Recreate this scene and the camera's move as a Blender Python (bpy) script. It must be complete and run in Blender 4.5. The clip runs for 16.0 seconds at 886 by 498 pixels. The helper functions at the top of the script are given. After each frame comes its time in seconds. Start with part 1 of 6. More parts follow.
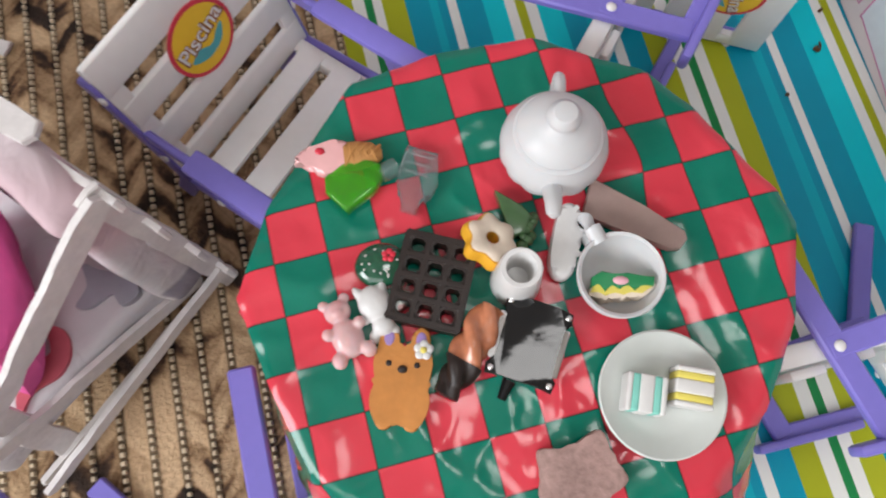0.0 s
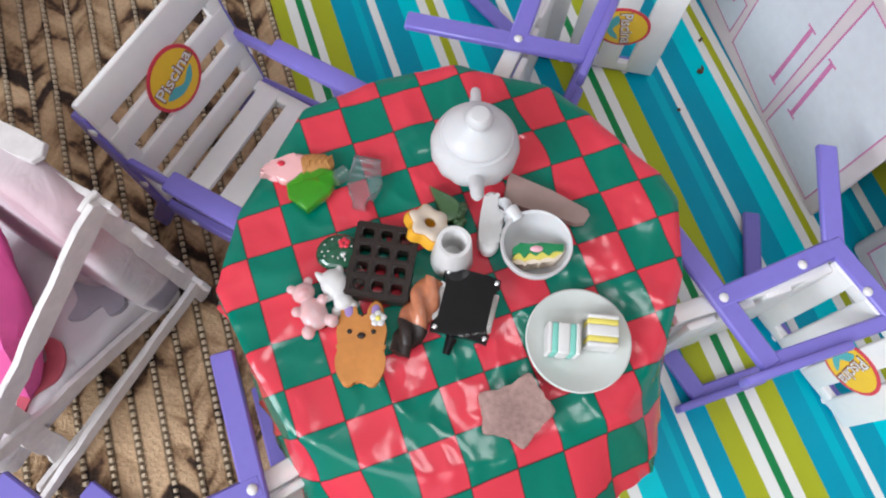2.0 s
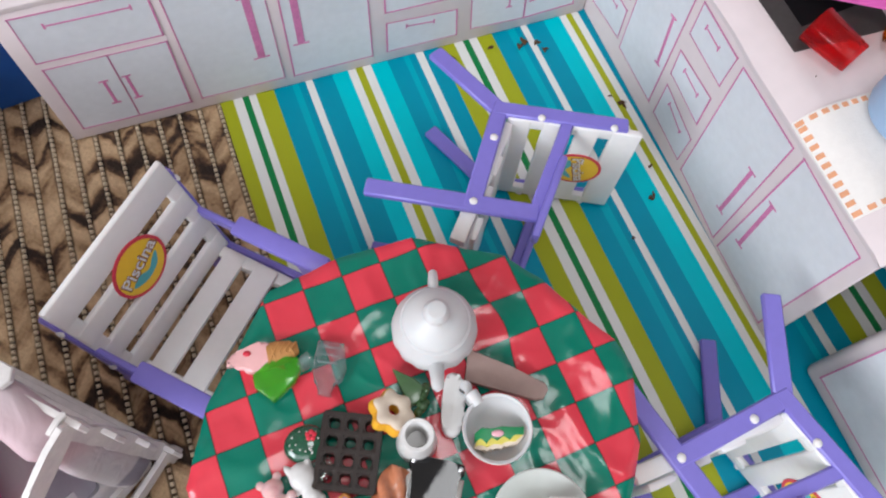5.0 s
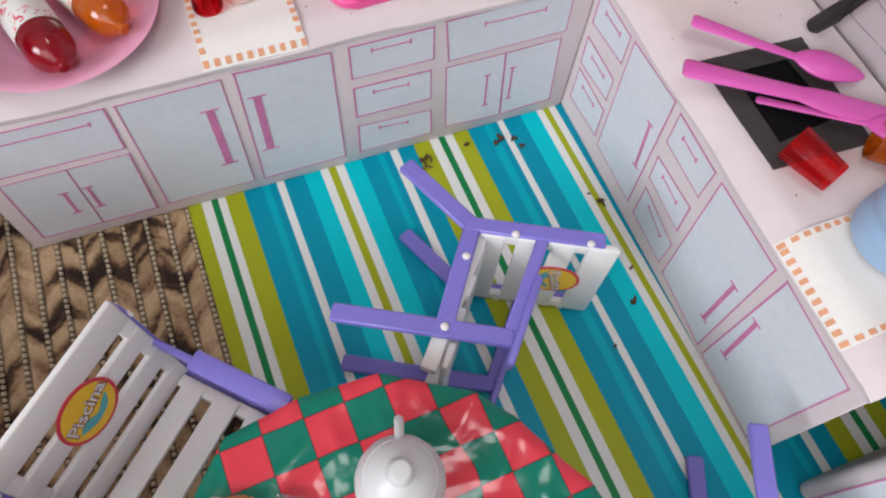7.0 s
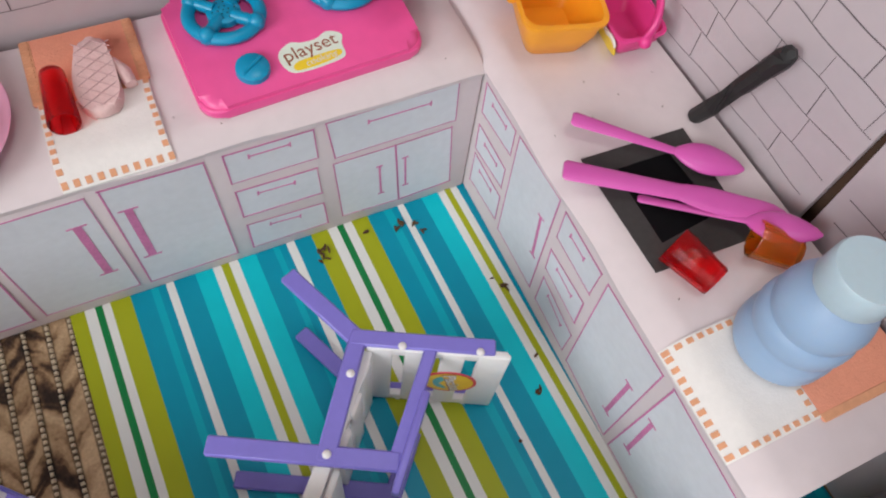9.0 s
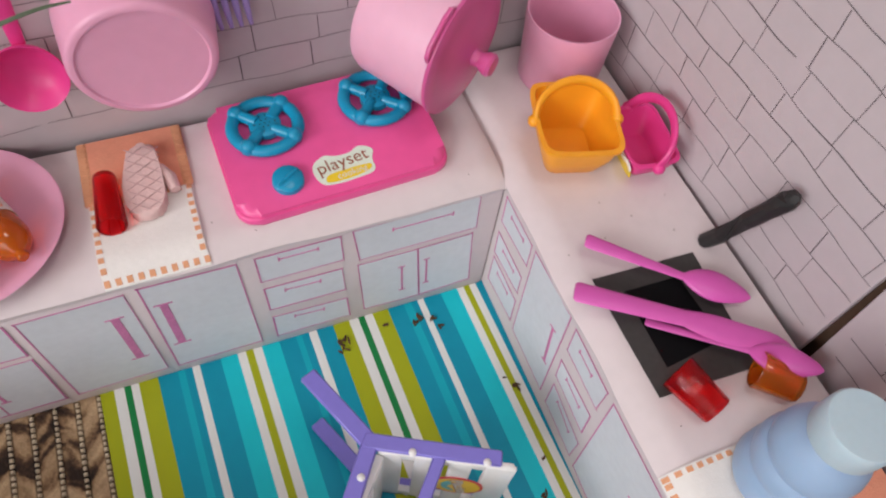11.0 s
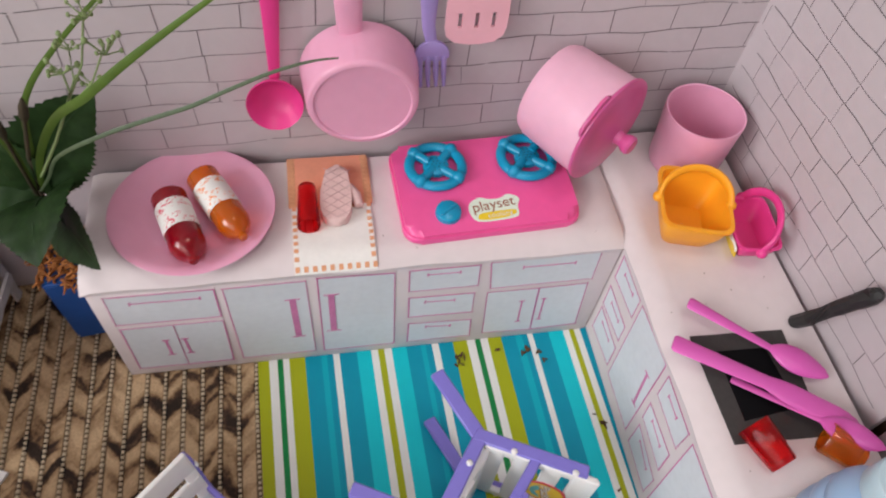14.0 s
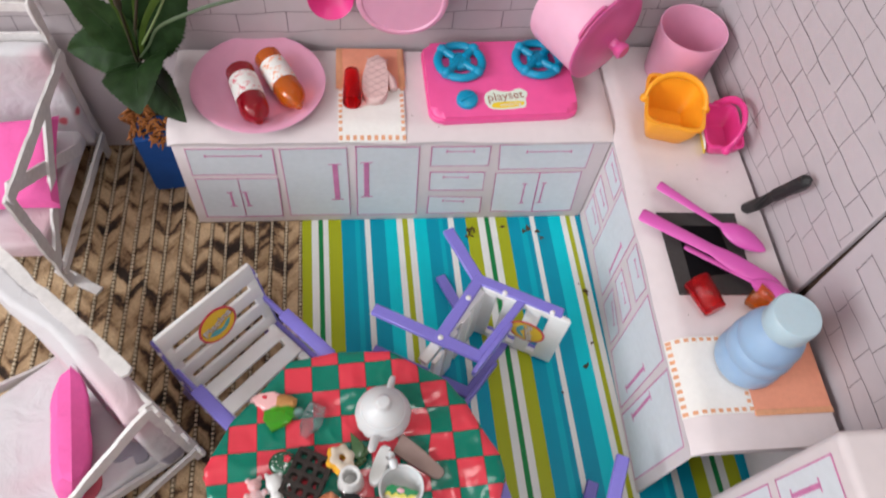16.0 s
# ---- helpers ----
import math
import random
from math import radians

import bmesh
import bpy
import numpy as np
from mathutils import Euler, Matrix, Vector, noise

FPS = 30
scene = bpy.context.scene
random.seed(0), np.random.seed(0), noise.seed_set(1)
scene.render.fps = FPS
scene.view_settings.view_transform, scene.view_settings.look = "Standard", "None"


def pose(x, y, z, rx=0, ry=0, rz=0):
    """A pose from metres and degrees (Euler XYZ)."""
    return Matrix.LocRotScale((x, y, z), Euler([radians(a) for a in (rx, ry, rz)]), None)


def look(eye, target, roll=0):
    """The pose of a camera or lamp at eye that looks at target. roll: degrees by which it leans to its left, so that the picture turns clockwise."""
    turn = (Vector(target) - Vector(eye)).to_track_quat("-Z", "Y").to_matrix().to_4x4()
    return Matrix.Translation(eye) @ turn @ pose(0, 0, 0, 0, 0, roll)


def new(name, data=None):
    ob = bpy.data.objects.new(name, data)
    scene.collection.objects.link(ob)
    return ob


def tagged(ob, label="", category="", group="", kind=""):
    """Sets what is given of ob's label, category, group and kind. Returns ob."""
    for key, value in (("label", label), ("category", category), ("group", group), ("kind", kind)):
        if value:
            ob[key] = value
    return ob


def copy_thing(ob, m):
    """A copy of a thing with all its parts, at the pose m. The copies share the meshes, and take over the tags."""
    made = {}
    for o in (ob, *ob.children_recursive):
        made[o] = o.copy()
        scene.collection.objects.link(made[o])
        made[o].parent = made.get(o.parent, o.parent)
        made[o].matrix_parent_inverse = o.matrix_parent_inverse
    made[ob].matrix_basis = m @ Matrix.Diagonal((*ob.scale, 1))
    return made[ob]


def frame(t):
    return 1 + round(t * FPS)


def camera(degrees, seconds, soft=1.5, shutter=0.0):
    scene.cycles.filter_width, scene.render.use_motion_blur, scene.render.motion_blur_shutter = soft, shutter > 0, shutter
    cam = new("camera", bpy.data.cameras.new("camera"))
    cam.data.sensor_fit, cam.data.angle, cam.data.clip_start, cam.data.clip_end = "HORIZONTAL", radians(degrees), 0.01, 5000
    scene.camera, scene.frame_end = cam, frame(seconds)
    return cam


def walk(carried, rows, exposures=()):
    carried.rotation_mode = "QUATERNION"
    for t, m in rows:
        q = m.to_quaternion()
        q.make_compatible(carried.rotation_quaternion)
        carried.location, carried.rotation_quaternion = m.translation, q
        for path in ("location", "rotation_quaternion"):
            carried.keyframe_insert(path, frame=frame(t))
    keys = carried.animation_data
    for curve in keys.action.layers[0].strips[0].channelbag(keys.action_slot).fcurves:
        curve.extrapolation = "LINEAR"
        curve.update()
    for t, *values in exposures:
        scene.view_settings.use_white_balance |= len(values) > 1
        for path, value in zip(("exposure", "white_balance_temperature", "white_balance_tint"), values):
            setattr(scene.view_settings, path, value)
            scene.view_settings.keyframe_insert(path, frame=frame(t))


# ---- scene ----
EXPOSURES = [(0.0, -0.18, 6500, 10), (1.5, -0.1, 6150, 10), (4.0, -0.08, 6200, 10), (6.5, -0.17, 6350, 10), (8.5, -0.28, 6500, 10), (11.5, -0.34, 6750, 13), (13.0, -0.3, 6800, 13), (14.5, -0.21, 6600, 10), (16.0, -0.13, 6500, 10)]
cam = camera(63.6, 16.0, soft=2.0, shutter=0.4)
# seconds, eye in centimetres, turn in degrees
PATH = [
    (0, -28.98, -34.03, 36.70, 15.33, -0.30, -12.00),
    (0.5, -28.41, -34.32, 35.06, 16.50, -1.20, -15.19),
    (1, -28.66, -37.38, 37.23, 18.77, -1.13, -16.58),
    (1.5, -29.55, -38.25, 39.41, 20.08, -2.84, -15.97),
    (2, -29.60, -38.67, 40.66, 20.54, -2.28, -16.74),
    (2.5, -29.41, -38.46, 41.58, 20.82, -2.76, -17.59),
    (3, -29.24, -38.22, 42.30, 21.75, -2.98, -18.62),
    (3.5, -28.38, -37.35, 43.76, 22.60, -2.94, -19.51),
    (4, -28.11, -35.89, 44.13, 22.74, -3.07, -19.35),
    (6.5, -25.04, -30.37, 44.64, 26.05, -2.80, -20.82),
    (7, -24.43, -29.19, 44.73, 26.82, -3.28, -20.63),
    (7.5, -23.10, -27.76, 44.81, 27.20, -3.58, -22.08),
    (8, -20.82, -26.65, 45.03, 27.78, -4.05, -24.16),
    (8.5, -19.47, -26.29, 45.56, 28.32, -5.01, -24.61),
    (11, -17.76, -24.20, 49.81, 32.41, -4.74, -21.00),
    (11.5, -18.80, -23.83, 51.27, 33.64, -4.35, -18.82),
    (12, -19.48, -23.80, 52.22, 34.70, -4.62, -17.20),
    (12.5, -20.73, -24.31, 53.22, 35.76, -4.47, -14.95),
    (13, -21.92, -25.49, 54.21, 36.30, -4.71, -13.17),
    (13.5, -22.81, -27.17, 55.09, 36.36, -4.82, -11.37),
    (14, -23.22, -29.34, 56.09, 35.97, -4.61, -9.09),
    (14.5, -23.35, -32.37, 57.59, 33.81, -4.31, -6.87),
    (15, -23.58, -35.16, 59.17, 32.86, -4.75, -5.80),
    (15.5, -23.80, -37.75, 61.28, 32.81, -4.91, -5.11),
    (16, -23.82, -40.47, 62.73, 30.66, -4.83, -4.36),
]
walk(cam, [(t, pose(x / 100, y / 100, z / 100, rx, ry, rz)) for t, x, y, z, rx, ry, rz in PATH], EXPOSURES)

CM = 0.01


def at(x, y, z, rx=0, ry=0, rz=0):
    """A pose in centimetres and degrees."""
    return pose(x * CM, y * CM, z * CM, rx, ry, rz)


# ---- light: a room with a tall window behind the camera ----
world = bpy.data.worlds.new("sky")
scene.world = world
world.use_nodes = True
wn = world.node_tree
sky = wn.nodes.new("ShaderNodeTexSky")
sky.sky_type = "NISHITA"
sky.sun_disc = False
sky.sun_elevation, sky.sun_rotation = radians(40), radians(200)
wn.links.new(sky.outputs[0], wn.nodes["Background"].inputs[0])
wn.nodes["Background"].inputs[1].default_value = 0.1


def area_lamp(name, m, width, height, watts, colour):
    data = bpy.data.lights.new(name, "AREA")
    data.shape, data.size, data.size_y, data.energy, data.color = "RECTANGLE", width, height, watts, colour
    ob = new(name, data)
    ob.matrix_world = m
    return ob


area_lamp("ceiling_light", look((0.08, -0.31, 2.44), (0.08, -0.31, 0)), 0.55, 0.55, 9, (1.0, 0.985, 0.97))
area_lamp("window_daylight", look((-2.52, -1.0, 1.5), (-0.1, 0.0, 0.1)), 1.4, 1.1, 66, (0.97, 0.985, 1.0))
area_lamp("back_window_daylight", look((-1.2, -1.86, 1.35), (0.0, 0, 0.1)), 1.5, 1.5, 15, (0.97, 0.985, 1.0))

# ---- materials ----


def material(name, colour, rough=0.5, metal=0.0, vary=0.06, grain=300.0, bump=0.0, bump_scale=400.0, glass=0.0, ior=1.45, coat=0.0, sub=0.0, alpha=1.0, stain=0.0, spread=0.0):
    """A procedural surface: base colour with grain and larger stains, fine relief."""
    mat = bpy.data.materials.new(name)
    mat.use_nodes = True
    nt = mat.node_tree
    b = nt.nodes["Principled BSDF"]
    b.inputs["Roughness"].default_value = rough
    b.inputs["Metallic"].default_value = metal
    b.inputs["IOR"].default_value = ior
    b.inputs["Transmission Weight"].default_value = glass
    b.inputs["Coat Weight"].default_value = coat
    b.inputs["Coat Roughness"].default_value = 0.08
    b.inputs["Alpha"].default_value = alpha
    if sub:
        b.inputs["Subsurface Weight"].default_value = sub
        b.inputs["Subsurface Scale"].default_value = 0.003
        b.inputs["Subsurface Radius"].default_value = (1.0, 0.6, 0.5)
    co = nt.nodes.new("ShaderNodeTexCoord")
    fine = nt.nodes.new("ShaderNodeTexNoise")
    fine.inputs["Scale"].default_value, fine.inputs["Detail"].default_value = grain, 4
    nt.links.new(co.outputs["Object"], fine.inputs["Vector"])
    broad = nt.nodes.new("ShaderNodeTexNoise")
    broad.inputs["Scale"].default_value, broad.inputs["Detail"].default_value = grain * 0.12, 3
    nt.links.new(co.outputs["Object"], broad.inputs["Vector"])
    add = nt.nodes.new("ShaderNodeMath")
    add.operation = "MULTIPLY_ADD"
    nt.links.new(broad.outputs["Fac"], add.inputs[0])
    add.inputs[1].default_value = 1.0 + 2 * stain
    nt.links.new(fine.outputs["Fac"], add.inputs[2])
    ramp = nt.nodes.new("ShaderNodeMapRange")
    ramp.inputs["From Min"].default_value, ramp.inputs["From Max"].default_value = 0.6, 1.4
    ramp.inputs["To Min"].default_value, ramp.inputs["To Max"].default_value = 1 - vary - stain, 1 + vary * 0.5
    nt.links.new(add.outputs[0], ramp.inputs["Value"])
    last = ramp.outputs[0]
    if spread:
        info = nt.nodes.new("ShaderNodeObjectInfo")
        each = nt.nodes.new("ShaderNodeMapRange")
        each.inputs["To Min"].default_value, each.inputs["To Max"].default_value = 1 - spread, 1 + spread
        nt.links.new(info.outputs["Random"], each.inputs["Value"])
        times = nt.nodes.new("ShaderNodeMath")
        times.operation = "MULTIPLY"
        nt.links.new(last, times.inputs[0])
        nt.links.new(each.outputs[0], times.inputs[1])
        last = times.outputs[0]
    mul = nt.nodes.new("ShaderNodeVectorMath")
    mul.operation = "SCALE"
    mul.inputs[0].default_value = colour[:3]
    nt.links.new(last, mul.inputs["Scale"])
    nt.links.new(mul.outputs[0], b.inputs["Base Color"])
    if bump:
        rel = nt.nodes.new("ShaderNodeTexNoise")
        rel.inputs["Scale"].default_value, rel.inputs["Detail"].default_value = bump_scale, 3
        nt.links.new(co.outputs["Object"], rel.inputs["Vector"])
        bp = nt.nodes.new("ShaderNodeBump")
        bp.inputs["Strength"].default_value, bp.inputs["Distance"].default_value = min(1.0, bump), 0.0006
        nt.links.new(rel.outputs["Fac"], bp.inputs["Height"])
        nt.links.new(bp.outputs[0], b.inputs["Normal"])
    return mat


def srgb(r, g, b):
    return tuple(((v / 255 + 0.055) / 1.055) ** 2.4 if v > 10 else v / 255 / 12.92 for v in (r, g, b))


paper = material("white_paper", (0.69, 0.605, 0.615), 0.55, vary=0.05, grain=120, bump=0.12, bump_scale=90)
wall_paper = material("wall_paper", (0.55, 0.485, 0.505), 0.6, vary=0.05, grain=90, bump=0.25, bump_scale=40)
panel_blue = material("pencil_blue_paper", (0.66, 0.68, 0.72), 0.6, vary=0.08, grain=160, bump=0.08)
ink_pink = material("pink_felt_pen", (0.62, 0.20, 0.40), 0.6, vary=0.25, grain=500)
ink_grey = material("grey_pen", (0.17, 0.14, 0.15), 0.7, vary=0.3, grain=400)
brown_card = material("brown_cardboard", (0.10, 0.055, 0.035), 0.9, vary=0.2)
purple = material("purple_plastic", (0.225, 0.19, 0.62), 0.32, vary=0.06, grain=200, bump=0.05)
white_plastic = material("white_plastic", (0.82, 0.80, 0.79), 0.34, vary=0.04, grain=200, sub=0.08)
pink_plastic = material("pink_plastic", (0.80, 0.38, 0.54), 0.33, vary=0.05, grain=100, sub=0.1)
pot_pink = material("light_pink_plastic", (0.82, 0.45, 0.59), 0.38, vary=0.05, grain=100, sub=0.1)
lid_pink = material("clear_pink_lid_plastic", (0.80, 0.13, 0.38), 0.3, vary=0.1, grain=60, glass=0.25, sub=0.2)
hot_pink = material("hot_pink_plastic", (0.76, 0.05, 0.26), 0.4, vary=0.05, grain=120)
stove_pink = material("stove_pink_plastic", (0.88, 0.105, 0.34), 0.36, vary=0.07, grain=100)
spoon_pink = material("magenta_plastic", (0.66, 0.105, 0.43), 0.36, vary=0.05, grain=120)
pale_pink = material("pale_pink_plastic", (0.85, 0.45, 0.52), 0.35, vary=0.05, grain=120)
burner_blue = material("blue_plastic", (0.0, 0.29, 0.50), 0.3, vary=0.06, grain=200)
orange_plastic = material("orange_plastic", (0.93, 0.38, 0.02), 0.35, vary=0.05, grain=120, sub=0.1)
yellow_plastic = material("yellow_plastic", (0.85, 0.62, 0.03), 0.35)
bottle_blue = material("pale_blue_plastic", (0.32, 0.46, 0.65), 0.4, vary=0.04, grain=60, sub=0.2)
cap_blue = material("milky_blue_cap", (0.47, 0.60, 0.67), 0.42, vary=0.04, sub=0.2)
black_paper = material("black_card", (0.05, 0.045, 0.044), 0.75, vary=0.2)
black_plastic = material("black_plastic", (0.022, 0.021, 0.021), 0.55, vary=0.3, grain=200)
black_gloss = material("black_gloss", (0.008, 0.008, 0.009), 0.08, ior=1.5, bump=0.35, bump_scale=70)
basin_black = material("black_basin", (0.004, 0.004, 0.005), 0.7, ior=1.2)
chrome = material("chrome", (0.95, 0.95, 0.96), 0.2, metal=1.0)
ceramic = material("white_glazed_ceramic", (0.65, 0.65, 0.66), 0.42, vary=0.04, grain=60, coat=0.14, sub=0.15)
red_clear = material("clear_red_plastic", (0.62, 0.008, 0.03), 0.1, glass=0.72, coat=0.25)
tumbler_red = material("thin_clear_red_plastic", (0.90, 0.03, 0.04), 0.08, glass=0.9, ior=1.25)
tumbler_orange = material("thin_clear_orange_plastic", (0.98, 0.30, 0.02), 0.08, glass=0.85)
orange_clear = material("clear_orange_plastic", (0.97, 0.22, 0.008), 0.1, glass=0.65, coat=0.25)
label_white = material("white_label", (0.82, 0.80, 0.76), 0.5)
felt_white = material("white_felt", (0.80, 0.77, 0.74), 0.95, vary=0.05, grain=300, bump=0.25, bump_scale=900)
felt_peach = material("peach_felt", (0.83, 0.34, 0.22), 0.95, vary=0.08, grain=300, bump=0.5, bump_scale=900)
stitch = material("orange_thread", (0.74, 0.36, 0.20), 0.9, vary=0.15)
mitt_cloth = material("quilted_pink_cloth", (0.74, 0.52, 0.50), 0.95, vary=0.1, grain=400, bump=0.6, bump_scale=700)
mitt_seam = material("dusty_pink_thread", (0.56, 0.36, 0.36), 0.9, vary=0.1)
cushion_pink = material("pink_cushion_cloth", (0.86, 0.13, 0.42), 0.8, vary=0.08, grain=300, bump=0.2, bump_scale=200)
stick_white = material("white_painted_wood", (0.76, 0.72, 0.71), 0.6, vary=0.14, grain=200, bump=0.3, bump_scale=250, stain=0.05)
leaf_green = material("dark_green_leaf", (0.017, 0.040, 0.011), 0.52, vary=0.55, grain=150, bump=0.5, bump_scale=250, spread=0.25, ior=1.25)
blade_green = material("grass_green", (0.085, 0.15, 0.022), 0.45, vary=0.25, grain=120)
stem_brown = material("brown_stem", (0.04, 0.03, 0.015), 0.7, vary=0.3)
blade_dull = material("dull_green_blade", (0.07, 0.10, 0.05), 0.5, vary=0.3)
rib_green = material("leaf_rib_green", (0.025, 0.052, 0.018), 0.6, vary=0.3)
bud_green = material("pale_green_buds", (0.22, 0.29, 0.12), 0.6, vary=0.2)
pot_blue = material("blue_paper_pot", (0.008, 0.075, 0.30), 0.5, vary=0.15, grain=100, bump=0.2)
mulch = material("orange_brown_shreds", (0.36, 0.13, 0.035), 0.9, vary=0.4, grain=400, spread=0.4)
stone = material("pink_brown_stone", (0.45, 0.29, 0.26), 0.9, vary=0.35, grain=420, bump=1.0, bump_scale=320)
stone_flat = material("smooth_brown_stone", (0.42, 0.30, 0.27), 0.8, vary=0.08, grain=300, bump=0.2, bump_scale=500)
chocolate = material("dark_chocolate", (0.022, 0.013, 0.011), 0.4, vary=0.2, bump=0.15)
cookie = material("baked_cookie", (0.62, 0.25, 0.06), 0.6, vary=0.15, grain=250, bump=0.25, bump_scale=500)
donut_dough = material("golden_dough", (0.80, 0.40, 0.03), 0.45, vary=0.15, grain=250)
icing = material("cream_icing", (0.80, 0.68, 0.55), 0.4, vary=0.06)
lilac = material("lilac_enamel", (0.36, 0.24, 0.55), 0.4)
pastry = material("glazed_pastry", (0.66, 0.24, 0.12), 0.25, vary=0.45, grain=150, coat=0.7)
gummy_pink = material("pink_resin", (0.98, 0.64, 0.65), 0.18, glass=0.28, coat=0.4, sub=0.6)
gummy_green = material("green_resin", (0.14, 0.74, 0.03), 0.1, glass=0.7, coat=0.3)
clear_resin = material("clear_resin", (0.80, 0.95, 0.97), 0.1, glass=0.9)
globe_resin = material("clear_globe_resin", (0.86, 0.96, 0.90), 0.05, glass=0.95)
glass_green = material("green_glitter_resin", (0.012, 0.11, 0.055), 0.1, glass=0.12, coat=1.0, vary=0.5, grain=500)
pig_pink = material("pink_enamel", (0.86, 0.47, 0.47), 0.25, coat=0.4)
cone_brown = material("waffle_cone", (0.55, 0.26, 0.08), 0.5, vary=0.15)
leaf_slice = material("green_glaze", (0.06, 0.13, 0.05), 0.25, vary=0.3, grain=200, coat=0.4)
marsh_white = material("sugar_white", (0.74, 0.73, 0.71), 0.55)
marsh_teal = material("sugar_teal", (0.24, 0.64, 0.54), 0.55)
marsh_yellow = material("sugar_yellow", (0.82, 0.70, 0.14), 0.55)
plain_white = material("white_enamel", (0.72, 0.71, 0.70), 0.3)
red_enamel = material("red_enamel", (0.65, 0.03, 0.06), 0.3)
green_enamel = material("green_enamel", (0.02, 0.25, 0.09), 0.35)
sticker_yellow = material("yellow_print", (0.88, 0.56, 0.04), 0.4)
sticker_red = material("red_print", (0.68, 0.05, 0.09), 0.4)
sticker_blue = material("turquoise_print", (0.10, 0.42, 0.46), 0.4)
sticker_pale = material("pale_print", (0.72, 0.82, 0.70), 0.4)
ink_brown = material("brown_print", (0.30, 0.10, 0.05), 0.5)
crumb_brown = material("dry_crumbs", (0.10, 0.05, 0.02), 0.8, vary=0.4)
rib_cord = material("beige_cord", (0.68, 0.56, 0.40), 0.95, vary=0.25, grain=500)
print_grey = material("grey_cloth_print", (0.34, 0.34, 0.39), 0.9, vary=0.25, grain=80)
print_red = material("red_cloth_print", (0.60, 0.13, 0.17), 0.9, vary=0.25, grain=80)
room_wall = material("room_wall_paint", (0.50, 0.48, 0.46), 0.8)
room_ceiling = material("room_ceiling_paint", (0.80, 0.79, 0.78), 0.85)
fork_purple = material("lilac_plastic", (0.36, 0.27, 0.58), 0.35)


# the carpet's corded ribs: place of the first, distance between two, and lean, in metres
CORD_FROM, CORD_STEP, CORD_LEAN = -0.3011, 0.01465, 0.014


def carpet_material():
    """Brown animal-print pile."""
    mat = bpy.data.materials.new("animal_print_carpet")
    mat.use_nodes = True
    nt = mat.node_tree
    b = nt.nodes["Principled BSDF"]
    b.inputs["Roughness"].default_value = 0.95
    co = nt.nodes.new("ShaderNodeTexCoord")
    sp = nt.nodes.new("ShaderNodeSeparateXYZ")
    nt.links.new(co.outputs["Object"], sp.inputs[0])

    def sums(op, a, b, c=None):
        n = nt.nodes.new("ShaderNodeMath")
        n.operation = op
        for slot, v in zip(n.inputs, (a, b, c)):
            if isinstance(v, (int, float)):
                slot.default_value = v
            elif v is not None:
                nt.links.new(v, slot)
        return n.outputs[0]

    # between two ribs the pile leans one way, in the next column the other way
    xs = sums("MULTIPLY_ADD", sp.outputs["Y"], CORD_LEAN, sp.outputs["X"])
    col = sums("DIVIDE", sums("ADD", xs, -CORD_FROM + CORD_STEP * 200), CORD_STEP)
    index = sums("FLOOR", col, 0.0)
    within = sums("FRACT", col, 0.0)
    tri = sums("PINGPONG", col, 1.0)
    wn1 = nt.nodes.new("ShaderNodeTexWhiteNoise")
    wn1.noise_dimensions = "1D"
    nt.links.new(index, wn1.inputs["W"])
    drift = nt.nodes.new("ShaderNodeTexNoise")
    drift.inputs["Scale"].default_value, drift.inputs["Detail"].default_value = 45, 2
    nt.links.new(co.outputs["Object"], drift.inputs["Vector"])
    along = sums("ADD", sums("MULTIPLY_ADD", tri, 0.016, sp.outputs["Y"]), sums("MULTIPLY_ADD", wn1.outputs["Value"], 0.010, sums("MULTIPLY", drift.outputs["Fac"], 0.018)))
    cv = nt.nodes.new("ShaderNodeCombineXYZ")
    nt.links.new(sums("MULTIPLY_ADD", index, 0.37, sums("MULTIPLY", within, 0.35)), cv.inputs[0])
    nt.links.new(sums("MULTIPLY", along, 58.0), cv.inputs[1])
    n1 = nt.nodes.new("ShaderNodeTexNoise")
    n1.inputs["Scale"].default_value, n1.inputs["Detail"].default_value, n1.inputs["Distortion"].default_value = 1.0, 2.5, 0.5
    nt.links.new(cv.outputs[0], n1.inputs["Vector"])
    n3 = nt.nodes.new("ShaderNodeTexNoise")
    n3.inputs["Scale"].default_value, n3.inputs["Detail"].default_value = 16, 2
    nt.links.new(co.outputs["Object"], n3.inputs["Vector"])
    fibre = nt.nodes.new("ShaderNodeTexNoise")
    fibre.inputs["Scale"].default_value, fibre.inputs["Detail"].default_value = 260, 2
    nt.links.new(co.outputs["Object"], fibre.inputs["Vector"])
    level = sums("ADD", sums("MULTIPLY_ADD", n3.outputs["Fac"], 0.5, sums("MULTIPLY", n1.outputs["Fac"], 0.8)), sums("MULTIPLY_ADD", fibre.outputs["Fac"], 0.16, -0.08 - 0.078))
    bands = sums("SINE", sums("MULTIPLY", along, 6.2832 / 0.026), 0.0)
    level = sums("MULTIPLY_ADD", bands, 0.06, level)
    cr = nt.nodes.new("ShaderNodeValToRGB")
    e = cr.color_ramp.elements
    e[0].position, e[0].color = 0.38, (0.026, 0.014, 0.009, 1)
    e[1].position, e[1].color = 0.66, (0.58, 0.40, 0.24, 1)
    for p, c in ((0.44, (0.08, 0.042, 0.024, 1)), (0.475, (0.21, 0.12, 0.062, 1)), (0.53, (0.38, 0.245, 0.135, 1))):
        s = e.new(p)
        s.color = c
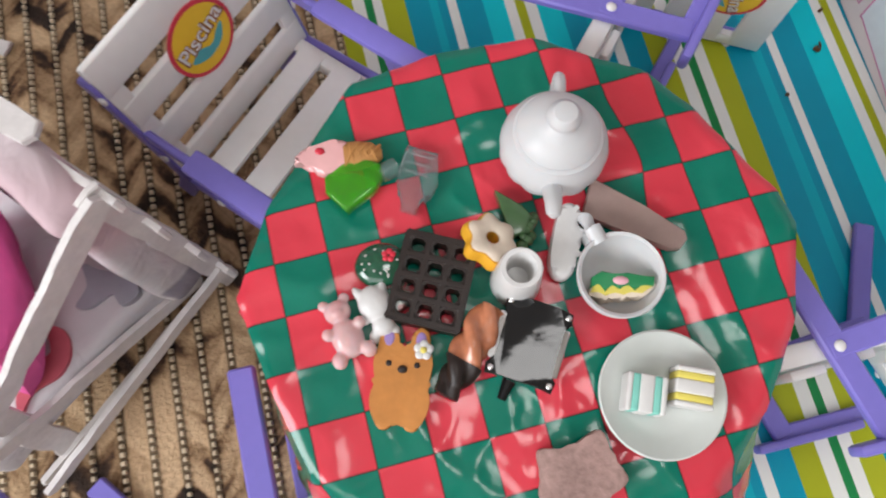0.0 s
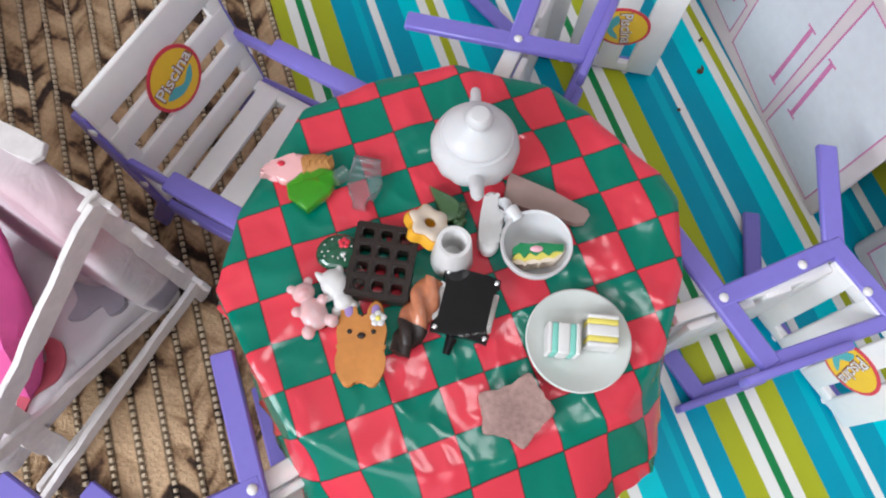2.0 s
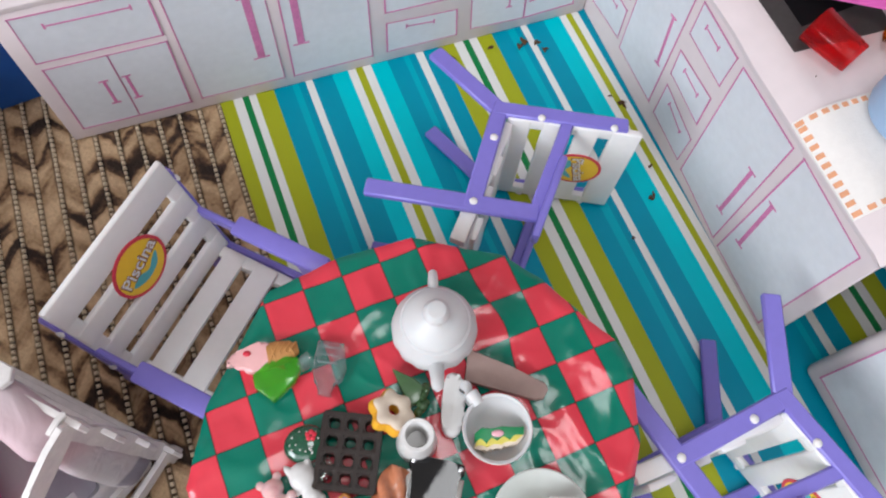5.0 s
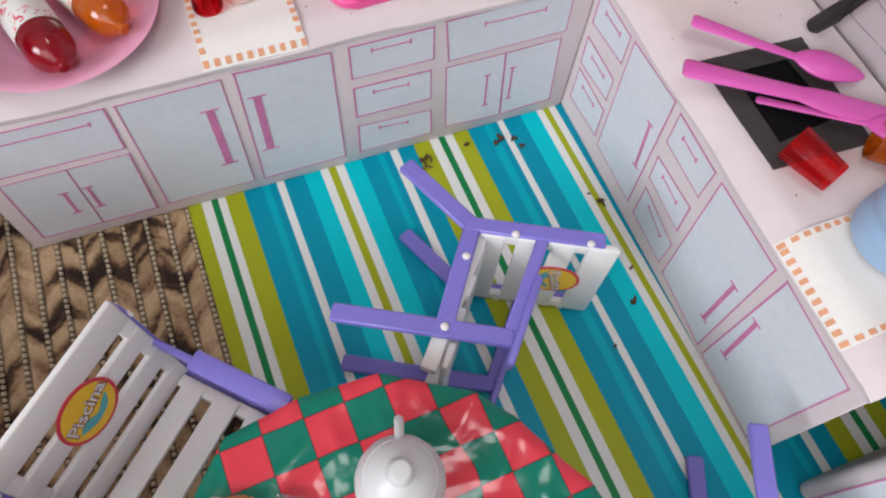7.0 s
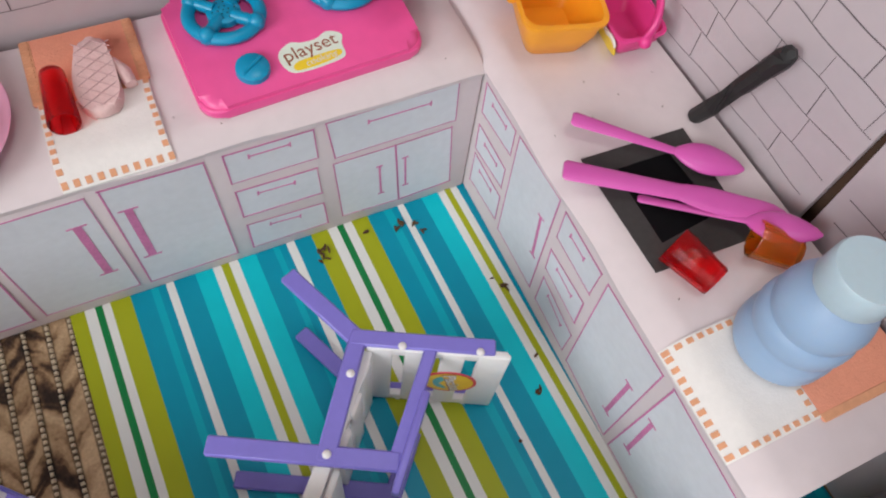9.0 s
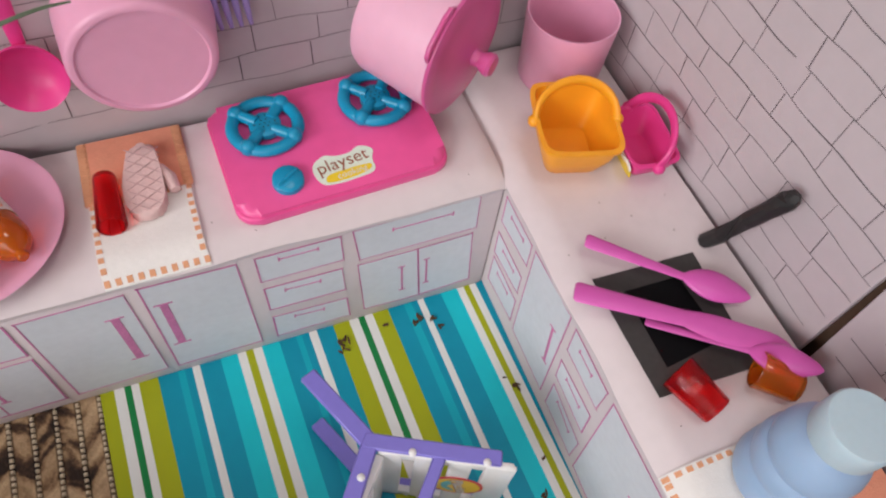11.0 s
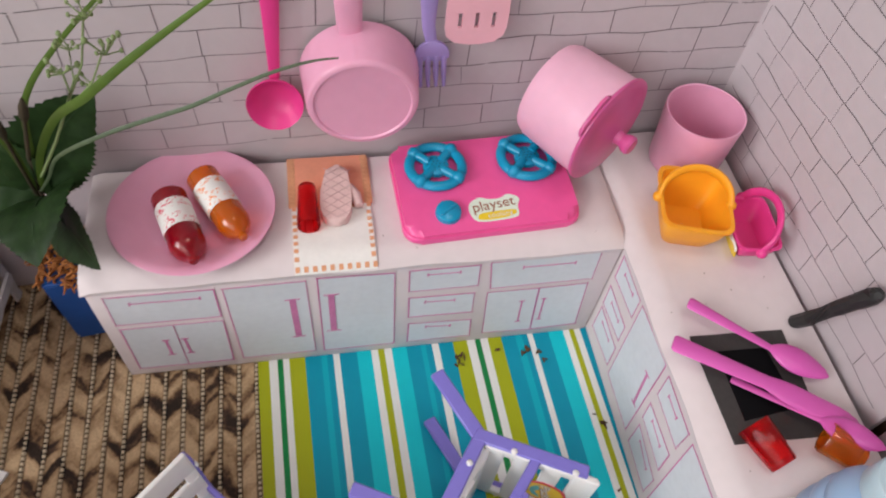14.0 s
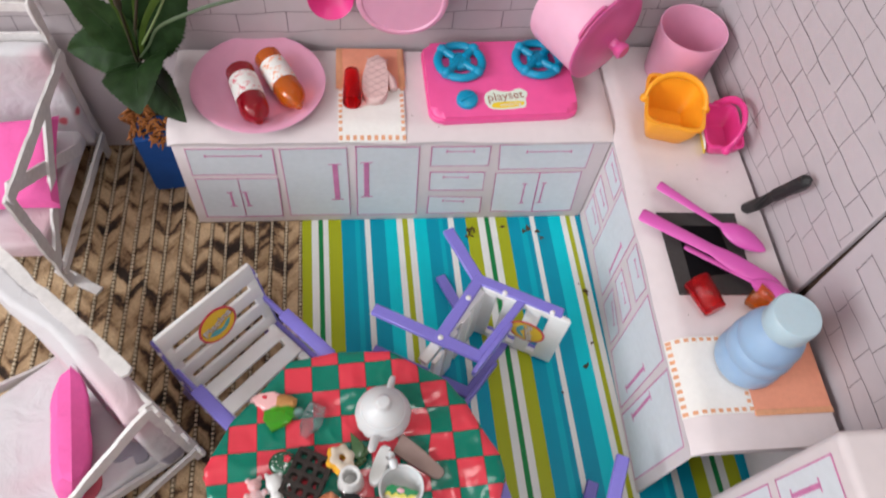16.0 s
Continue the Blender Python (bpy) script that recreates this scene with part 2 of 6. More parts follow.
    nt.links.new(level, cr.inputs["Fac"])
    n2 = nt.nodes.new("ShaderNodeTexNoise")
    n2.inputs["Scale"].default_value, n2.inputs["Detail"].default_value = 500, 3
    nt.links.new(co.outputs["Object"], n2.inputs["Vector"])
    mr = nt.nodes.new("ShaderNodeMapRange")
    mr.inputs["To Min"].default_value, mr.inputs["To Max"].default_value = 0.7, 1.25
    nt.links.new(n2.outputs["Fac"], mr.inputs["Value"])
    sc = nt.nodes.new("ShaderNodeVectorMath")
    sc.operation = "SCALE"
    nt.links.new(cr.outputs[0], sc.inputs[0])
    # the carpet colour is darker in a narrow strip along each cord
    cord_strip = nt.nodes.new("ShaderNodeMapRange")
    cord_strip.inputs["From Min"].default_value, cord_strip.inputs["From Max"].default_value = 0.10, 0.19
    cord_strip.inputs["To Min"].default_value = 0.25
    nt.links.new(sums("PINGPONG", col, 0.5), cord_strip.inputs["Value"])
    nt.links.new(sums("MULTIPLY", mr.outputs[0], cord_strip.outputs[0]), sc.inputs["Scale"])
    nt.links.new(sc.outputs[0], b.inputs["Base Color"])
    bp = nt.nodes.new("ShaderNodeBump")
    bp.inputs["Strength"].default_value, bp.inputs["Distance"].default_value = 0.8, 0.0015
    nt.links.new(n2.outputs["Fac"], bp.inputs["Height"])
    nt.links.new(bp.outputs[0], b.inputs["Normal"])
    return mat


def cloth_material():
    """Red and green checked plastic cloth, 2 cm squares, with dark seams and creases."""
    mat = bpy.data.materials.new("checked_plastic_cloth")
    mat.use_nodes = True
    nt = mat.node_tree
    b = nt.nodes["Principled BSDF"]
    b.inputs["Roughness"].default_value = 0.17
    b.inputs["IOR"].default_value = 1.5
    uv = nt.nodes.new("ShaderNodeUVMap")
    ck = nt.nodes.new("ShaderNodeTexChecker")
    ck.inputs["Scale"].default_value = 1.0
    ck.inputs["Color1"].default_value = (0.72, 0.05, 0.078, 1)
    ck.inputs["Color2"].default_value = (0.0, 0.185, 0.125, 1)
    nt.links.new(uv.outputs[0], ck.inputs["Vector"])
    # thin dark printed seams between the squares
    su = nt.nodes.new("ShaderNodeSeparateXYZ")
    nt.links.new(uv.outputs[0], su.inputs[0])
    near = []
    for axis in "XY":
        pp = nt.nodes.new("ShaderNodeMath")
        pp.operation = "PINGPONG"
        pp.inputs[1].default_value = 0.5
        nt.links.new(su.outputs[axis], pp.inputs[0])
        near.append(pp)
    lo = nt.nodes.new("ShaderNodeMath")
    lo.operation = "MINIMUM"
    for k, pp in enumerate(near):
        nt.links.new(pp.outputs[0], lo.inputs[k])
    seam = nt.nodes.new("ShaderNodeMapRange")
    seam.inputs["From Min"].default_value, seam.inputs["From Max"].default_value = 0.006, 0.022
    seam.inputs["To Min"].default_value, seam.inputs["To Max"].default_value = 0.25, 1.0
    nt.links.new(lo.outputs[0], seam.inputs["Value"])
    dark = nt.nodes.new("ShaderNodeVectorMath")
    dark.operation = "SCALE"
    nt.links.new(ck.outputs[0], dark.inputs[0])
    nt.links.new(seam.outputs[0], dark.inputs["Scale"])
    co = nt.nodes.new("ShaderNodeTexCoord")
    n = nt.nodes.new("ShaderNodeTexNoise")
    n.inputs["Scale"].default_value, n.inputs["Detail"].default_value, n.inputs["Distortion"].default_value = 34, 2.0, 0.45
    nt.links.new(co.outputs["Object"], n.inputs["Vector"])
    mr = nt.nodes.new("ShaderNodeMapRange")
    mr.inputs["To Min"].default_value, mr.inputs["To Max"].default_value = 0.85, 1.12
    nt.links.new(n.outputs["Fac"], mr.inputs["Value"])
    sc = nt.nodes.new("ShaderNodeVectorMath")
    sc.operation = "SCALE"
    nt.links.new(dark.outputs[0], sc.inputs[0])
    nt.links.new(mr.outputs[0], sc.inputs["Scale"])
    nt.links.new(sc.outputs[0], b.inputs["Base Color"])
    bp = nt.nodes.new("ShaderNodeBump")
    bp.inputs["Strength"].default_value, bp.inputs["Distance"].default_value = 1.0, 0.0006
    # crisp small facets of crumpled plastic over the soft waves
    warp = nt.nodes.new("ShaderNodeVectorMath")
    warp.operation = "MULTIPLY_ADD"
    nt.links.new(n.outputs["Color"], warp.inputs[0])
    warp.inputs[1].default_value = (0.03, 0.03, 0.03)
    nt.links.new(co.outputs["Object"], warp.inputs[2])
    facet = nt.nodes.new("ShaderNodeTexVoronoi")
    facet.inputs["Scale"].default_value = 44
    facet.inputs["Detail"].default_value, facet.inputs["Roughness"].default_value = 1.0, 0.45
    nt.links.new(warp.outputs[0], facet.inputs["Vector"])
    height = nt.nodes.new("ShaderNodeMath")
    height.operation = "MULTIPLY_ADD"
    nt.links.new(facet.outputs["Distance"], height.inputs[0])
    height.inputs[1].default_value = 0.52
    nt.links.new(n.outputs["Fac"], height.inputs[2])
    nt.links.new(height.outputs[0], bp.inputs["Height"])
    nt.links.new(bp.outputs[0], b.inputs["Normal"])
    return mat


def patched_cloth_material():
    """White cloth with pale pink areas and a few grey and red printed patches."""
    mat = bpy.data.materials.new("patched_white_cloth")
    mat.use_nodes = True
    nt = mat.node_tree
    b = nt.nodes["Principled BSDF"]
    b.inputs["Roughness"].default_value = 0.9
    co = nt.nodes.new("ShaderNodeTexCoord")
    last = None
    for scale, lo, hi, off, col in ((11, 0.46, 0.60, 0.0, (0.60, 0.44, 0.48)), (14, 0.665, 0.68, 9.4, (0.30, 0.28, 0.33)), (17, 0.72, 0.735, 7.7, (0.62, 0.12, 0.16))):
        mp = nt.nodes.new("ShaderNodeMapping")
        mp.inputs["Location"].default_value = (off, off * 0.7, off * 0.3)
        nt.links.new(co.outputs["Object"], mp.inputs[0])
        n = nt.nodes.new("ShaderNodeTexNoise")
        n.inputs["Scale"].default_value, n.inputs["Detail"].default_value = scale, 1.5
        nt.links.new(mp.outputs[0], n.inputs["Vector"])
        mr = nt.nodes.new("ShaderNodeMapRange")
        mr.inputs["From Min"].default_value, mr.inputs["From Max"].default_value = lo, hi
        nt.links.new(n.outputs["Fac"], mr.inputs["Value"])
        mix = nt.nodes.new("ShaderNodeMix")
        mix.data_type = "RGBA"
        nt.links.new(mr.outputs[0], mix.inputs["Factor"])
        if last is None:
            mix.inputs["A"].default_value = (0.62, 0.60, 0.62, 1)
        else:
            nt.links.new(last, mix.inputs["A"])
        mix.inputs["B"].default_value = (*col, 1)
        last = mix.outputs["Result"]
    nt.links.new(last, b.inputs["Base Color"])
    rel = nt.nodes.new("ShaderNodeTexNoise")
    rel.inputs["Scale"].default_value, rel.inputs["Detail"].default_value, rel.inputs["Distortion"].default_value = 40, 3, 0.8
    nt.links.new(co.outputs["Object"], rel.inputs["Vector"])
    bp = nt.nodes.new("ShaderNodeBump")
    bp.inputs["Strength"].default_value, bp.inputs["Distance"].default_value = 0.6, 0.004
    nt.links.new(rel.outputs["Fac"], bp.inputs["Height"])
    nt.links.new(bp.outputs[0], b.inputs["Normal"])
    return mat


def printed_label(name, colour):
    """White paper with scattered small flower-like blots of print."""
    mat = bpy.data.materials.new(name)
    mat.use_nodes = True
    nt = mat.node_tree
    b = nt.nodes["Principled BSDF"]
    b.inputs["Roughness"].default_value = 0.5
    co = nt.nodes.new("ShaderNodeTexCoord")
    facs = []
    for scale, lo, hi in ((420, 0.53, 0.57), (95, 0.5, 0.56)):
        n = nt.nodes.new("ShaderNodeTexNoise")
        n.inputs["Scale"].default_value, n.inputs["Detail"].default_value, n.inputs["Distortion"].default_value = scale, 2, 0.8
        nt.links.new(co.outputs["Object"], n.inputs["Vector"])
        mr = nt.nodes.new("ShaderNodeMapRange")
        mr.inputs["From Min"].default_value, mr.inputs["From Max"].default_value = lo, hi
        nt.links.new(n.outputs["Fac"], mr.inputs["Value"])
        facs.append(mr.outputs[0])
    both = nt.nodes.new("ShaderNodeMath")
    both.operation = "MULTIPLY"
    nt.links.new(facs[0], both.inputs[0])
    nt.links.new(facs[1], both.inputs[1])
    mix = nt.nodes.new("ShaderNodeMix")
    mix.data_type = "RGBA"
    mix.inputs["A"].default_value = (0.78, 0.76, 0.73, 1)
    mix.inputs["B"].default_value = (*colour, 1)
    nt.links.new(both.outputs[0], mix.inputs["Factor"])
    nt.links.new(mix.outputs["Result"], b.inputs["Base Color"])
    return mat


carpet_mat, cloth_mat, sofa_cloth = carpet_material(), cloth_material(), patched_cloth_material()

# ---- mesh helpers, all in centimetres ----


def finish(name, bm, mat, parent=None, label="", smooth=True, m=None):
    """Links a bmesh drawn in centimetres as one object."""
    bmesh.ops.scale(bm, vec=(CM, CM, CM), verts=bm.verts)
    bmesh.ops.recalc_face_normals(bm, faces=bm.faces)
    me = bpy.data.meshes.new(name)
    bm.to_mesh(me)
    bm.free()
    for one in mat if isinstance(mat, (list, tuple)) else (mat,):
        me.materials.append(one)
    if smooth:
        me.shade_smooth()
        me.set_sharp_from_angle(angle=radians(38))
    return place(new(name, me), m, parent, label)


WORLD = {}


def place(ob, m, parent, label=""):
    """Sets an object at the world pose m, or at its parent's own pose."""
    here = WORLD.get(parent, Matrix())
    WORLD[ob] = m if m is not None else here
    if parent:
        ob.parent = parent
    ob.matrix_basis = here.inverted() @ WORLD[ob]
    return tagged(ob, label)


part = finish


def thing(name, m, label, category, group="", kind=""):
    ob = new(name)
    ob.empty_display_size = 0.01
    return tagged(place(ob, m, None), label, category, group, kind)


def box(bm, lo, hi, bevel=0.0, seg=2, m=None):
    made = bmesh.ops.create_cube(bm, size=1.0)["verts"]
    for v in made:
        v.co = Vector([l + (c + 0.5) * (h - l) for l, h, c in zip(lo, hi, v.co)])
    if bevel:
        edges = list({e for v in made for e in v.link_edges})
        r = bmesh.ops.bevel(bm, geom=edges, offset=bevel, segments=seg, affect="EDGES", profile=0.5)
        made = list({v for f in r["faces"] for v in f.verts} | {v for v in made if v.is_valid})
    if m is not None:
        bmesh.ops.transform(bm, matrix=m, verts=made)
    return made


def bar(bm, a, b, width, thick, up=(0, 0, 1), bevel=0.05):
    """A straight flat bar from a to b; width lies across up."""
    a, b, up = Vector(a), Vector(b), Vector(up)
    x = (b - a).normalized()
    y = up.cross(x).normalized()
    z = x.cross(y)
    m = Matrix((x, y, z)).transposed().to_4x4()
    m.translation = a
    return box(bm, (0, -width / 2, -thick / 2), ((b - a).length, width / 2, thick / 2), bevel, 1, m)


def lathe(bm, profile, n=32, m=None, close=False):
    """Turns a profile of (radius, height) round the z axis."""
    rings, made = [], []
    for r, z in profile:
        if r < 1e-6:
            v = bm.verts.new((0, 0, z))
            rings.append([v])
            made.append(v)
        else:
            ring = [bm.verts.new((r * math.cos(2 * math.pi * k / n), r * math.sin(2 * math.pi * k / n), z)) for k in range(n)]
            rings.append(ring)
            made += ring
    for a, b in zip(rings, rings[1:]):
        for k in range(n):
            q = [a[k % len(a)], a[(k + 1) % len(a)], b[(k + 1) % len(b)], b[k % len(b)]]
            q = list(dict.fromkeys(q))
            if len(q) > 2:
                bm.faces.new(q)
    if m is not None:
        bmesh.ops.transform(bm, matrix=m, verts=made)
    return made


def tube(bm, path, radii, n=10, flat=1.0, up=(0, 0, 1)):
    """A tube along points, with a radius for each; flat squeezes it along up."""
    path = [Vector(p) for p in path]
    radii = radii if isinstance(radii, (list, tuple)) else [radii] * len(path)
    rings = []
    for i, p in enumerate(path):
        d = (path[min(i + 1, len(path) - 1)] - path[max(i - 1, 0)]).normalized()
        u = Vector(up)
        if abs(u.dot(d)) > 0.95:
            u = Vector((1, 0, 0))
        s = d.cross(u).normalized()
        w = s.cross(d)
        rings.append([bm.verts.new(p + radii[i] * (math.cos(a) * s + flat * math.sin(a) * w)) for a in (2 * math.pi * k / n for k in range(n))])
    for a, b in zip(rings, rings[1:]):
        for k in range(n):
            bm.faces.new((a[k], a[(k + 1) % n], b[(k + 1) % n], b[k]))
    bm.faces.new(rings[0][::-1])
    bm.faces.new(rings[-1])
    return [v for r in rings for v in r]


def slab(bm, outline, z0, z1, bevel=0.0, seg=2, m=None):
    """An outline of (x, y) raised from z0 to z1, with rounded edges."""
    low = [bm.verts.new((x, y, z0)) for x, y in outline]
    high = [bm.verts.new((x, y, z1)) for x, y in outline]
    n = len(outline)
    faces = [bm.faces.new(low[::-1]), bm.faces.new(high)]
    for k in range(n):
        faces.append(bm.faces.new((low[k], low[(k + 1) % n], high[(k + 1) % n], high[k])))
    made = low + high
    if bevel:
        edges = list({e for f in faces[:2] for e in f.edges})
        r = bmesh.ops.bevel(bm, geom=edges, offset=bevel, segments=seg, affect="EDGES", profile=0.5)
        made = list({v for f in r["faces"] for v in f.verts} | {v for v in made if v.is_valid})
    if m is not None:
        bmesh.ops.transform(bm, matrix=m, verts=made)
    return made


def ball(bm, c, r, n=12, squash=(1, 1, 1), m=None):
    made = bmesh.ops.create_uvsphere(bm, u_segments=n, v_segments=max(6, n // 2 + 2), radius=1.0)["verts"]
    for v in made:
        v.co = Vector((c[0] + v.co.x * r * squash[0], c[1] + v.co.y * r * squash[1], c[2] + v.co.z * r * squash[2]))
    if m is not None:
        bmesh.ops.transform(bm, matrix=m, verts=made)
    return made


def ring_outline(points, per=6):
    """A closed smooth outline through the points (Catmull-Rom)."""
    n, out = len(points), []
    for i in range(n):
        p = [Vector((*points[(i + k) % n], 0)) for k in (-1, 0, 1, 2)]
        for s in range(per):
            t = s / per
            v = 0.5 * (2 * p[1] + (p[2] - p[0]) * t + (2 * p[0] - 5 * p[1] + 4 * p[2] - p[3]) * t * t + (3 * p[1] - p[0] - 3 * p[2] + p[3]) * t**3)
            out.append((v.x, v.y))
    return out


def letters(body, size, mat, m, parent, name="lettering", label="", bold=0.0):
    """Words in the built-in font, as a thin mesh; size in centimetres."""
    cu = bpy.data.curves.new(name, "FONT")
    cu.body, cu.size, cu.extrude, cu.align_x, cu.align_y = body, size * CM, 0.00004, "CENTER", "CENTER"
    cu.offset = bold * size * CM
    tmp = bpy.data.objects.new("tmp", cu)
    scene.collection.objects.link(tmp)
    me = bpy.data.meshes.new_from_object(tmp.evaluated_get(bpy.context.evaluated_depsgraph_get()))
    bpy.data.objects.remove(tmp)
    me.materials.clear()
    me.materials.append(mat)
    ob = new(name, me)
    return place(ob, m, parent, label)


# ---- setting: room, carpet, striped mat ----
def room():
    bm = bmesh.new()
    box(bm, (-260, 130, 0), (220, 142, 250))
    finish("wall_north", bm, room_wall, smooth=False, label="plain painted room wall")["kind"] = "structure"
    bm = bmesh.new()
    box(bm, (220, -190, 0), (232, 142, 250))
    finish("wall_east", bm, room_wall, smooth=False, label="plain painted room wall")["kind"] = "structure"
    for name, pieces in (
        ("wall_south", [((-260, -202, 0), (-200, -190, 250)), ((-40, -202, 0), (220, -190, 250)), ((-200, -202, 0), (-40, -190, 55)), ((-200, -202, 215), (-40, -190, 250))]),
        ("wall_west", [((-272, -202, 0), (-260, -180, 250)), ((-272, -20, 0), (-260, 142, 250)), ((-272, -180, 0), (-260, -20, 90)), ((-272, -180, 208), (-260, -20, 250))]),
    ):
        bm = bmesh.new()
        for lo, hi in pieces:
            box(bm, lo, hi)
        finish(name, bm, room_wall, smooth=False, label="painted room wall with a window opening")["kind"] = "structure"
    bm = bmesh.new()
    box(bm, (-272, -202, 250), (232, 142, 258))
    finish("ceiling", bm, room_ceiling, smooth=False, label="white painted ceiling")["kind"] = "structure"


room()

MAT_TURN = radians(1.6)


def mat_x(x, y):
    """The striped mat lies turned a little."""
    return x - y * math.tan(MAT_TURN)


def floor():
    bm = bmesh.new()
    box(bm, (-272, -202, -3), (232, 142, -0.12))
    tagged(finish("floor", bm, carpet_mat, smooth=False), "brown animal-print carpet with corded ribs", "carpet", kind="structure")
    bm = bmesh.new()
    rnd = random.Random(4)
    k = 0
    for i in range(48):
        x0 = 100 * CORD_FROM - 100 * CORD_STEP * i
        y = 12.0
        while y > -62:
            x = x0 - y * CORD_LEAN + 0.04 * math.sin(y * 0.4 + i)
            z = -0.12
            w, l, h = rnd.uniform(0.11, 0.15), rnd.uniform(0.10, 0.13), 0.2
            vs = [bm.verts.new((x + dx * w, y + dy * l, z + dz * h)) for dx, dy, dz in ((-1, -1, 0), (1, -1, 0), (1, 1, 0), (-1, 1, 0), (-0.65, -0.75, 1), (0.65, -0.75, 1), (0.65, 0.75, 1), (-0.65, 0.75, 1))]
            for f in ((4, 5, 6, 7), (0, 1, 5, 4), (1, 2, 6, 5), (2, 3, 7, 6), (3, 0, 4, 7)):
                bm.faces.new([vs[q] for q in f])
            y -= 0.42
            k += 1
    tagged(finish("carpet_rib", bm, rib_cord), "rows of beige corded stitches raised from the carpet pile", "carpet rib", kind="stuff")


floor()


def striped_mat():
    edges = [(-29.98, "o"), (-29.04, "w"), (-28.35, "g"), (-27.88, "w"), (-27.35, "o"), (-26.02, "d"), (-24.64, "m"), (-24.15, "d"), (-23.62, "w"), (-23.08, "d"), (-21.57, "c"), (-20.33, "w"), (-19.73, "o"), (-19.18, "w"), (-18.53, "c"), (-17.22, "d"), (-15.95, "m"), (-15.51, "d"), (-14.96, "w"), (-14.35, "d"), (-13.07, "o"), (-11.79, "w"), (-11.06, "g"), (-10.56, "w"), (-9.89, "o"), (-8.65, "d"), (-7.35, "m"), (-6.73, "d"), (-6.21, "w"), (-5.70, "d"), (-4.22, "c"), (-2.84, "w"), (-2.26, "o"), (-1.79, "w"), (-1.22, "d")]
    tail = [(x + 17.05, c) for x, c in edges if x + 17.05 > 0.3]
    edges = edges + tail + [(x + 17.05, c) for x, c in tail]
    edges = [e for e in edges if e[0] < 10.4] + [(10.5, "d")]
    keys = "owgdmc"
    mats = [
        material("olive_print", (0.38, 0.42, 0.015), 0.34, ior=1.3, vary=0.05, grain=60),
        material("white_print", (0.78, 0.78, 0.75), 0.34, ior=1.3, vary=0.05, grain=60),
        material("green_print", (0.01, 0.22, 0.06), 0.34, ior=1.3, vary=0.05, grain=60),
        material("teal_print", (0.0, 0.30, 0.43), 0.34, ior=1.3, vary=0.06, grain=60),
        material("mid_teal_print", (0.0, 0.41, 0.51), 0.34, ior=1.3, vary=0.06, grain=60),
        material("cyan_print", (0.0, 0.55, 0.63), 0.34, ior=1.3, vary=0.06, grain=60),
    ]
    bm = bmesh.new()
    ys = [9.6, -20.0, -52.0]
    top = [[bm.verts.new((mat_x(x, y), y, 0.0)) for y in ys] for x, _ in edges]
    for k, (_, c) in enumerate(edges[:-1]):
        for j in range(2):
            bm.faces.new((top[k][j], top[k][j + 1], top[k + 1][j + 1], top[k + 1][j])).material_index = keys.index(c)
    low = [bm.verts.new((v.co.x, v.co.y, -0.12)) for v in top[0]]
    for j in range(2):
        bm.faces.new((top[0][j], low[j], low[j + 1], top[0][j + 1])).material_index = 0
    tagged(finish("striped_mat", bm, mats, smooth=False), "glossy printed mat with teal, olive, white and green stripes", "mat", kind="structure")


striped_mat()
TOP = 13.7


# ---- cardboard cabinets wrapped in white paper, with doors drawn on ----
def drawn(parent, rects, m, handles):
    """Pencil-filled fronts with pink pen outlines, on the plane of m: local x across, local y up, z outwards."""
    rnd = random.Random(len(rects))
    for kind, pts in rects:
        bm = bmesh.new()
        slab(bm, pts, 0.0, 0.03)
        front = part(kind, bm, panel_blue, parent, smooth=False, m=m, label="pale blue front with a pink pen outline")
        bm = bmesh.new()
        n = len(pts)
        for k in range(n):
            a, b = Vector((*pts[k], 0.035)), Vector((*pts[(k + 1) % n], 0.035))
            d = (b - a).normalized()
            w0 = rnd.uniform(0.055, 0.12)
            over = rnd.uniform(0.0, 0.12)
            bar(bm, a - d * 0.06, b + d * over, w0, 0.03, bevel=0)
        part("pen_outline", bm, ink_pink, front, smooth=False, m=m)
    for a, b, w in handles:
        bm = bmesh.new()
        a, b = Vector((*a, 0.04)), Vector((*b, 0.04))
        d = (b - a).normalized()
        s = Vector((-d.y, d.x, 0))
        bar(bm, a, b, w, 0.035, bevel=0)
        for p in (a, b):
            bar(bm, p - s * (w * 0.9 + 0.12), p + s * (w * 0.9 + 0.12), 0.12, 0.04, bevel=0)
        part("drawn_handle", bm, ink_pink, parent, smooth=False, m=m)


def edge_drop(s):
    """How far the folded paper has sunk at a distance from the cabinet's front."""
    return 0.9 + 1.4 * -s if s < 0 else 0.9 * max(0.0, 1 - s / 1.9) ** 2.1


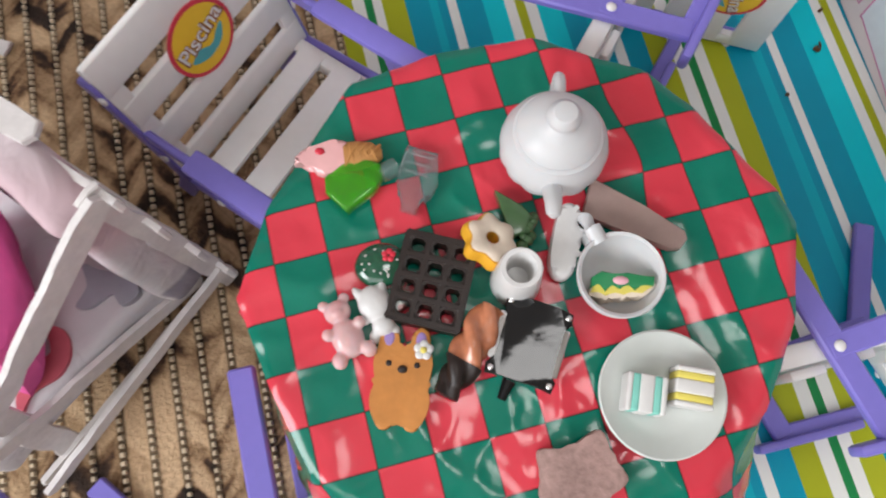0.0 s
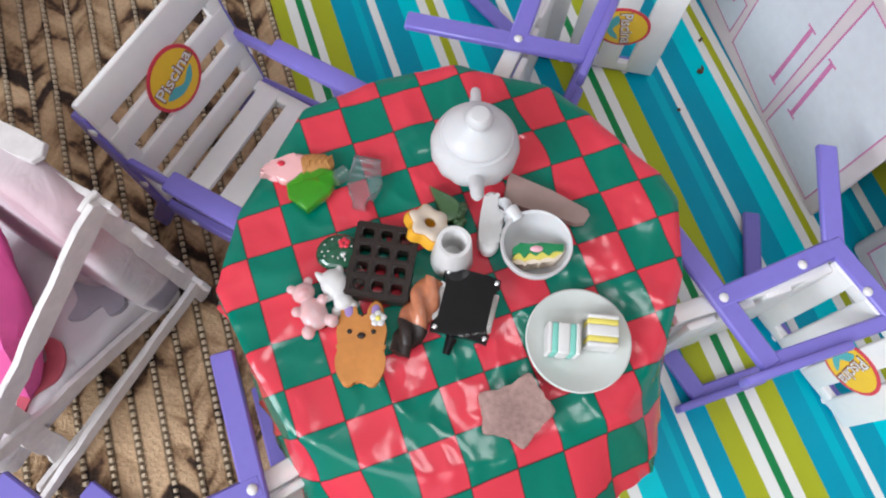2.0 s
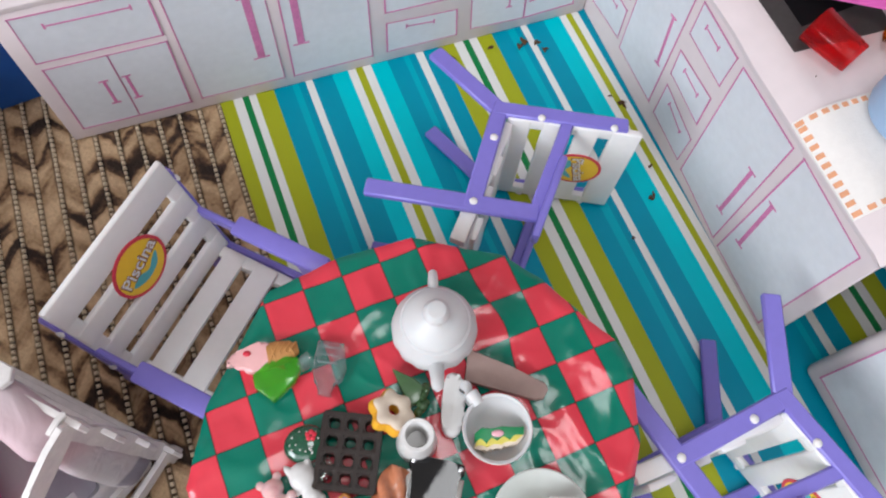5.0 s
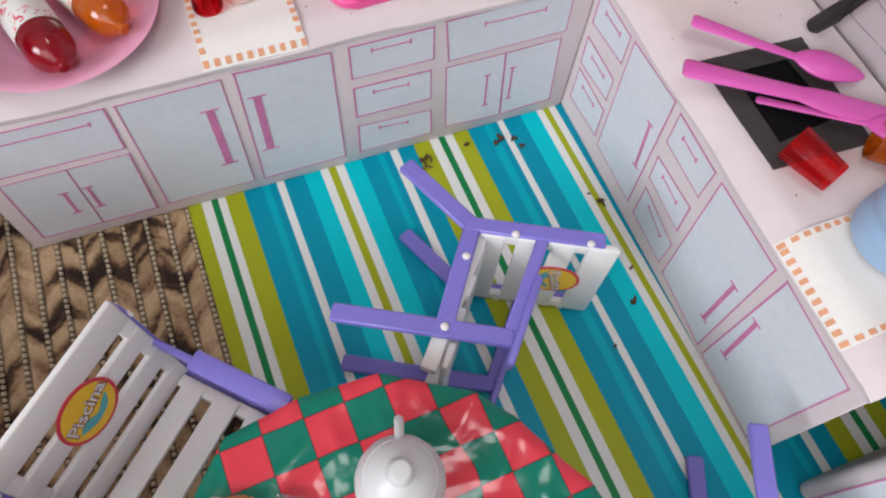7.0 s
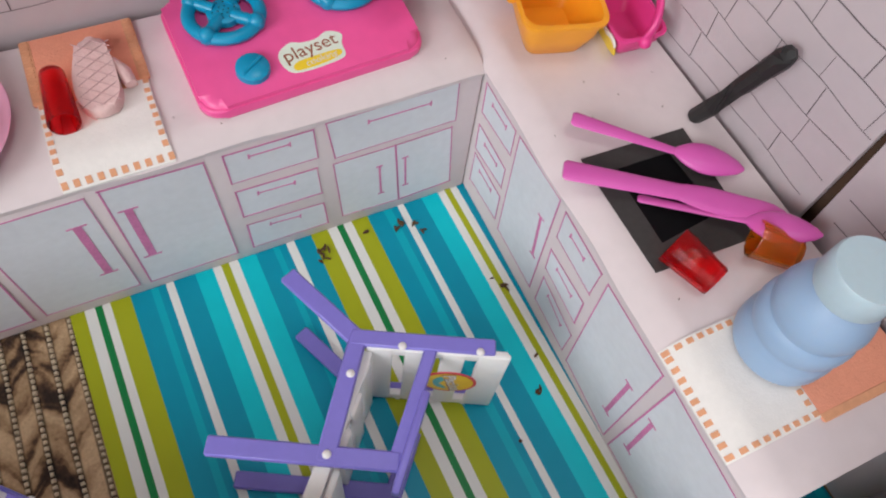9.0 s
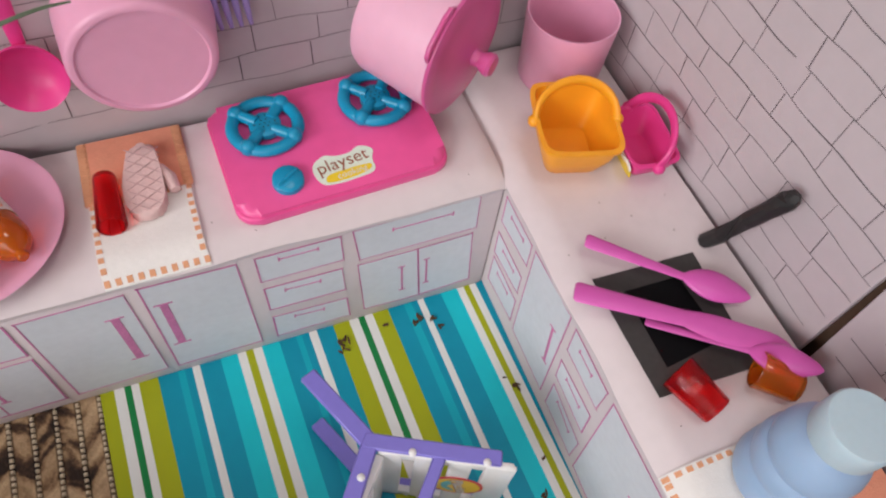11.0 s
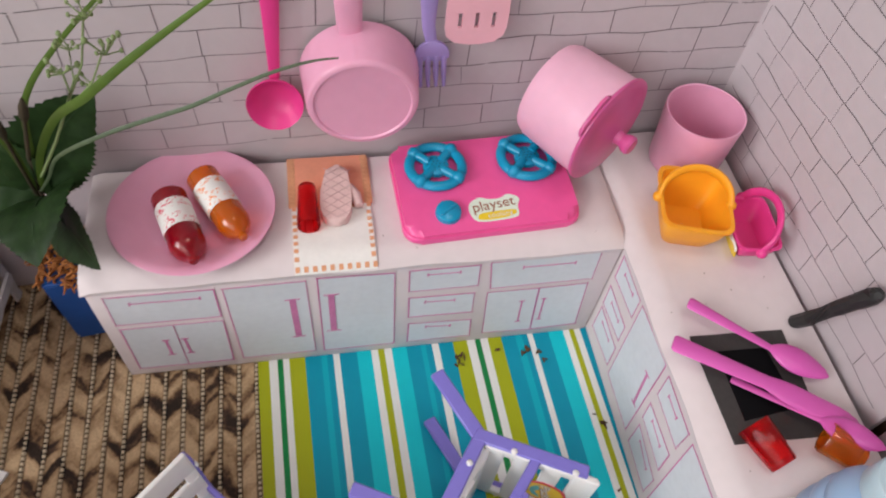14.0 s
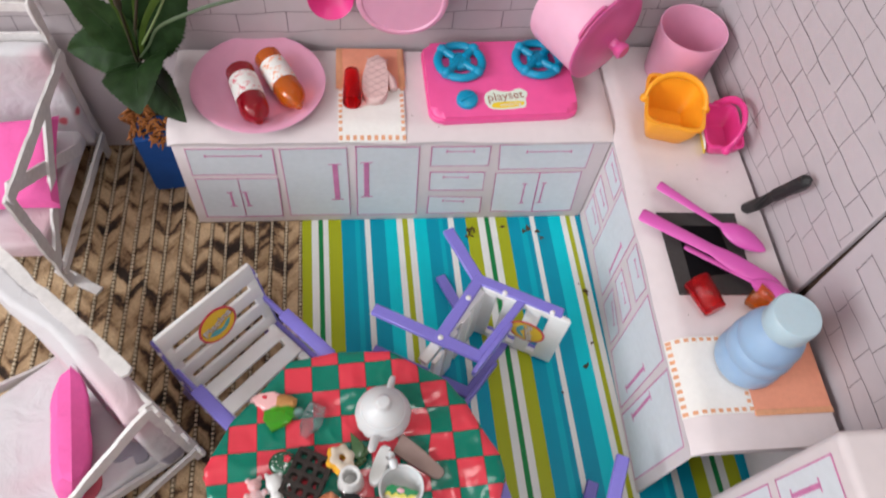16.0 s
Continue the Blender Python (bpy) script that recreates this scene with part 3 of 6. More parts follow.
def worktop(name, length, depth, m, cab):
    """A paper top, soft along its front: local x along the front, local y to the back, z up from the floor."""
    bm = bmesh.new()
    line = [(0.04, TOP - 1.25), (0.0, TOP - 1.1)] + [(q, TOP - edge_drop(q)) for q in (0.0, 0.1, 0.25, 0.45, 0.7, 1.0, 1.3, 1.6, 1.9)]
    line += [(depth * k / 10, TOP) for k in range(3, 11)] + [(depth, TOP - 1.25)]
    rows = []
    for i in range(61):
        x = length * i / 60
        row = []
        for y, z in line:
            q = Vector((x, y, z)) * 0.22
            w = 0.16 * max(0.0, 1 - y / 3)
            end = 0.25 * max(0.0, 1 - min(x, length - x) / 0.5) ** 2
            row.append(bm.verts.new((x, y + w * noise.noise(q), z - end * (z > TOP - 1) + w * 0.8 * noise.noise(q + Vector((0, 9, 4))) + 0.03 * noise.noise(q * 1.7 + Vector((3, 0, 7))))))
        rows.append(row)
    for p, q in zip(rows, rows[1:]):
        for k in range(len(line) - 1):
            bm.faces.new((p[k], p[k + 1], q[k + 1], q[k]))
    bm.faces.new(rows[0])
    bm.faces.new(rows[-1][::-1])
    return part(name, bm, paper, cab, "white paper worktop with a soft folded edge", m=m)


def draped(bm, along):
    """Lets a cloth follow the worktop's soft front edge; along is the local axis that leads back."""
    bmesh.ops.subdivide_edges(bm, edges=[e for e in bm.edges if e.calc_length() > 0.7], cuts=14, use_grid_fill=True)
    for v in bm.verts:
        v.co.z -= edge_drop(v.co[along])


def back_cabinet():
    cab = thing("base_cabinet", at(0, 0, 0), "long white paper-covered base cabinet with pale blue drawn doors", "cabinet", "cardboard kitchen cabinets")
    bm = bmesh.new()
    box(bm, (-40.2, 0.06, 0.02), (-0.75, 10.1, TOP - 1.22), 0.12, 2)
    part("body", bm, paper, cab)
    worktop("worktop", 39.7, 10.3, at(-40.4, -0.12, 0), cab)
    m = at(0, 0.05, 0, 90, 0, 0)
    rects = [
        ("drawer_front", [(-39.2, 8.15), (-31.65, 8.1), (-31.6, 11.85), (-39.1, 11.9)]),
        ("door_front", [(-39.2, 1.15), (-35.4, 1.1), (-35.3, 7.5), (-39.1, 7.5)]),
        ("door_front", [(-35.38, 1.1), (-31.8, 1.1), (-31.63, 7.48), (-35.3, 7.5)]),
        ("door_front", [(-30.98, 1.2), (-25.02, 1.2), (-25.1, 11.9), (-31.0, 11.8)]),
        ("door_front", [(-24.3, 1.1), (-18.35, 1.1), (-18.55, 11.95), (-24.26, 12.1)]),
        ("drawer_front", [(-17.37, 9.15), (-11.9, 9.15), (-12.0, 12.0), (-17.43, 12.0)]),
        ("drawer_front", [(-17.26, 5.25), (-11.92, 5.15), (-12.05, 8.1), (-17.32, 8.2)]),
        ("drawer_front", [(-17.2, 1.15), (-11.7, 1.1), (-11.86, 3.85), (-17.2, 4.15)]),
        ("drawer_front", [(-10.8, 8.55), (-2.3, 8.65), (-2.45, 12.4), (-11.2, 12.2)]),
        ("door_front", [(-10.56, 1.35), (-6.2, 1.1), (-6.65, 7.9), (-10.95, 7.95)]),
        ("door_front", [(-6.15, 1.1), (-2.0, 1.3), (-2.5, 8.0), (-6.6, 7.9)]),
    ]
    handles = [
        ((-37.56, 10.9), (-32.7, 10.87), 0.1), ((-36.32, 5.3), (-36.3, 3.0), 0.2), ((-34.9, 5.3), (-34.85, 3.0), 0.2),
        ((-26.25, 9.55), (-26.2, 3.9), 0.5), ((-23.35, 9.75), (-23.35, 4.3), 0.5),
        ((-16.0, 11.3), (-13.5, 11.3), 0.1), ((-16.0, 7.4), (-13.6, 7.3), 0.1), ((-15.7, 3.4), (-13.6, 3.2), 0.1),
        ((-8.5, 11.2), (-4.3, 11.2), 0.1), ((-7.75, 6.1), (-7.6, 2.75), 0.14), ((-5.85, 6.2), (-5.7, 2.8), 0.14),
    ]
    drawn(cab, rects, m, handles)
    return cab


def right_cabinet():
    cab = thing("base_cabinet", at(0, 0, 0), "white paper-covered side cabinet with drawn doors, open at its end", "cabinet", "cardboard kitchen cabinets")
    x0, x1, y0, y1 = -0.65, 10.6, -28.75, 11.3
    bm = bmesh.new()
    box(bm, (x0, y0, 0.02), (x0 + 0.3, y1, TOP - 1.2), 0.06, 1)
    box(bm, (x1 - 0.6, y0, 0.02), (x1 - 0.3, y1, TOP - 0.4), 0.06, 1)
    box(bm, (x0 + 0.3, y1 - 0.3, 0.02), (x1 - 0.3, y1, TOP - 0.4), 0.06, 1)
    part("body", bm, paper, cab)
    worktop("worktop", y1 - y0 + 0.1, x1 - x0 - 0.08, at(x0 - 0.12, y1 + 0.05, 0, 0, 0, -90), cab)
    m = at(x0, 0, 0, 90, 0, -90)
    f = lambda pts: [(-y, z) for y, z in pts]  # noqa: E731
    quads = [
        ("drawer_front", [(-0.5, 9.4), (-4.5, 9.7), (-4.4, 12.0), (-0.4, 12.1)]),
        ("drawer_front", [(-0.6, 5.6), (-4.5, 6.0), (-4.4, 8.0), (-0.5, 8.1)]),
        ("drawer_front", [(-0.7, 1.9), (-4.8, 2.3), (-4.65, 5.0), (-0.7, 5.1)]),
        ("door_front", [(-5.4, 1.9), (-10.4, 1.8), (-9.9, 12.3), (-4.9, 12.1)]),
        ("drawer_front", [(-10.8, 9.5), (-14.8, 9.3), (-14.8, 11.9), (-10.65, 12.1)]),
        ("drawer_front", [(-11.0, 5.8), (-15.0, 5.4), (-14.8, 8.0), (-10.8, 7.9)]),
        ("drawer_front", [(-11.3, 1.7), (-15.3, 1.4), (-15.3, 4.0), (-11.2, 4.8)]),
        ("door_front", [(-16.0, 1.2), (-21.3, 0.6), (-21.1, 11.85), (-15.5, 11.9)]),
        ("door_front", [(-21.95, 0.5), (-27.7, 0.4), (-27.85, 11.7), (-22.0, 12.1)]),
    ]
    rects = [(k, f(q)) for k, q in quads]
    handles = [((8.98, 9.0), (9.5, 5.0), 0.25), ((11.7, 11.1), (13.3, 11.0), 0.1), ((11.9, 7.2), (13.8, 7.0), 0.1), ((12.2, 3.9), (14.2, 3.3), 0.1), ((20.2, 7.8), (20.3, 2.9), 0.3), ((22.65, 7.8), (22.9, 2.9), 0.3), ((1.5, 11.2), (3.4, 11.2), 0.1), ((1.6, 7.2), (3.4, 7.2), 0.1), ((1.7, 4.2), (3.5, 4.2), 0.1)]
    drawn(cab, rects, m, handles)
    return cab


back_cabinet()
right_cabinet()


def tall_cabinet():
    cab = thing("fridge_cabinet", at(0.7, -31.3, 0), "tall white paper-covered cabinet with pink drawn doors", "cabinet", "cardboard kitchen cabinets")
    bm = bmesh.new()
    box(bm, (0, -24, 0.02), (14, 0, 27.5), 0.5, 3)
    part("body", bm, paper, cab, m=at(0.7, -31.3, 0))
    m = at(0.7, -31.3, 0, 90, 0, -90)
    drawn(cab, [("door_front", [(1.0, 20.2), (11, 20.2), (11, 26.3), (1.0, 26.3)]), ("door_front", [(1.0, 1.4), (11, 1.4), (11, 19.2), (1.0, 19.2)])], m, [((2.2, 21.5), (2.2, 24.5), 0.3), ((2.2, 12), (2.2, 17), 0.3)])


tall_cabinet()


def paper_wall(name, length, height, m, label, seed, rows, start, brick):
    """A card wall with bricks drawn on in pen: local x along, local z up, bricks on its -y face."""
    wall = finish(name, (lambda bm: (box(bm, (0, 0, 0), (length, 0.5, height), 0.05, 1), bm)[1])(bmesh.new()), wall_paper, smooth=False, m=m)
    tagged(wall, label, "wall", kind="structure")
    rnd = random.Random(seed)
    bm = bmesh.new()

    def wave(x, k):
        return 0.12 * math.sin(x * 0.35 + k * 1.9) + 0.07 * math.sin(x * 1.1 + k * 4.1)

    def stroke(pts, w):
        for (xa, za), (xb, zb) in zip(pts, pts[1:]):
            d = Vector((xb - xa, 0, zb - za)).normalized() * 0.02
            n = Vector((-d.z, 0, d.x)).normalized() * w / 2
            q = [Vector((xa, -0.02, za)) - d - n, Vector((xb, -0.02, zb)) + d - n, Vector((xb, -0.02, zb)) + d + n, Vector((xa, -0.02, za)) - d + n]
            bm.faces.new([bm.verts.new(p) for p in q])

    z, k = start, 0
    while z < height - 0.3:
        x = rnd.uniform(0, 2)
        while x < length:
            run = rnd.uniform(9, 24)
            w = rnd.uniform(0.045, 0.085)
            pts, s = [], x
            while s < min(x + run, length - 0.05):
                pts.append((s, z + wave(s, k)))
                s += 0.8
            stroke(pts, w)
            x += run + rnd.uniform(-0.3, 0.15)
        x = rnd.uniform(0.3, brick) if k % 2 else rnd.uniform(0.3, brick) + brick / 2
        while x < length - 0.3:
            z1 = z + rows + wave(x, k + 1)
            lean = rnd.uniform(-0.12, 0.12)
            stroke([(x, z + wave(x, k) + rnd.uniform(0, 0.1)), (x + lean / 2, (z + z1) / 2), (x + lean, min(z1 - rnd.uniform(-0.05, 0.2), height))], rnd.uniform(0.035, 0.08))
            x += brick * rnd.uniform(0.85, 1.15)
        z += rows
        k += 1
    part("pen_brick_lines", bm, ink_grey, wall, smooth=False, m=m)
    return wall


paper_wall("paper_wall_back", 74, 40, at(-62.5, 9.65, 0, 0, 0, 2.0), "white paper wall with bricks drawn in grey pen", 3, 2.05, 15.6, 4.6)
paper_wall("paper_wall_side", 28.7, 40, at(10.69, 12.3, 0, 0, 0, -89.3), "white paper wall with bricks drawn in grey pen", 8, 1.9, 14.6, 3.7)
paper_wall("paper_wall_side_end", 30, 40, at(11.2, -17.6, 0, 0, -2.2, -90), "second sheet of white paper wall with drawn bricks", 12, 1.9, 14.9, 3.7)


bm = bmesh.new()
box(bm, (11.9, -24, 0.02), (12.2, -9, 38), 0.03, 1)
finish("wall_backing", bm, brown_card, smooth=False, label="brown cardboard behind the paper walls")["kind"] = "structure"


# ---- chairs ----
def chair():
    ch = thing("slatted_chair", at(0, 0, 0), "white slatted toy chair with purple plastic side frames", "chair", "slatted chairs round the table")
    W = 4.35
    for s in (-1, 1):
        bm = bmesh.new()
        y = s * W

        def b(p, q, w, thick):
            bar(bm, (p[0], y, p[1]), (q[0], y, q[1]), w, thick, up=(0, 1, 0), bevel=0.1)

        b((0.8, 0.2), (3.5, 5.8), 1.05, 0.40)
        b((11.0, 0.0), (8.9, 9.6), 1.05, 0.44)
        b((3.0, 5.3), (10.1, 5.95), 1.0, 0.48)
        b((3.3, 4.9), (1.4, 12.75), 0.95, 0.52)
        b((2.1, 9.35), (9.3, 9.35), 0.75, 0.36)
        part("side_frame", bm, purple, ch)
        bm = bmesh.new()
        box(bm, (5.0, y - 0.55, 9.6), (10.5, y + 0.55, 10.05), 0.16, 2)
        part("armrest", bm, purple, ch)
        for x, z in ((9.66, 5.95), (5.3, 5.64), (2.95, 7.8), (1.95, 12.0)):
            bm = bmesh.new()
            ball(bm, (x, y + s * 0.24, z), 0.24, 10, (1, 0.55, 1))
            part("bolt", bm, white_plastic, ch)
    back = place(new("backrest"), None, ch)
    lean = 13.4
    B0 = pose(3.55, 0, 5.6, 0, -lean, 0)
    for z0, z1 in ((0.4, 1.75), (2.45, 3.8), (4.5, 5.85), (6.55, 8.35)):
        bm = bmesh.new()
        box(bm, (-0.18, -4.4, z0), (0.18, 4.4, z1), 0.13, 3, B0)
        part("slat", bm, white_plastic, back)
    for s in (-1, 1):
        bm = bmesh.new()
        box(bm, (-0.3, s * 4.0 - 0.42, 0.3), (0.14, s * 4.0 + 0.42, 8.2), 0.1, 2, B0)
        part("stile", bm, white_plastic, back)
    seat = place(new("seat"), None, ch)
    for x0, x1 in ((3.9, 5.2), (5.9, 7.3), (8.0, 9.4), (10.1, 11.6)):
        bm = bmesh.new()
        box(bm, (x0, -3.95, 5.75 + x0 * 0.07), (x1, 3.95, 6.15 + x0 * 0.07), 0.13, 2)
        part("slat", bm, white_plastic, seat)
    for s in (-1, 1):
        bm = bmesh.new()
        box(bm, (3.6, s * 3.7 - 0.35, 5.45), (12.0, s * 3.7 + 0.35, 6.35), 0.12, 2)
        part("rail", bm, white_plastic, seat)
    # round printed sticker on the front of the back
    m = pose(3.55 * CM, 0, 5.6 * CM, 0, -lean, 0) @ at(0.19, 0, 5.25) @ pose(0, 0, 0, 90, 0, 90)
    st = part("sticker", (lambda bm: (lathe(bm, [(0, 0), (1.68, 0), (1.68, 0.06), (0, 0.06)], 36), bm)[1])(bmesh.new()), sticker_red, back, "round yellow sticker with a red rim", m=m)
    bm = bmesh.new()
    lathe(bm, [(0, 0.075), (1.5, 0.075)], 36)
    part("print_disc", bm, sticker_yellow, st, m=m)
    bm = bmesh.new()
    slab(bm, ring_outline([(-1.0, -0.55), (-0.2, -0.95), (0.7, -0.75), (1.1, -0.1), (0.75, -0.2), (0.2, -0.55), (-0.4, -0.3)], 5), 0.08, 0.1)
    part("print_wave", bm, sticker_blue, st, m=m)
    letters("Piscina", 1.06, ink_brown, m @ at(0.03, 0.19, 0.1, 0, 0, 14), st, "lettering_shadow", bold=0.045)
    letters("Piscina", 1.02, plain_white, m @ at(0, 0.22, 0.11, 0, 0, 14), st, bold=0.012)
    return ch


base_chair = chair()


def basis(x, z, origin):
    """A pose whose local x and z look along the given ways, at a place in centimetres."""
    x, z = Vector(x).normalized(), Vector(z)
    z = (z - x * z.dot(x)).normalized()
    m = Matrix((x, z.cross(x), z)).transposed().to_4x4()
    m.translation = Vector(origin) * CM
    return m


base_chair.matrix_basis = basis((0.70, -0.715, 0), (0, 0, 1), (-36.95, -14.5, 0))
tagged(base_chair, "white slatted toy chair with purple frame, upright at the table")
SIDE = "white slatted toy chair with purple frame, fallen on its side"
for m in (basis((-0.654, -0.757, 0), (0.757, -0.654, 0), (-15.9, -6.2, 4.6)), basis((-1, -0.03, 0), (0.03, -1, 0), (-3.6, -27.4, 4.6)), basis((0.97, 0.25, 0), (0.25, -0.97, 0), (-46.5, -32.4, 4.6))):
    tagged(copy_thing(base_chair, m), SIDE)


# ---- table with checked cloth ----
TX, TY, TR, TZ = -24.45, -29.3, 10.45, 10.9


def table():
    tb = thing("round_table", at(TX, TY, 0), "round white toy table hidden under a cloth", "table")
    bm = bmesh.new()
    lathe(bm, [(0, 9.9), (TR - 2.3, 9.9), (TR - 2.1, 10.3), (TR - 2.3, TZ - 0.15), (0, TZ - 0.15)], 48)
    part("tabletop", bm, white_plastic, tb, m=at(TX, TY, 0))
    for k in range(4):
        a = math.pi / 4 + k * math.pi / 2
        bm = bmesh.new()
        tube(bm, [(6.5 * math.cos(a), 6.5 * math.sin(a), 0), (5.5 * math.cos(a), 5.5 * math.sin(a), 9.95)], [0.5, 0.6], 12)
        part("leg", bm, purple, tb, m=at(TX, TY, 0))


table()


def crease(p, sharp=1.0):
    """Sharp folds between smooth cells: nought in the cells, one on the ridge."""
    return max(0.0, 1 - abs(noise.noise(p)) * 3.2) ** sharp


def tablecloth():
    bm = bmesh.new()
    uvl = bm.loops.layers.uv.new("UVMap")
    n, rings = 288, []
    # the stiff cloth meets the table's edge in straight runs between these corners (degrees, centimetres)
    corner = [(-173, 10.2), (-151, 10.35), (-134, 9.8), (-119, 9.5), (-100, 8.75), (-79, 8.7), (-62, 9.4), (-40, 9.3), (-18, 9.75), (2, 10.45), (10, 10.4), (22, 9.85), (36, 10.0), (49, 10.2), (76, 10.5), (97, 10.4), (118, 10.95), (151, 10.5), (170, 10.95)]

    def rim(a):
        d = (math.degrees(a) + 180) % 360 - 180
        if d < corner[0][0]:
            d += 360
        for (a0, r0), (a1, r1) in zip(corner, corner[1:] + [(corner[0][0] + 360, corner[0][1])]):
            if a0 <= d <= a1:
                p, q = (Vector((r * math.cos(radians(t)), r * math.sin(radians(t)))) for t, r in ((a0, r0), (a1, r1)))
                w = Vector((math.cos(radians(d)), math.sin(radians(d))))
                e = q - p
                return (p.x * e.y - p.y * e.x) / (w.x * e.y - w.y * e.x)
        return TR

    flat = {}
    count = 44
    for j in range(count + 1):
        s = j / count
        row = []
        for k in range(n):
            a = 2 * math.pi * k / n
            rr = rim(a) * s if s > 0.8 else s * (rim(a) * (s / 0.8) ** 2 + TR * (1 - (s / 0.8) ** 2))
            x, y = rr * math.cos(a), rr * math.sin(a)
            p = Vector((x, y, 1.7))
            z = TZ + 0.05 * noise.noise(p * 0.35) + 0.13 * crease(p * 0.24 + Vector((3, 1, 0)), 1.6) + 0.07 * crease(p * 0.5, 1.4) + 0.02 * crease(p * 1.1 + Vector((8, 2, 5)), 1.2)
            if j == 0:
                row = [bm.verts.new((0, 0, TZ))]
                flat[row[0]] = (0, 0)
                break
            v = bm.verts.new((x, y, z - (0.2 if j == count else 0.05 if j == count - 1 else 0)))
            flat[v] = (x, y)
            row.append(v)
        rings.append(row)
    for d in (0.3, 0.7, 1.1, 1.6, 2.1, 2.7, 3.3, 4.0):
        row = []
        for k in range(n):
            a = 2 * math.pi * k / n
            r = rim(a)
            # the cloth hangs longer and stands off further on the front side
            front = max(0.0, -math.sin(a + 0.12)) ** 1.3
            drop = d * (0.78 + 0.85 * front)
            pleat = abs((a * 6.5 / math.pi + 0.25 * noise.noise((math.cos(a) * 2, math.sin(a) * 2, 3.3))) % 1 - 0.5) * 2 - 0.5
            fold = 0.50 * pleat + 0.45 * noise.noise((math.cos(a) * 4.5, math.sin(a) * 4.5, d * 0.35)) + 0.22 * (crease(Vector((math.cos(a) * 8, math.sin(a) * 8, d * 0.6))) - 0.3)
            rr = r + 0.12 * min(1, d) + front**2 * 1.2 * min(drop, 3.2) + fold * drop * (0.36 - 0.12 * front)
            v = bm.verts.new((rr * math.cos(a), rr * math.sin(a), TZ - 0.2 - drop * (0.86 + 0.14 * noise.noise((math.cos(a) * 3, math.sin(a) * 3, 8.1)))))
            flat[v] = ((r + drop) * math.cos(a), (r + drop) * math.sin(a))
            row.append(v)
        rings.append(row)
    t = radians(2.9)
    for a, b in zip(rings, rings[1:]):
        for k in range(n):
            q = list(dict.fromkeys([a[k % len(a)], a[(k + 1) % len(a)], b[(k + 1) % len(b)], b[k % len(b)]]))
            f = bm.faces.new(q)
            for lp in f.loops:
                x, y = flat[lp.vert]
                x, y = x + TX, y + TY
                pull = 0.25 * math.exp(-((x + 19.3) / 0.9) ** 2 - ((y + 25) / 1.6) ** 2)
                lp[uvl].uv = ((x * math.cos(t) + y * math.sin(t)) / 2.005 + 100.4144 - pull, (-x * math.sin(t) + y * math.cos(t)) / 2.005 + 100.3424)
    tagged(finish("tablecloth", bm, cloth_mat, m=at(TX, TY, 0)), "shiny red and green checked plastic tablecloth, creased at its edge", "tablecloth")


tablecloth()


# ---- things on the table ----
Z0 = TZ + 0.06


def solid(name, bm, mat, m, label, category, group=""):
    """A thing that is one mesh."""
    return tagged(finish(name, bm, mat, m=m), label, category, group)


def blended(ob):
    """Melts overlapping rounded forms into one skin."""
    melt = ob.modifiers.new("melt", "REMESH")
    melt.mode, melt.voxel_size, melt.use_smooth_shade = "VOXEL", 0.0005, True
    soft = ob.modifiers.new("soft", "SMOOTH")
    soft.iterations, soft.factor = 6, 0.5
    return ob


def teapot():
    m = at(-22.67, -24.5, Z0)
    tp = thing("teapot", m, "white glazed toy teapot on the checked cloth", "teapot")
    bm = bmesh.new()
    made = lathe(bm, [(0, 0.0), (1.05, 0.0), (1.1, 0.15), (1.0, 0.3), (1.55, 0.7), (1.93, 1.2), (1.98, 1.6), (1.85, 2.1), (1.66, 2.35), (1.62, 2.5), (1.3, 2.65), (0, 2.65)], 84)
    for v in made:
        a = math.atan2(v.co.y, v.co.x)
        k = 1 + 0.04 * abs(math.cos(a * 7)) * math.exp(-((v.co.z - 1.0) / 0.55) ** 2)
        v.co.x, v.co.y = v.co.x * k, v.co.y * k
    part("body", bm, ceramic, tp, m=m)
    bm = bmesh.new()
    lathe(bm, [(0, 2.6), (1.45, 2.6), (1.5, 2.72), (1.35, 2.95), (0.95, 3.25), (0.6, 3.42), (0.5, 3.55), (0.6, 3.75), (0.58, 3.95), (0.4, 4.15), (0, 4.22)], 36)
    part("lid", bm, ceramic, tp, m=m)
    d = Vector((-0.3, -0.954, 0))
    bm = bmesh.new()
    tube(bm, [d * 1.3 + Vector((0, 0, 1.2)), d * 1.7 + Vector((0, 0, 1.55)), d * 2.1 + Vector((0, 0, 1.95)), d * 2.5 + Vector((0, 0, 2.3)), d * 2.85 + Vector((0, 0, 2.5)), d * 3.05 + Vector((0, 0, 2.5)), d * 3.1 + Vector((0, 0, 2.42))], [0.5, 0.42, 0.35, 0.31, 0.29, 0.25, 0.12], 16)
    part("spout", bm, ceramic, tp, m=m)
    bm = bmesh.new()
    pts = [-d * (1.5 + 1.15 * math.sin(t)) + Vector((0, 0, 1.5 + 0.85 * math.cos(t))) for t in [math.pi * k / 10 for k in range(11)]]
    tube(bm, pts, 0.22, 12)
    part("handle", bm, ceramic, tp, m=m)


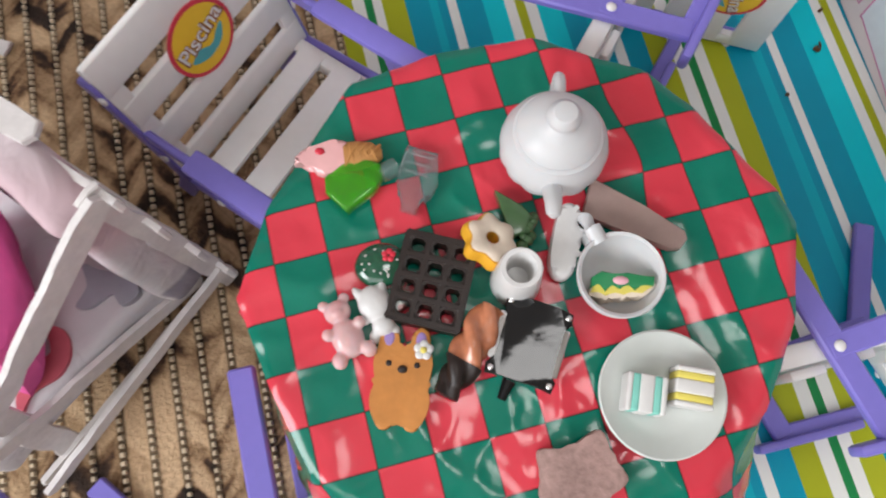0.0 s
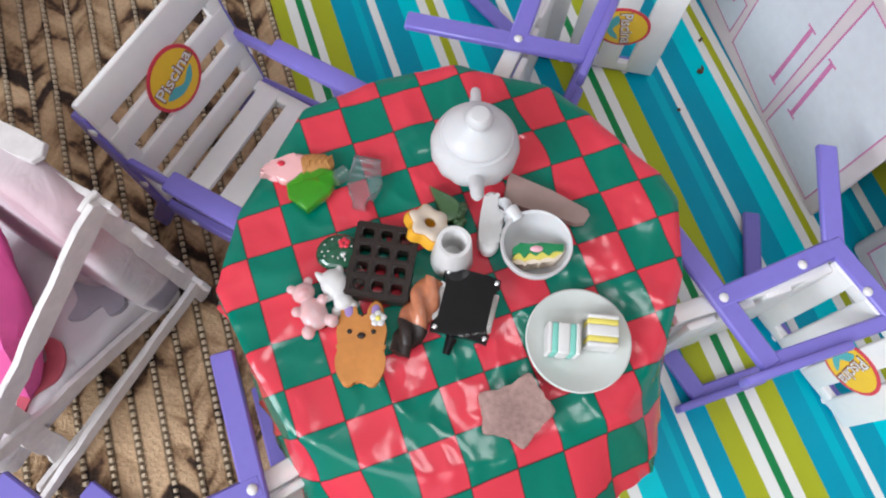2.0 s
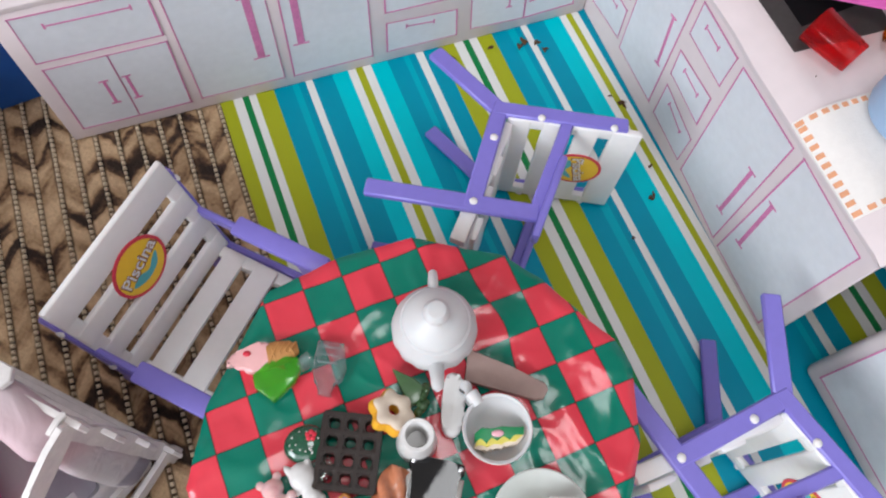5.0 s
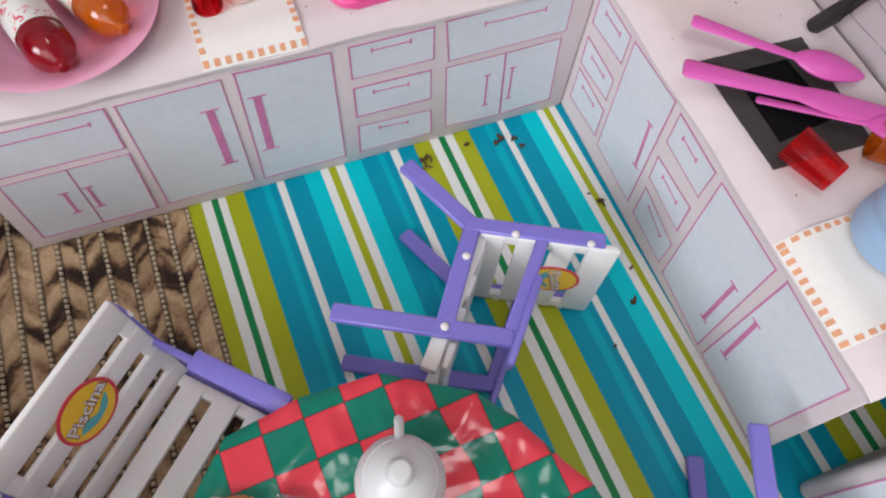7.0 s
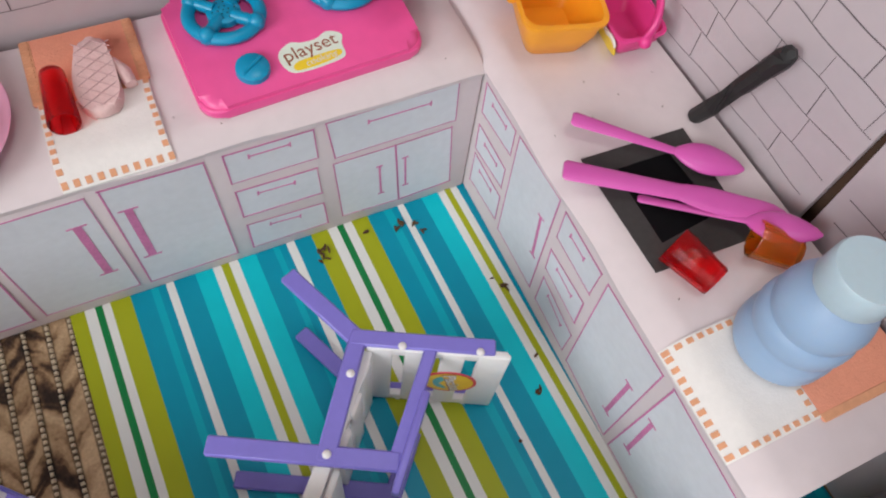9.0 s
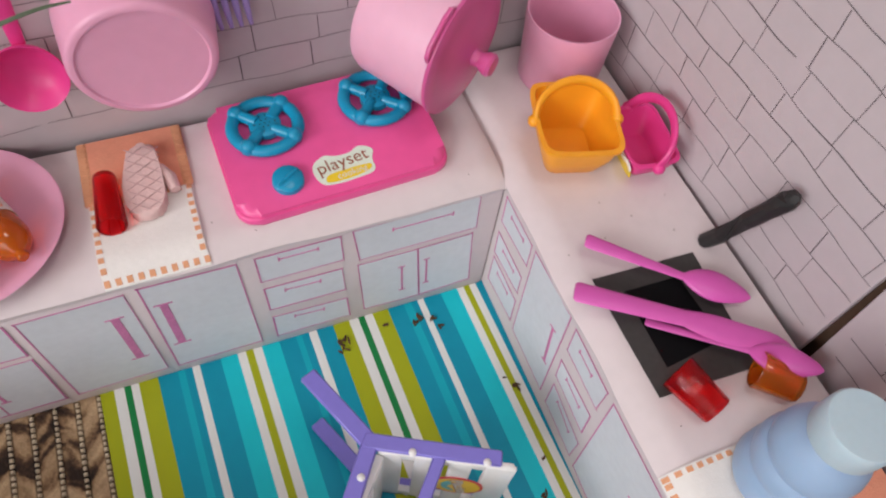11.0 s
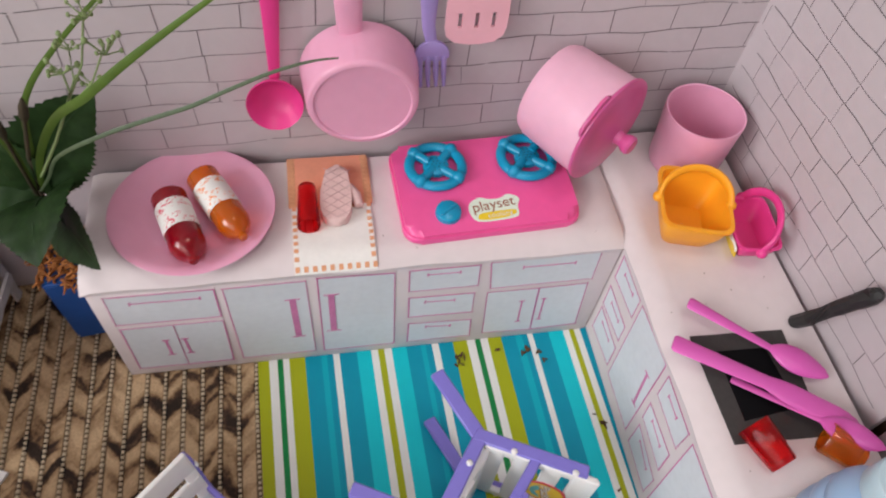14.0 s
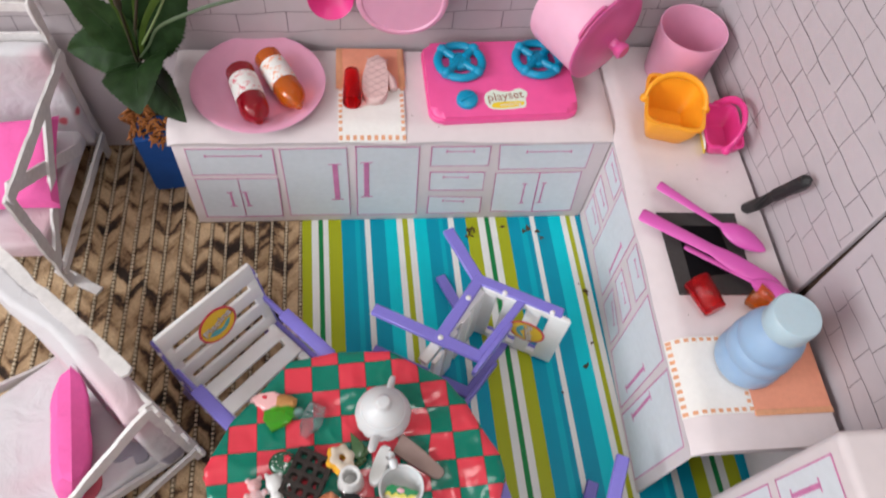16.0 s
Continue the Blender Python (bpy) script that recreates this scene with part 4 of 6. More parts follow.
def table_things():
    teapot()
    bm = bmesh.new()
    slab(bm, [(-21.25, -25.75), (-21.45, -25.95), (-22.05, -27.05), (-20.6, -28.05), (-19.25, -28.98), (-18.85, -29.05), (-18.5, -28.75), (-18.5, -28.45), (-19.7, -27.2)], 0, 0.5, 0.08)
    solid("stone_slice", bm, stone_flat, at(0, 0, Z0), "flat triangular pinkish brown stone slice beside the teapot", "stone")
    bm = bmesh.new()
    rnd = random.Random(2)
    pts = [(-25.75, -34.95), (-24.6, -35.0), (-23.5, -34.7), (-23.3, -35.6), (-22.95, -36.5), (-23.9, -36.9), (-24.65, -37.5), (-25.2, -36.8), (-26.05, -36.5), (-25.8, -35.7)]
    slab(bm, ring_outline([(x + rnd.uniform(-0.05, 0.05), y + rnd.uniform(-0.05, 0.05)) for x, y in pts], 4), 0, 0.5, 0.1)
    solid("star_stone", bm, stone, at(0, 0, Z0), "rough star-shaped pinkish brown stone cookie on the cloth", "stone")

    # cup with a sandwich in it
    m = at(-21.6, -29.75, Z0)
    cup = thing("teacup", m, "white ceramic toy teacup with a handle", "cup")
    bm = bmesh.new()
    lathe(bm, [(0, 0), (0.8, 0), (0.85, 0.12), (1.2, 0.55), (1.48, 1.1), (1.56, 1.6), (1.52, 1.68), (1.4, 1.62), (1.3, 1.1), (1.0, 0.55), (0.6, 0.3), (0, 0.28)], 40)
    part("bowl", bm, ceramic, cup, m=m)
    bm = bmesh.new()
    d = Vector((-0.28, 0.96, 0))
    tube(bm, [d * 1.35 + Vector((0, 0, 1.45)), d * 1.9 + Vector((0, 0, 1.55)), d * 2.3 + Vector((0, 0, 1.3)), d * 2.1 + Vector((0, 0, 0.8)), d * 1.25 + Vector((0, 0, 0.55))], 0.31, 14)
    part("handle", bm, ceramic, cup, m=m)
    m = at(-21.62, -30.05, Z0 + 0.62, 0, 0, -14)
    sw = thing("sandwich_slice", m, "tiny layered sandwich with green leaves in the cup", "sandwich")
    bm = bmesh.new()
    rough = [(-1.15, -0.5), (-0.85, -0.42), (-0.6, -0.62), (-0.25, -0.42), (0.05, -0.55), (0.35, -0.36), (0.7, -0.45), (1.15, -0.05), (1.1, 0.18), (0.4, 0.05), (-0.3, 0.1), (-0.95, 0.02)]
    slab(bm, ring_outline(rough, 3), 0, 0.75, 0.08)
    part("bread", bm, icing, sw, m=m)
    bm = bmesh.new()
    slab(bm, [(-1.1, -0.2), (-0.8, 0.0), (-0.6, -0.3), (-0.35, -0.02), (-0.1, -0.2), (0.2, 0.0), (0.45, -0.22), (0.7, 0.0), (1.1, -0.05), (1.15, 0.3), (0.6, 0.28), (0.2, 0.4), (-0.3, 0.3), (-0.7, 0.42), (-1.05, 0.2)], 0.55, 0.86, 0.04)
    part("lettuce", bm, green_enamel, sw, "green leaf layer", m=m)
    bm = bmesh.new()
    slab(bm, [(x * 0.97, y * 0.75 + 0.02) for x, y in rough], 0.5, 0.78, 0.03)
    part("cheese", bm, marsh_yellow, sw, "yellow layer", m=m)
    bm = bmesh.new()
    ball(bm, (-0.05, 0.1, 0.83), 0.3, 12, (1, 0.55, 0.4))
    part("filling", bm, pale_pink, sw, "pink filling", m=m)

    # little white shoe
    m = at(0, 0, Z0)
    bm = bmesh.new()
    slab(bm, ring_outline([(-22.78, -26.62), (-22.42, -26.62), (-22.17, -27.0), (-22.2, -27.45), (-22.42, -27.8), (-22.45, -28.2), (-22.75, -28.55), (-23.0, -29.15), (-23.4, -29.35), (-23.75, -29.1), (-23.72, -28.5), (-23.4, -27.7), (-23.05, -27.0)], 4), 0, 0.95, 0.25, 4)
    solid("toy_shoe", bm, plain_white, m, "small white glossy toy shoe leaning by the cup", "shoe")

    bm = bmesh.new()
    lathe(bm, [(0, 0), (0.92, 0), (0.94, 0.12), (0.74, 2.2), (0.70, 2.28), (0.54, 2.27), (0.5, 2.2), (0.42, 0.7), (0, 0.65)], 36)
    solid("small_cup", bm, plain_white, at(-25.05, -28.95, Z0), "tiny white tapered cup", "cup")

    m = at(0, 0, Z0)
    sl = thing("green_slice", m, "dark green glazed slice with a yellow speckled crust", "slice")
    bm = bmesh.new()
    slab(bm, [(-25.05, -25.45), (-24.2, -26.25), (-23.95, -26.7), (-24.3, -27.35), (-24.9, -27.4)], 0, 0.65, 0.1, 3)
    part("glazed_top", bm, leaf_slice, sl, m=m)
    rnd = random.Random(9)
    for k in range(14):
        t = k / 13
        bm = bmesh.new()
        ball(bm, (-23.9 + t * -0.55 + rnd.uniform(-0.1, 0.25), -26.7 - t * 0.95 + rnd.uniform(-0.1, 0.1), 0.35 + rnd.uniform(-0.1, 0.15)), rnd.uniform(0.14, 0.24), 7)
        part("crust_crumb", bm, donut_dough if k % 5 == 2 else leaf_slice, sl, m=m)

    m = at(-25.8, -27.45, Z0 + 0.5, 0, 24, 22)
    dn = thing("flower_cookie", m, "flower-shaped golden cookie ring with cream icing", "cookie")
    for nm, mt, r, z0, z1 in (("dough", donut_dough, 1.02, -0.05, 0.52), ("icing", icing, 0.9, 0.5, 0.62)):
        bm = bmesh.new()
        n = 48
        ring = []
        for k in range(n):
            a = 2 * math.pi * k / n
            ro = r * (1 + 0.12 * math.cos(6 * a))
            ri = 0.26
            ring.append([bm.verts.new((q * math.cos(a), q * math.sin(a), z)) for q, z in ((ri, z0), (ro - 0.06, z0), (ro, (z0 + z1) / 2), (ro - 0.08, z1), ((ro + ri) / 2, z1 + 0.05), (ri + 0.06, z1), (ri, (z0 + z1) / 2))])
        for k in range(n):
            a, b = ring[k], ring[(k + 1) % n]
            for i in range(7):
                bm.faces.new((a[i], b[i], b[(i + 1) % 7], a[(i + 1) % 7]))
        part(nm, bm, mt, dn, m=m)

    # dark waffle, three by four pockets
    A, B, C = Vector((-28.55, -26.27, 0)), Vector((-26.06, -27.45, 0)), Vector((-29.8, -29.45, 0))
    u, v = B - A, C - A
    m = Matrix((u.normalized(), Vector((0, 0, 1)).cross(u.normalized()), Vector((0, 0, 1)))).transposed().to_4x4()
    m.translation = Vector((A.x, A.y, Z0)) * CM
    L, D = u.length, v.length
    bm = bmesh.new()
    wall = 0.3

    def cuts(total, count):
        pocket = (total - wall * (count + 1)) / count
        out = [0.0]
        for k in range(count):
            out += [out[-1] + wall, out[-1] + wall + pocket]
        return out + [total]

    xs, ys = cuts(L, 3), cuts(D, 4)
    net = {(i, j): bm.verts.new((x, -y, 0.78)) for i, x in enumerate(xs) for j, y in enumerate(ys)}
    tops = [bm.faces.new((net[i, j], net[i, j + 1], net[i + 1, j + 1], net[i + 1, j])) for i in range(len(xs) - 1) for j in range(len(ys) - 1) if i % 2 == 0 or j % 2 == 0]
    low = bmesh.ops.extrude_face_region(bm, geom=tops)["geom"]
    for v in low:
        if isinstance(v, bmesh.types.BMVert):
            v.co.z = 0.03
            for half in (0, 1):
                edges = (xs, ys)[half]
                c = v.co.x if half == 0 else -v.co.y
                k = min(range(len(edges)), key=lambda i: abs(edges[i] - c))
                if 0 < k < len(edges) - 1 and 0 < v.co.x < L - 0.01 and -D + 0.01 < v.co.y < -0.01:
                    c = 0.05 if k % 2 else -0.05
                    if half == 0:
                        v.co.x += c
                    else:
                        v.co.y -= c
    bmesh.ops.recalc_face_normals(bm, faces=bm.faces)
    rims = [e for e in bm.edges if len(e.link_faces) == 2 and e.calc_face_angle() > 1.2]
    bmesh.ops.bevel(bm, geom=rims, offset=0.07, segments=2, affect="EDGES")
    solid("waffle", bm, chocolate, m, "dark chocolate waffle charm with square open pockets", "waffle")

    # round glitter ornament
    m = at(-29.75, -27.45, Z0)
    orn = thing("glitter_ornament", m, "clear round charm with green glitter and a red flower", "ornament")
    bm = bmesh.new()
    ball(bm, (0, 0.05, 0.42), 0.98, 24, (1, 0.85, 0.42))
    part("globe", bm, glass_green, orn, m=m)
    bm = bmesh.new()
    slab(bm, ring_outline([(-0.6, -0.62), (0.6, -0.62), (0.86, -1.0), (0.8, -1.5), (0.4, -1.75), (-0.4, -1.75), (-0.8, -1.5), (-0.86, -1.0)], 4), 0.02, 0.5, 0.16, 3)
    part("foot", bm, globe_resin, orn, m=m)
    bm = bmesh.new()
    for k in range(5):
        ball(bm, (0.35 + 0.15 * math.cos(k * 1.257), 0.25 + 0.15 * math.sin(k * 1.257), 0.84), 0.12, 8, (1, 1, 0.5))
    part("flower", bm, red_enamel, orn, m=m)
    bm = bmesh.new()
    rnd = random.Random(6)
    for k in range(16):
        a, r = rnd.uniform(0, 6.28), rnd.uniform(0.25, 0.8)
        x, y = r * math.cos(a), r * 0.8 * math.sin(a)
        ball(bm, (x, y + 0.05, 0.42 + 0.41 * math.sqrt(max(0.02, 1 - (r / 0.98) ** 2))), 0.05, 6)
    part("glitter", bm, plain_white, orn, m=m)

    # small white animal, plain
    bm = bmesh.new()
    ball(bm, (0, 0.3, 0.45), 0.62, 18, (0.98, 1.12, 0.75))
    ball(bm, (0.05, -0.55, 0.42), 0.42, 18, (1.0, 0.95, 0.8))
    for q in (-1, 1):
        tube(bm, [(q * 0.36, 0.65, 0.5), (q * 0.5, 0.95, 0.5), (q * 0.56, 1.1, 0.5)], [0.22, 0.15, 0.05], 10)
        ball(bm, (q * 0.38, -0.85, 0.3), 0.2, 12, (1, 1.3, 0.9))
        ball(bm, (q * 0.5, -0.2, 0.42), 0.16, 12, (1.2, 1.0, 0.9))
    blended(solid("animal_figurine", bm, plain_white, at(-30.2, -29.05, Z0, 0, 0, 8), "tiny plain white animal figurine lying on the cloth", "figurine"))
    bm = bmesh.new()
    ball(bm, (0, 0.72, 0.42), 0.5, 20, (1.0, 0.9, 0.8))
    ball(bm, (0, 0.62, 0.75), 0.22, 14, (1.1, 0.8, 0.7))
    ball(bm, (0, -0.3, 0.42), 0.62, 20, (0.95, 1.2, 0.72))
    for q in (-1, 1):
        ball(bm, (q * 0.4, 1.12, 0.42), 0.21, 14, (1, 1, 0.7))
        ball(bm, (q * 0.6, 0.05, 0.6), 0.24, 14, (1.0, 1.0, 0.9))
        ball(bm, (q * 0.55, -0.95, 0.5), 0.29, 14, (1.0, 1.1, 1.0))
    blended(solid("gummy_bear", bm, gummy_pink, at(-31.45, -29.5, Z0, 0, 0, 12), "translucent pink resin gummy bear", "gummy bear"))

    # bunny-shaped cookie
    m = at(-29.8, -31.55, Z0, 0, 0, -17)
    ck = thing("bunny_cookie", m, "orange-brown cookie charm with lilac ears and a white flower", "cookie")
    bm = bmesh.new()
    half = [(0.0, 1.0), (0.17, 1.14), (0.28, 1.6), (0.58, 1.86), (0.86, 1.6), (0.92, 1.1), (1.04, 0.6), (1.0, 0.15), (0.93, -0.2), (1.04, -0.65), (1.0, -1.1), (0.85, -1.45), (0.62, -1.78), (0.33, -1.76), (0.13, -1.52)]
    out = half + [(-x, y) for x, y in half[:0:-1]]
    slab(bm, ring_outline(out, 4), 0, 0.45, 0.1, 3)
    part("biscuit", bm, cookie, ck, m=m)
    for s in (-1, 1):
        bm = bmesh.new()
        ball(bm, (s * 0.57, 1.38, 0.44), 0.23, 12, (0.85, 1.3, 0.2))
        part("ear_patch", bm, lilac, ck, "lilac inner ear", m=m)
        bm = bmesh.new()
        ball(bm, (s * 0.5, 0.48, 0.45), 0.115, 10, (1, 1, 0.4))
        part("eye", bm, chocolate, ck, m=m)
    bm = bmesh.new()
    ball(bm, (0.0, 0.3, 0.46), 0.16, 12, (1.1, 0.9, 0.5))
    part("nose", bm, chocolate, ck, m=m)
    bm = bmesh.new()
    for k in range(5):
        ball(bm, (0.68 + 0.2 * math.cos(k * 1.257 + 0.3), 1.02 + 0.2 * math.sin(k * 1.257 + 0.3), 0.55), 0.17, 10, (1, 1, 0.45))
    fl = part("flower", bm, plain_white, ck, "white flower", m=m)
    bm = bmesh.new()
    ball(bm, (0.68, 1.02, 0.62), 0.12, 10, (1, 1, 0.5))
    part("flower_centre", bm, marsh_yellow, fl, m=m)

    # twisted pastry with a chocolate end
    a, b = Vector((-26.1, -29.75, 0)), Vector((-28.45, -32.5, 0))
    d = (b - a)
    m = basis(d, (0, 0, 1), (a.x, a.y, Z0))
    tw = thing("twisted_pastry", m, "glazed twisted pastry with a chocolate-dipped end", "pastry")
    n = d.length
    for nm, mt, x0, x1 in (("twist", pastry, 0.0, 0.66), ("chocolate_end", chocolate, 0.62, 1.0)):
        bm = bmesh.new()
        rows = []
        for i in range(33):
            t = x0 + (x1 - x0) * i / 32
            r = (0.38 + 0.28 * math.sin(math.pi * min(1, t * 1.05 + 0.08)) ** 0.7 if 0 < t < 1 else 0.25) + (0.05 if nm != "twist" else 0)
            ring = []
            for k in range(36):
                q = 2 * math.pi * k / 36
                rr = r * (1.12 - 0.42 * abs(math.sin(1.5 * q + t * 9)) ** 3)
                ring.append(bm.verts.new((t * n, rr * math.cos(q), 0.56 + rr * 0.85 * math.sin(q))))
            rows.append(ring)
        for p, q in zip(rows, rows[1:]):
            for k in range(36):
                bm.faces.new((p[k], p[(k + 1) % 36], q[(k + 1) % 36], q[k]))
        bm.faces.new(rows[0])
        bm.faces.new(rows[-1])
        part(nm, bm, mt, tw, m=m)

    # black glossy mounted tile with chrome sides
    A, B, C, D = (-25.4, -29.6), (-23.68, -30.62), (-24.95, -33.05), (-26.75, -32.1)
    cx, cy = sum(p[0] for p in (A, B, C, D)) / 4, sum(p[1] for p in (A, B, C, D)) / 4
    m = at(cx, cy, Z0, 0, 0, math.degrees(math.atan2(B[1] - A[1], B[0] - A[0])))
    tr = thing("black_clip", m, "glossy black plate with chrome sides and screw heads", "clip")
    bm = bmesh.new()
    box(bm, (-1.3, -0.9, 0.0), (1.3, 0.9, 0.7), 0.1, 2)
    box(bm, (-1.05, -1.35, 0.0), (1.05, 1.35, 0.62), 0.1, 2)
    part("chrome_base", bm, chrome, tr, "bright chrome side", m=m)
    bm = bmesh.new()
    out = [(-1.2, -1.45), (-0.7, -1.38), (0.7, -1.38), (1.2, -1.45), (1.25, -1.05), (0.98, -0.8), (0.98, 0.8), (1.25, 1.05), (1.2, 1.45), (0.6, 1.52), (-0.6, 1.52), (-1.2, 1.45), (-1.25, 1.05), (-0.98, 0.8), (-0.98, -0.8), (-1.25, -1.05)]
    slab(bm, out, 0.62, 0.95, 0.07, 2)
    part("plate", bm, black_gloss, tr, m=m)
    for x in (-1.05, 1.05):
        for y in (-1.22, 1.25):
            bm = bmesh.new()
            ball(bm, (x, y, 0.98), 0.12, 10, (1, 1, 0.6))
            part("screw", bm, chrome, tr, m=m)
    bm = bmesh.new()
    tube(bm, [(-0.25, -1.4, 0.45), (-0.3, -1.75, 0.42), (-0.32, -2.1, 0.35)], [0.26, 0.2, 0.17], 12)
    part("peg", bm, black_gloss, tr, m=m)

    # plate with two striped sweets
    m = at(-21.02, -33.98, Z0)
    bm = bmesh.new()
    lathe(bm, [(0, 0), (1.4, 0), (1.5, 0.08), (2.2, 0.42), (2.25, 0.48), (2.18, 0.52), (1.5, 0.22), (1.3, 0.15), (0, 0.15)], 56)
    solid("small_plate", bm, material("pale_green_ceramic", (0.62, 0.65, 0.62), 0.3, vary=0.03, coat=0.3), m, "round pale grey-green ceramic toy plate", "plate")
    for x, y, turn, mt, nm in ((-21.75, -33.85, -22, marsh_teal, "teal"), (-20.08, -34.0, 68, marsh_yellow, "yellow")):
        m = at(x, y, Z0 + 0.17, 0, 0, turn)
        sw = thing("striped_sweet", m, "square white marshmallow with " + nm + " stripes on the plate", "marshmallow", "striped marshmallows")
        for k, (x0, x1) in enumerate(((-0.68, -0.5), (-0.5, -0.24), (-0.24, 0.24), (0.24, 0.5), (0.5, 0.68))):
            bm = bmesh.new()
            g = 0.02 if k % 2 else 0.0
            box(bm, (x0 - 0.01, -0.66 + g, g), (x1 + 0.01, 0.66 - g, 1.05 - g), 0.085, 3)
            part("layer", bm, marsh_white if k % 2 == 0 else mt, sw, m=m)

    # pink pig ice cream, green bottle, clear bottle
    m = at(-31.0, -22.8, Z0, 0, 0, -20)
    ic = thing("ice_cream_charm", m, "pink enamel ice cream charm on a brown waffle cone", "charm")
    bm = bmesh.new()
    slab(bm, ring_outline([(-1.15, -0.5), (-0.6, -0.3), (-0.2, -0.75), (0.45, -0.65), (0.85, -0.45), (0.85, 0.5), (0.5, 0.75), (0.0, 0.6), (-0.45, 0.35), (-1.0, 0.1)], 4), 0, 0.6, 0.22, 4)
    part("scoop", bm, pig_pink, ic, m=m)
    bm = bmesh.new()
    ball(bm, (-0.25, 0.12, 0.6), 0.15, 10, (1.3, 1, 0.5))
    part("bow", bm, red_enamel, ic, "small red bow", m=m)
    bm = bmesh.new()
    tube(bm, [(0.7, 0.1, 0.32), (1.15, 0.22, 0.34), (1.7, 0.38, 0.33), (2.05, 0.48, 0.3)], [0.62, 0.62, 0.5, 0.22], 16, 0.6)
    cone = part("cone", bm, cone_brown, ic, m=m)
    for k in range(4):
        for side in (-1, 1):
            bm = bmesh.new()
            x, w = 0.98 + 0.26 * k, 0.6 - 0.07 * k
            tube(bm, [(x - 0.18, 0.28 * (x - 0.6) - side * w * 0.8, 0.56 - 0.03 * k), (x, 0.28 * (x - 0.4), 0.72 - 0.03 * k), (x + 0.18, 0.28 * (x - 0.2) + side * w * 0.8, 0.56 - 0.03 * k)], [0.06, 0.06, 0.06], 6)
            part("waffle_ridge", bm, cone_brown, cone, m=m)
    m = at(0, 0, Z0)
    gb = thing("green_bottle_charm", m, "translucent green resin bottle charm with a clear cap", "charm")
    bm = bmesh.new()
    slab(bm, [(-31.2, -23.65), (-30.5, -23.25), (-29.8, -23.05), (-29.0, -23.55), (-28.95, -24.0), (-29.5, -24.6), (-30.6, -25.15), (-31.25, -24.25)], 0, 0.62, 0.14, 3)
    part("bottle", bm, gummy_green, gb, m=m)
    bm = bmesh.new()
    tube(bm, [(-29.15, -23.95, 0.32), (-28.85, -23.8, 0.32), (-28.45, -23.65, 0.32)], [0.3, 0.36, 0.36], 14)
    part("cap", bm, clear_resin, gb, "clear cap", m=m)
    m = at(0, 0, Z0)
    bm = bmesh.new()
    slab(bm, [(-27.9, -22.95), (-26.8, -23.55), (-26.95, -24.2), (-27.05, -24.75), (-27.45, -25.2), (-27.85, -25.2), (-28.1, -25.75), (-28.65, -25.45), (-28.5, -24.9), (-28.6, -24.35), (-28.35, -23.8)], 0.02, 0.55, 0.13, 3)
    for k in range(3):
        c = Vector((-27.45 - 0.17 * k, -23.55 - 0.32 * k, 0.55))
        bar(bm, c + Vector((-0.45, 0.25, 0)), c + Vector((0.42, -0.23, 0)), 0.12, 0.08, bevel=0.03)
    solid("clear_bottle_charm", bm, clear_resin, m, "clear resin soda bottle charm lying on the cloth", "charm")


table_things()


# ---- things on the back worktop ----
def lying_bottle(a, b, r, mt, printed, label):
    """A little drink bottle on its side, from its base a to its tip b."""
    a, b = Vector(a), Vector(b)
    L = (b - a).length
    q = (b - a).to_track_quat("Z", "Y").to_matrix().to_4x4()
    m = Matrix.Translation(a * CM) @ q
    bt = thing("drink_bottle", m, label, "bottle", "bottles on the pink plate")
    bm = bmesh.new()
    lathe(bm, [(0, 0), (r * 0.85, 0), (r, 0.15 * r), (r, 0.55 * L), (r * 0.96, 0.6 * L), (r * 1.0, 0.66 * L), (r * 1.0, 0.76 * L), (r * 0.9, 0.83 * L), (r * 0.66, 0.89 * L), (r * 0.36, 0.925 * L), (r * 0.28, 0.94 * L), (r * 0.28, 0.985 * L), (r * 0.2, L), (0, L)], 32)
    part("bottle", bm, mt, bt, m=m)
    bm = bmesh.new()
    lathe(bm, [(r * 1.0, 0.2 * L), (r * 1.03, 0.2 * L), (r * 1.03, 0.58 * L), (r * 1.0, 0.58 * L)], 32)
    part("paper_label", bm, printed, bt, "white paper label with small coloured prints", m=m)
    return bt


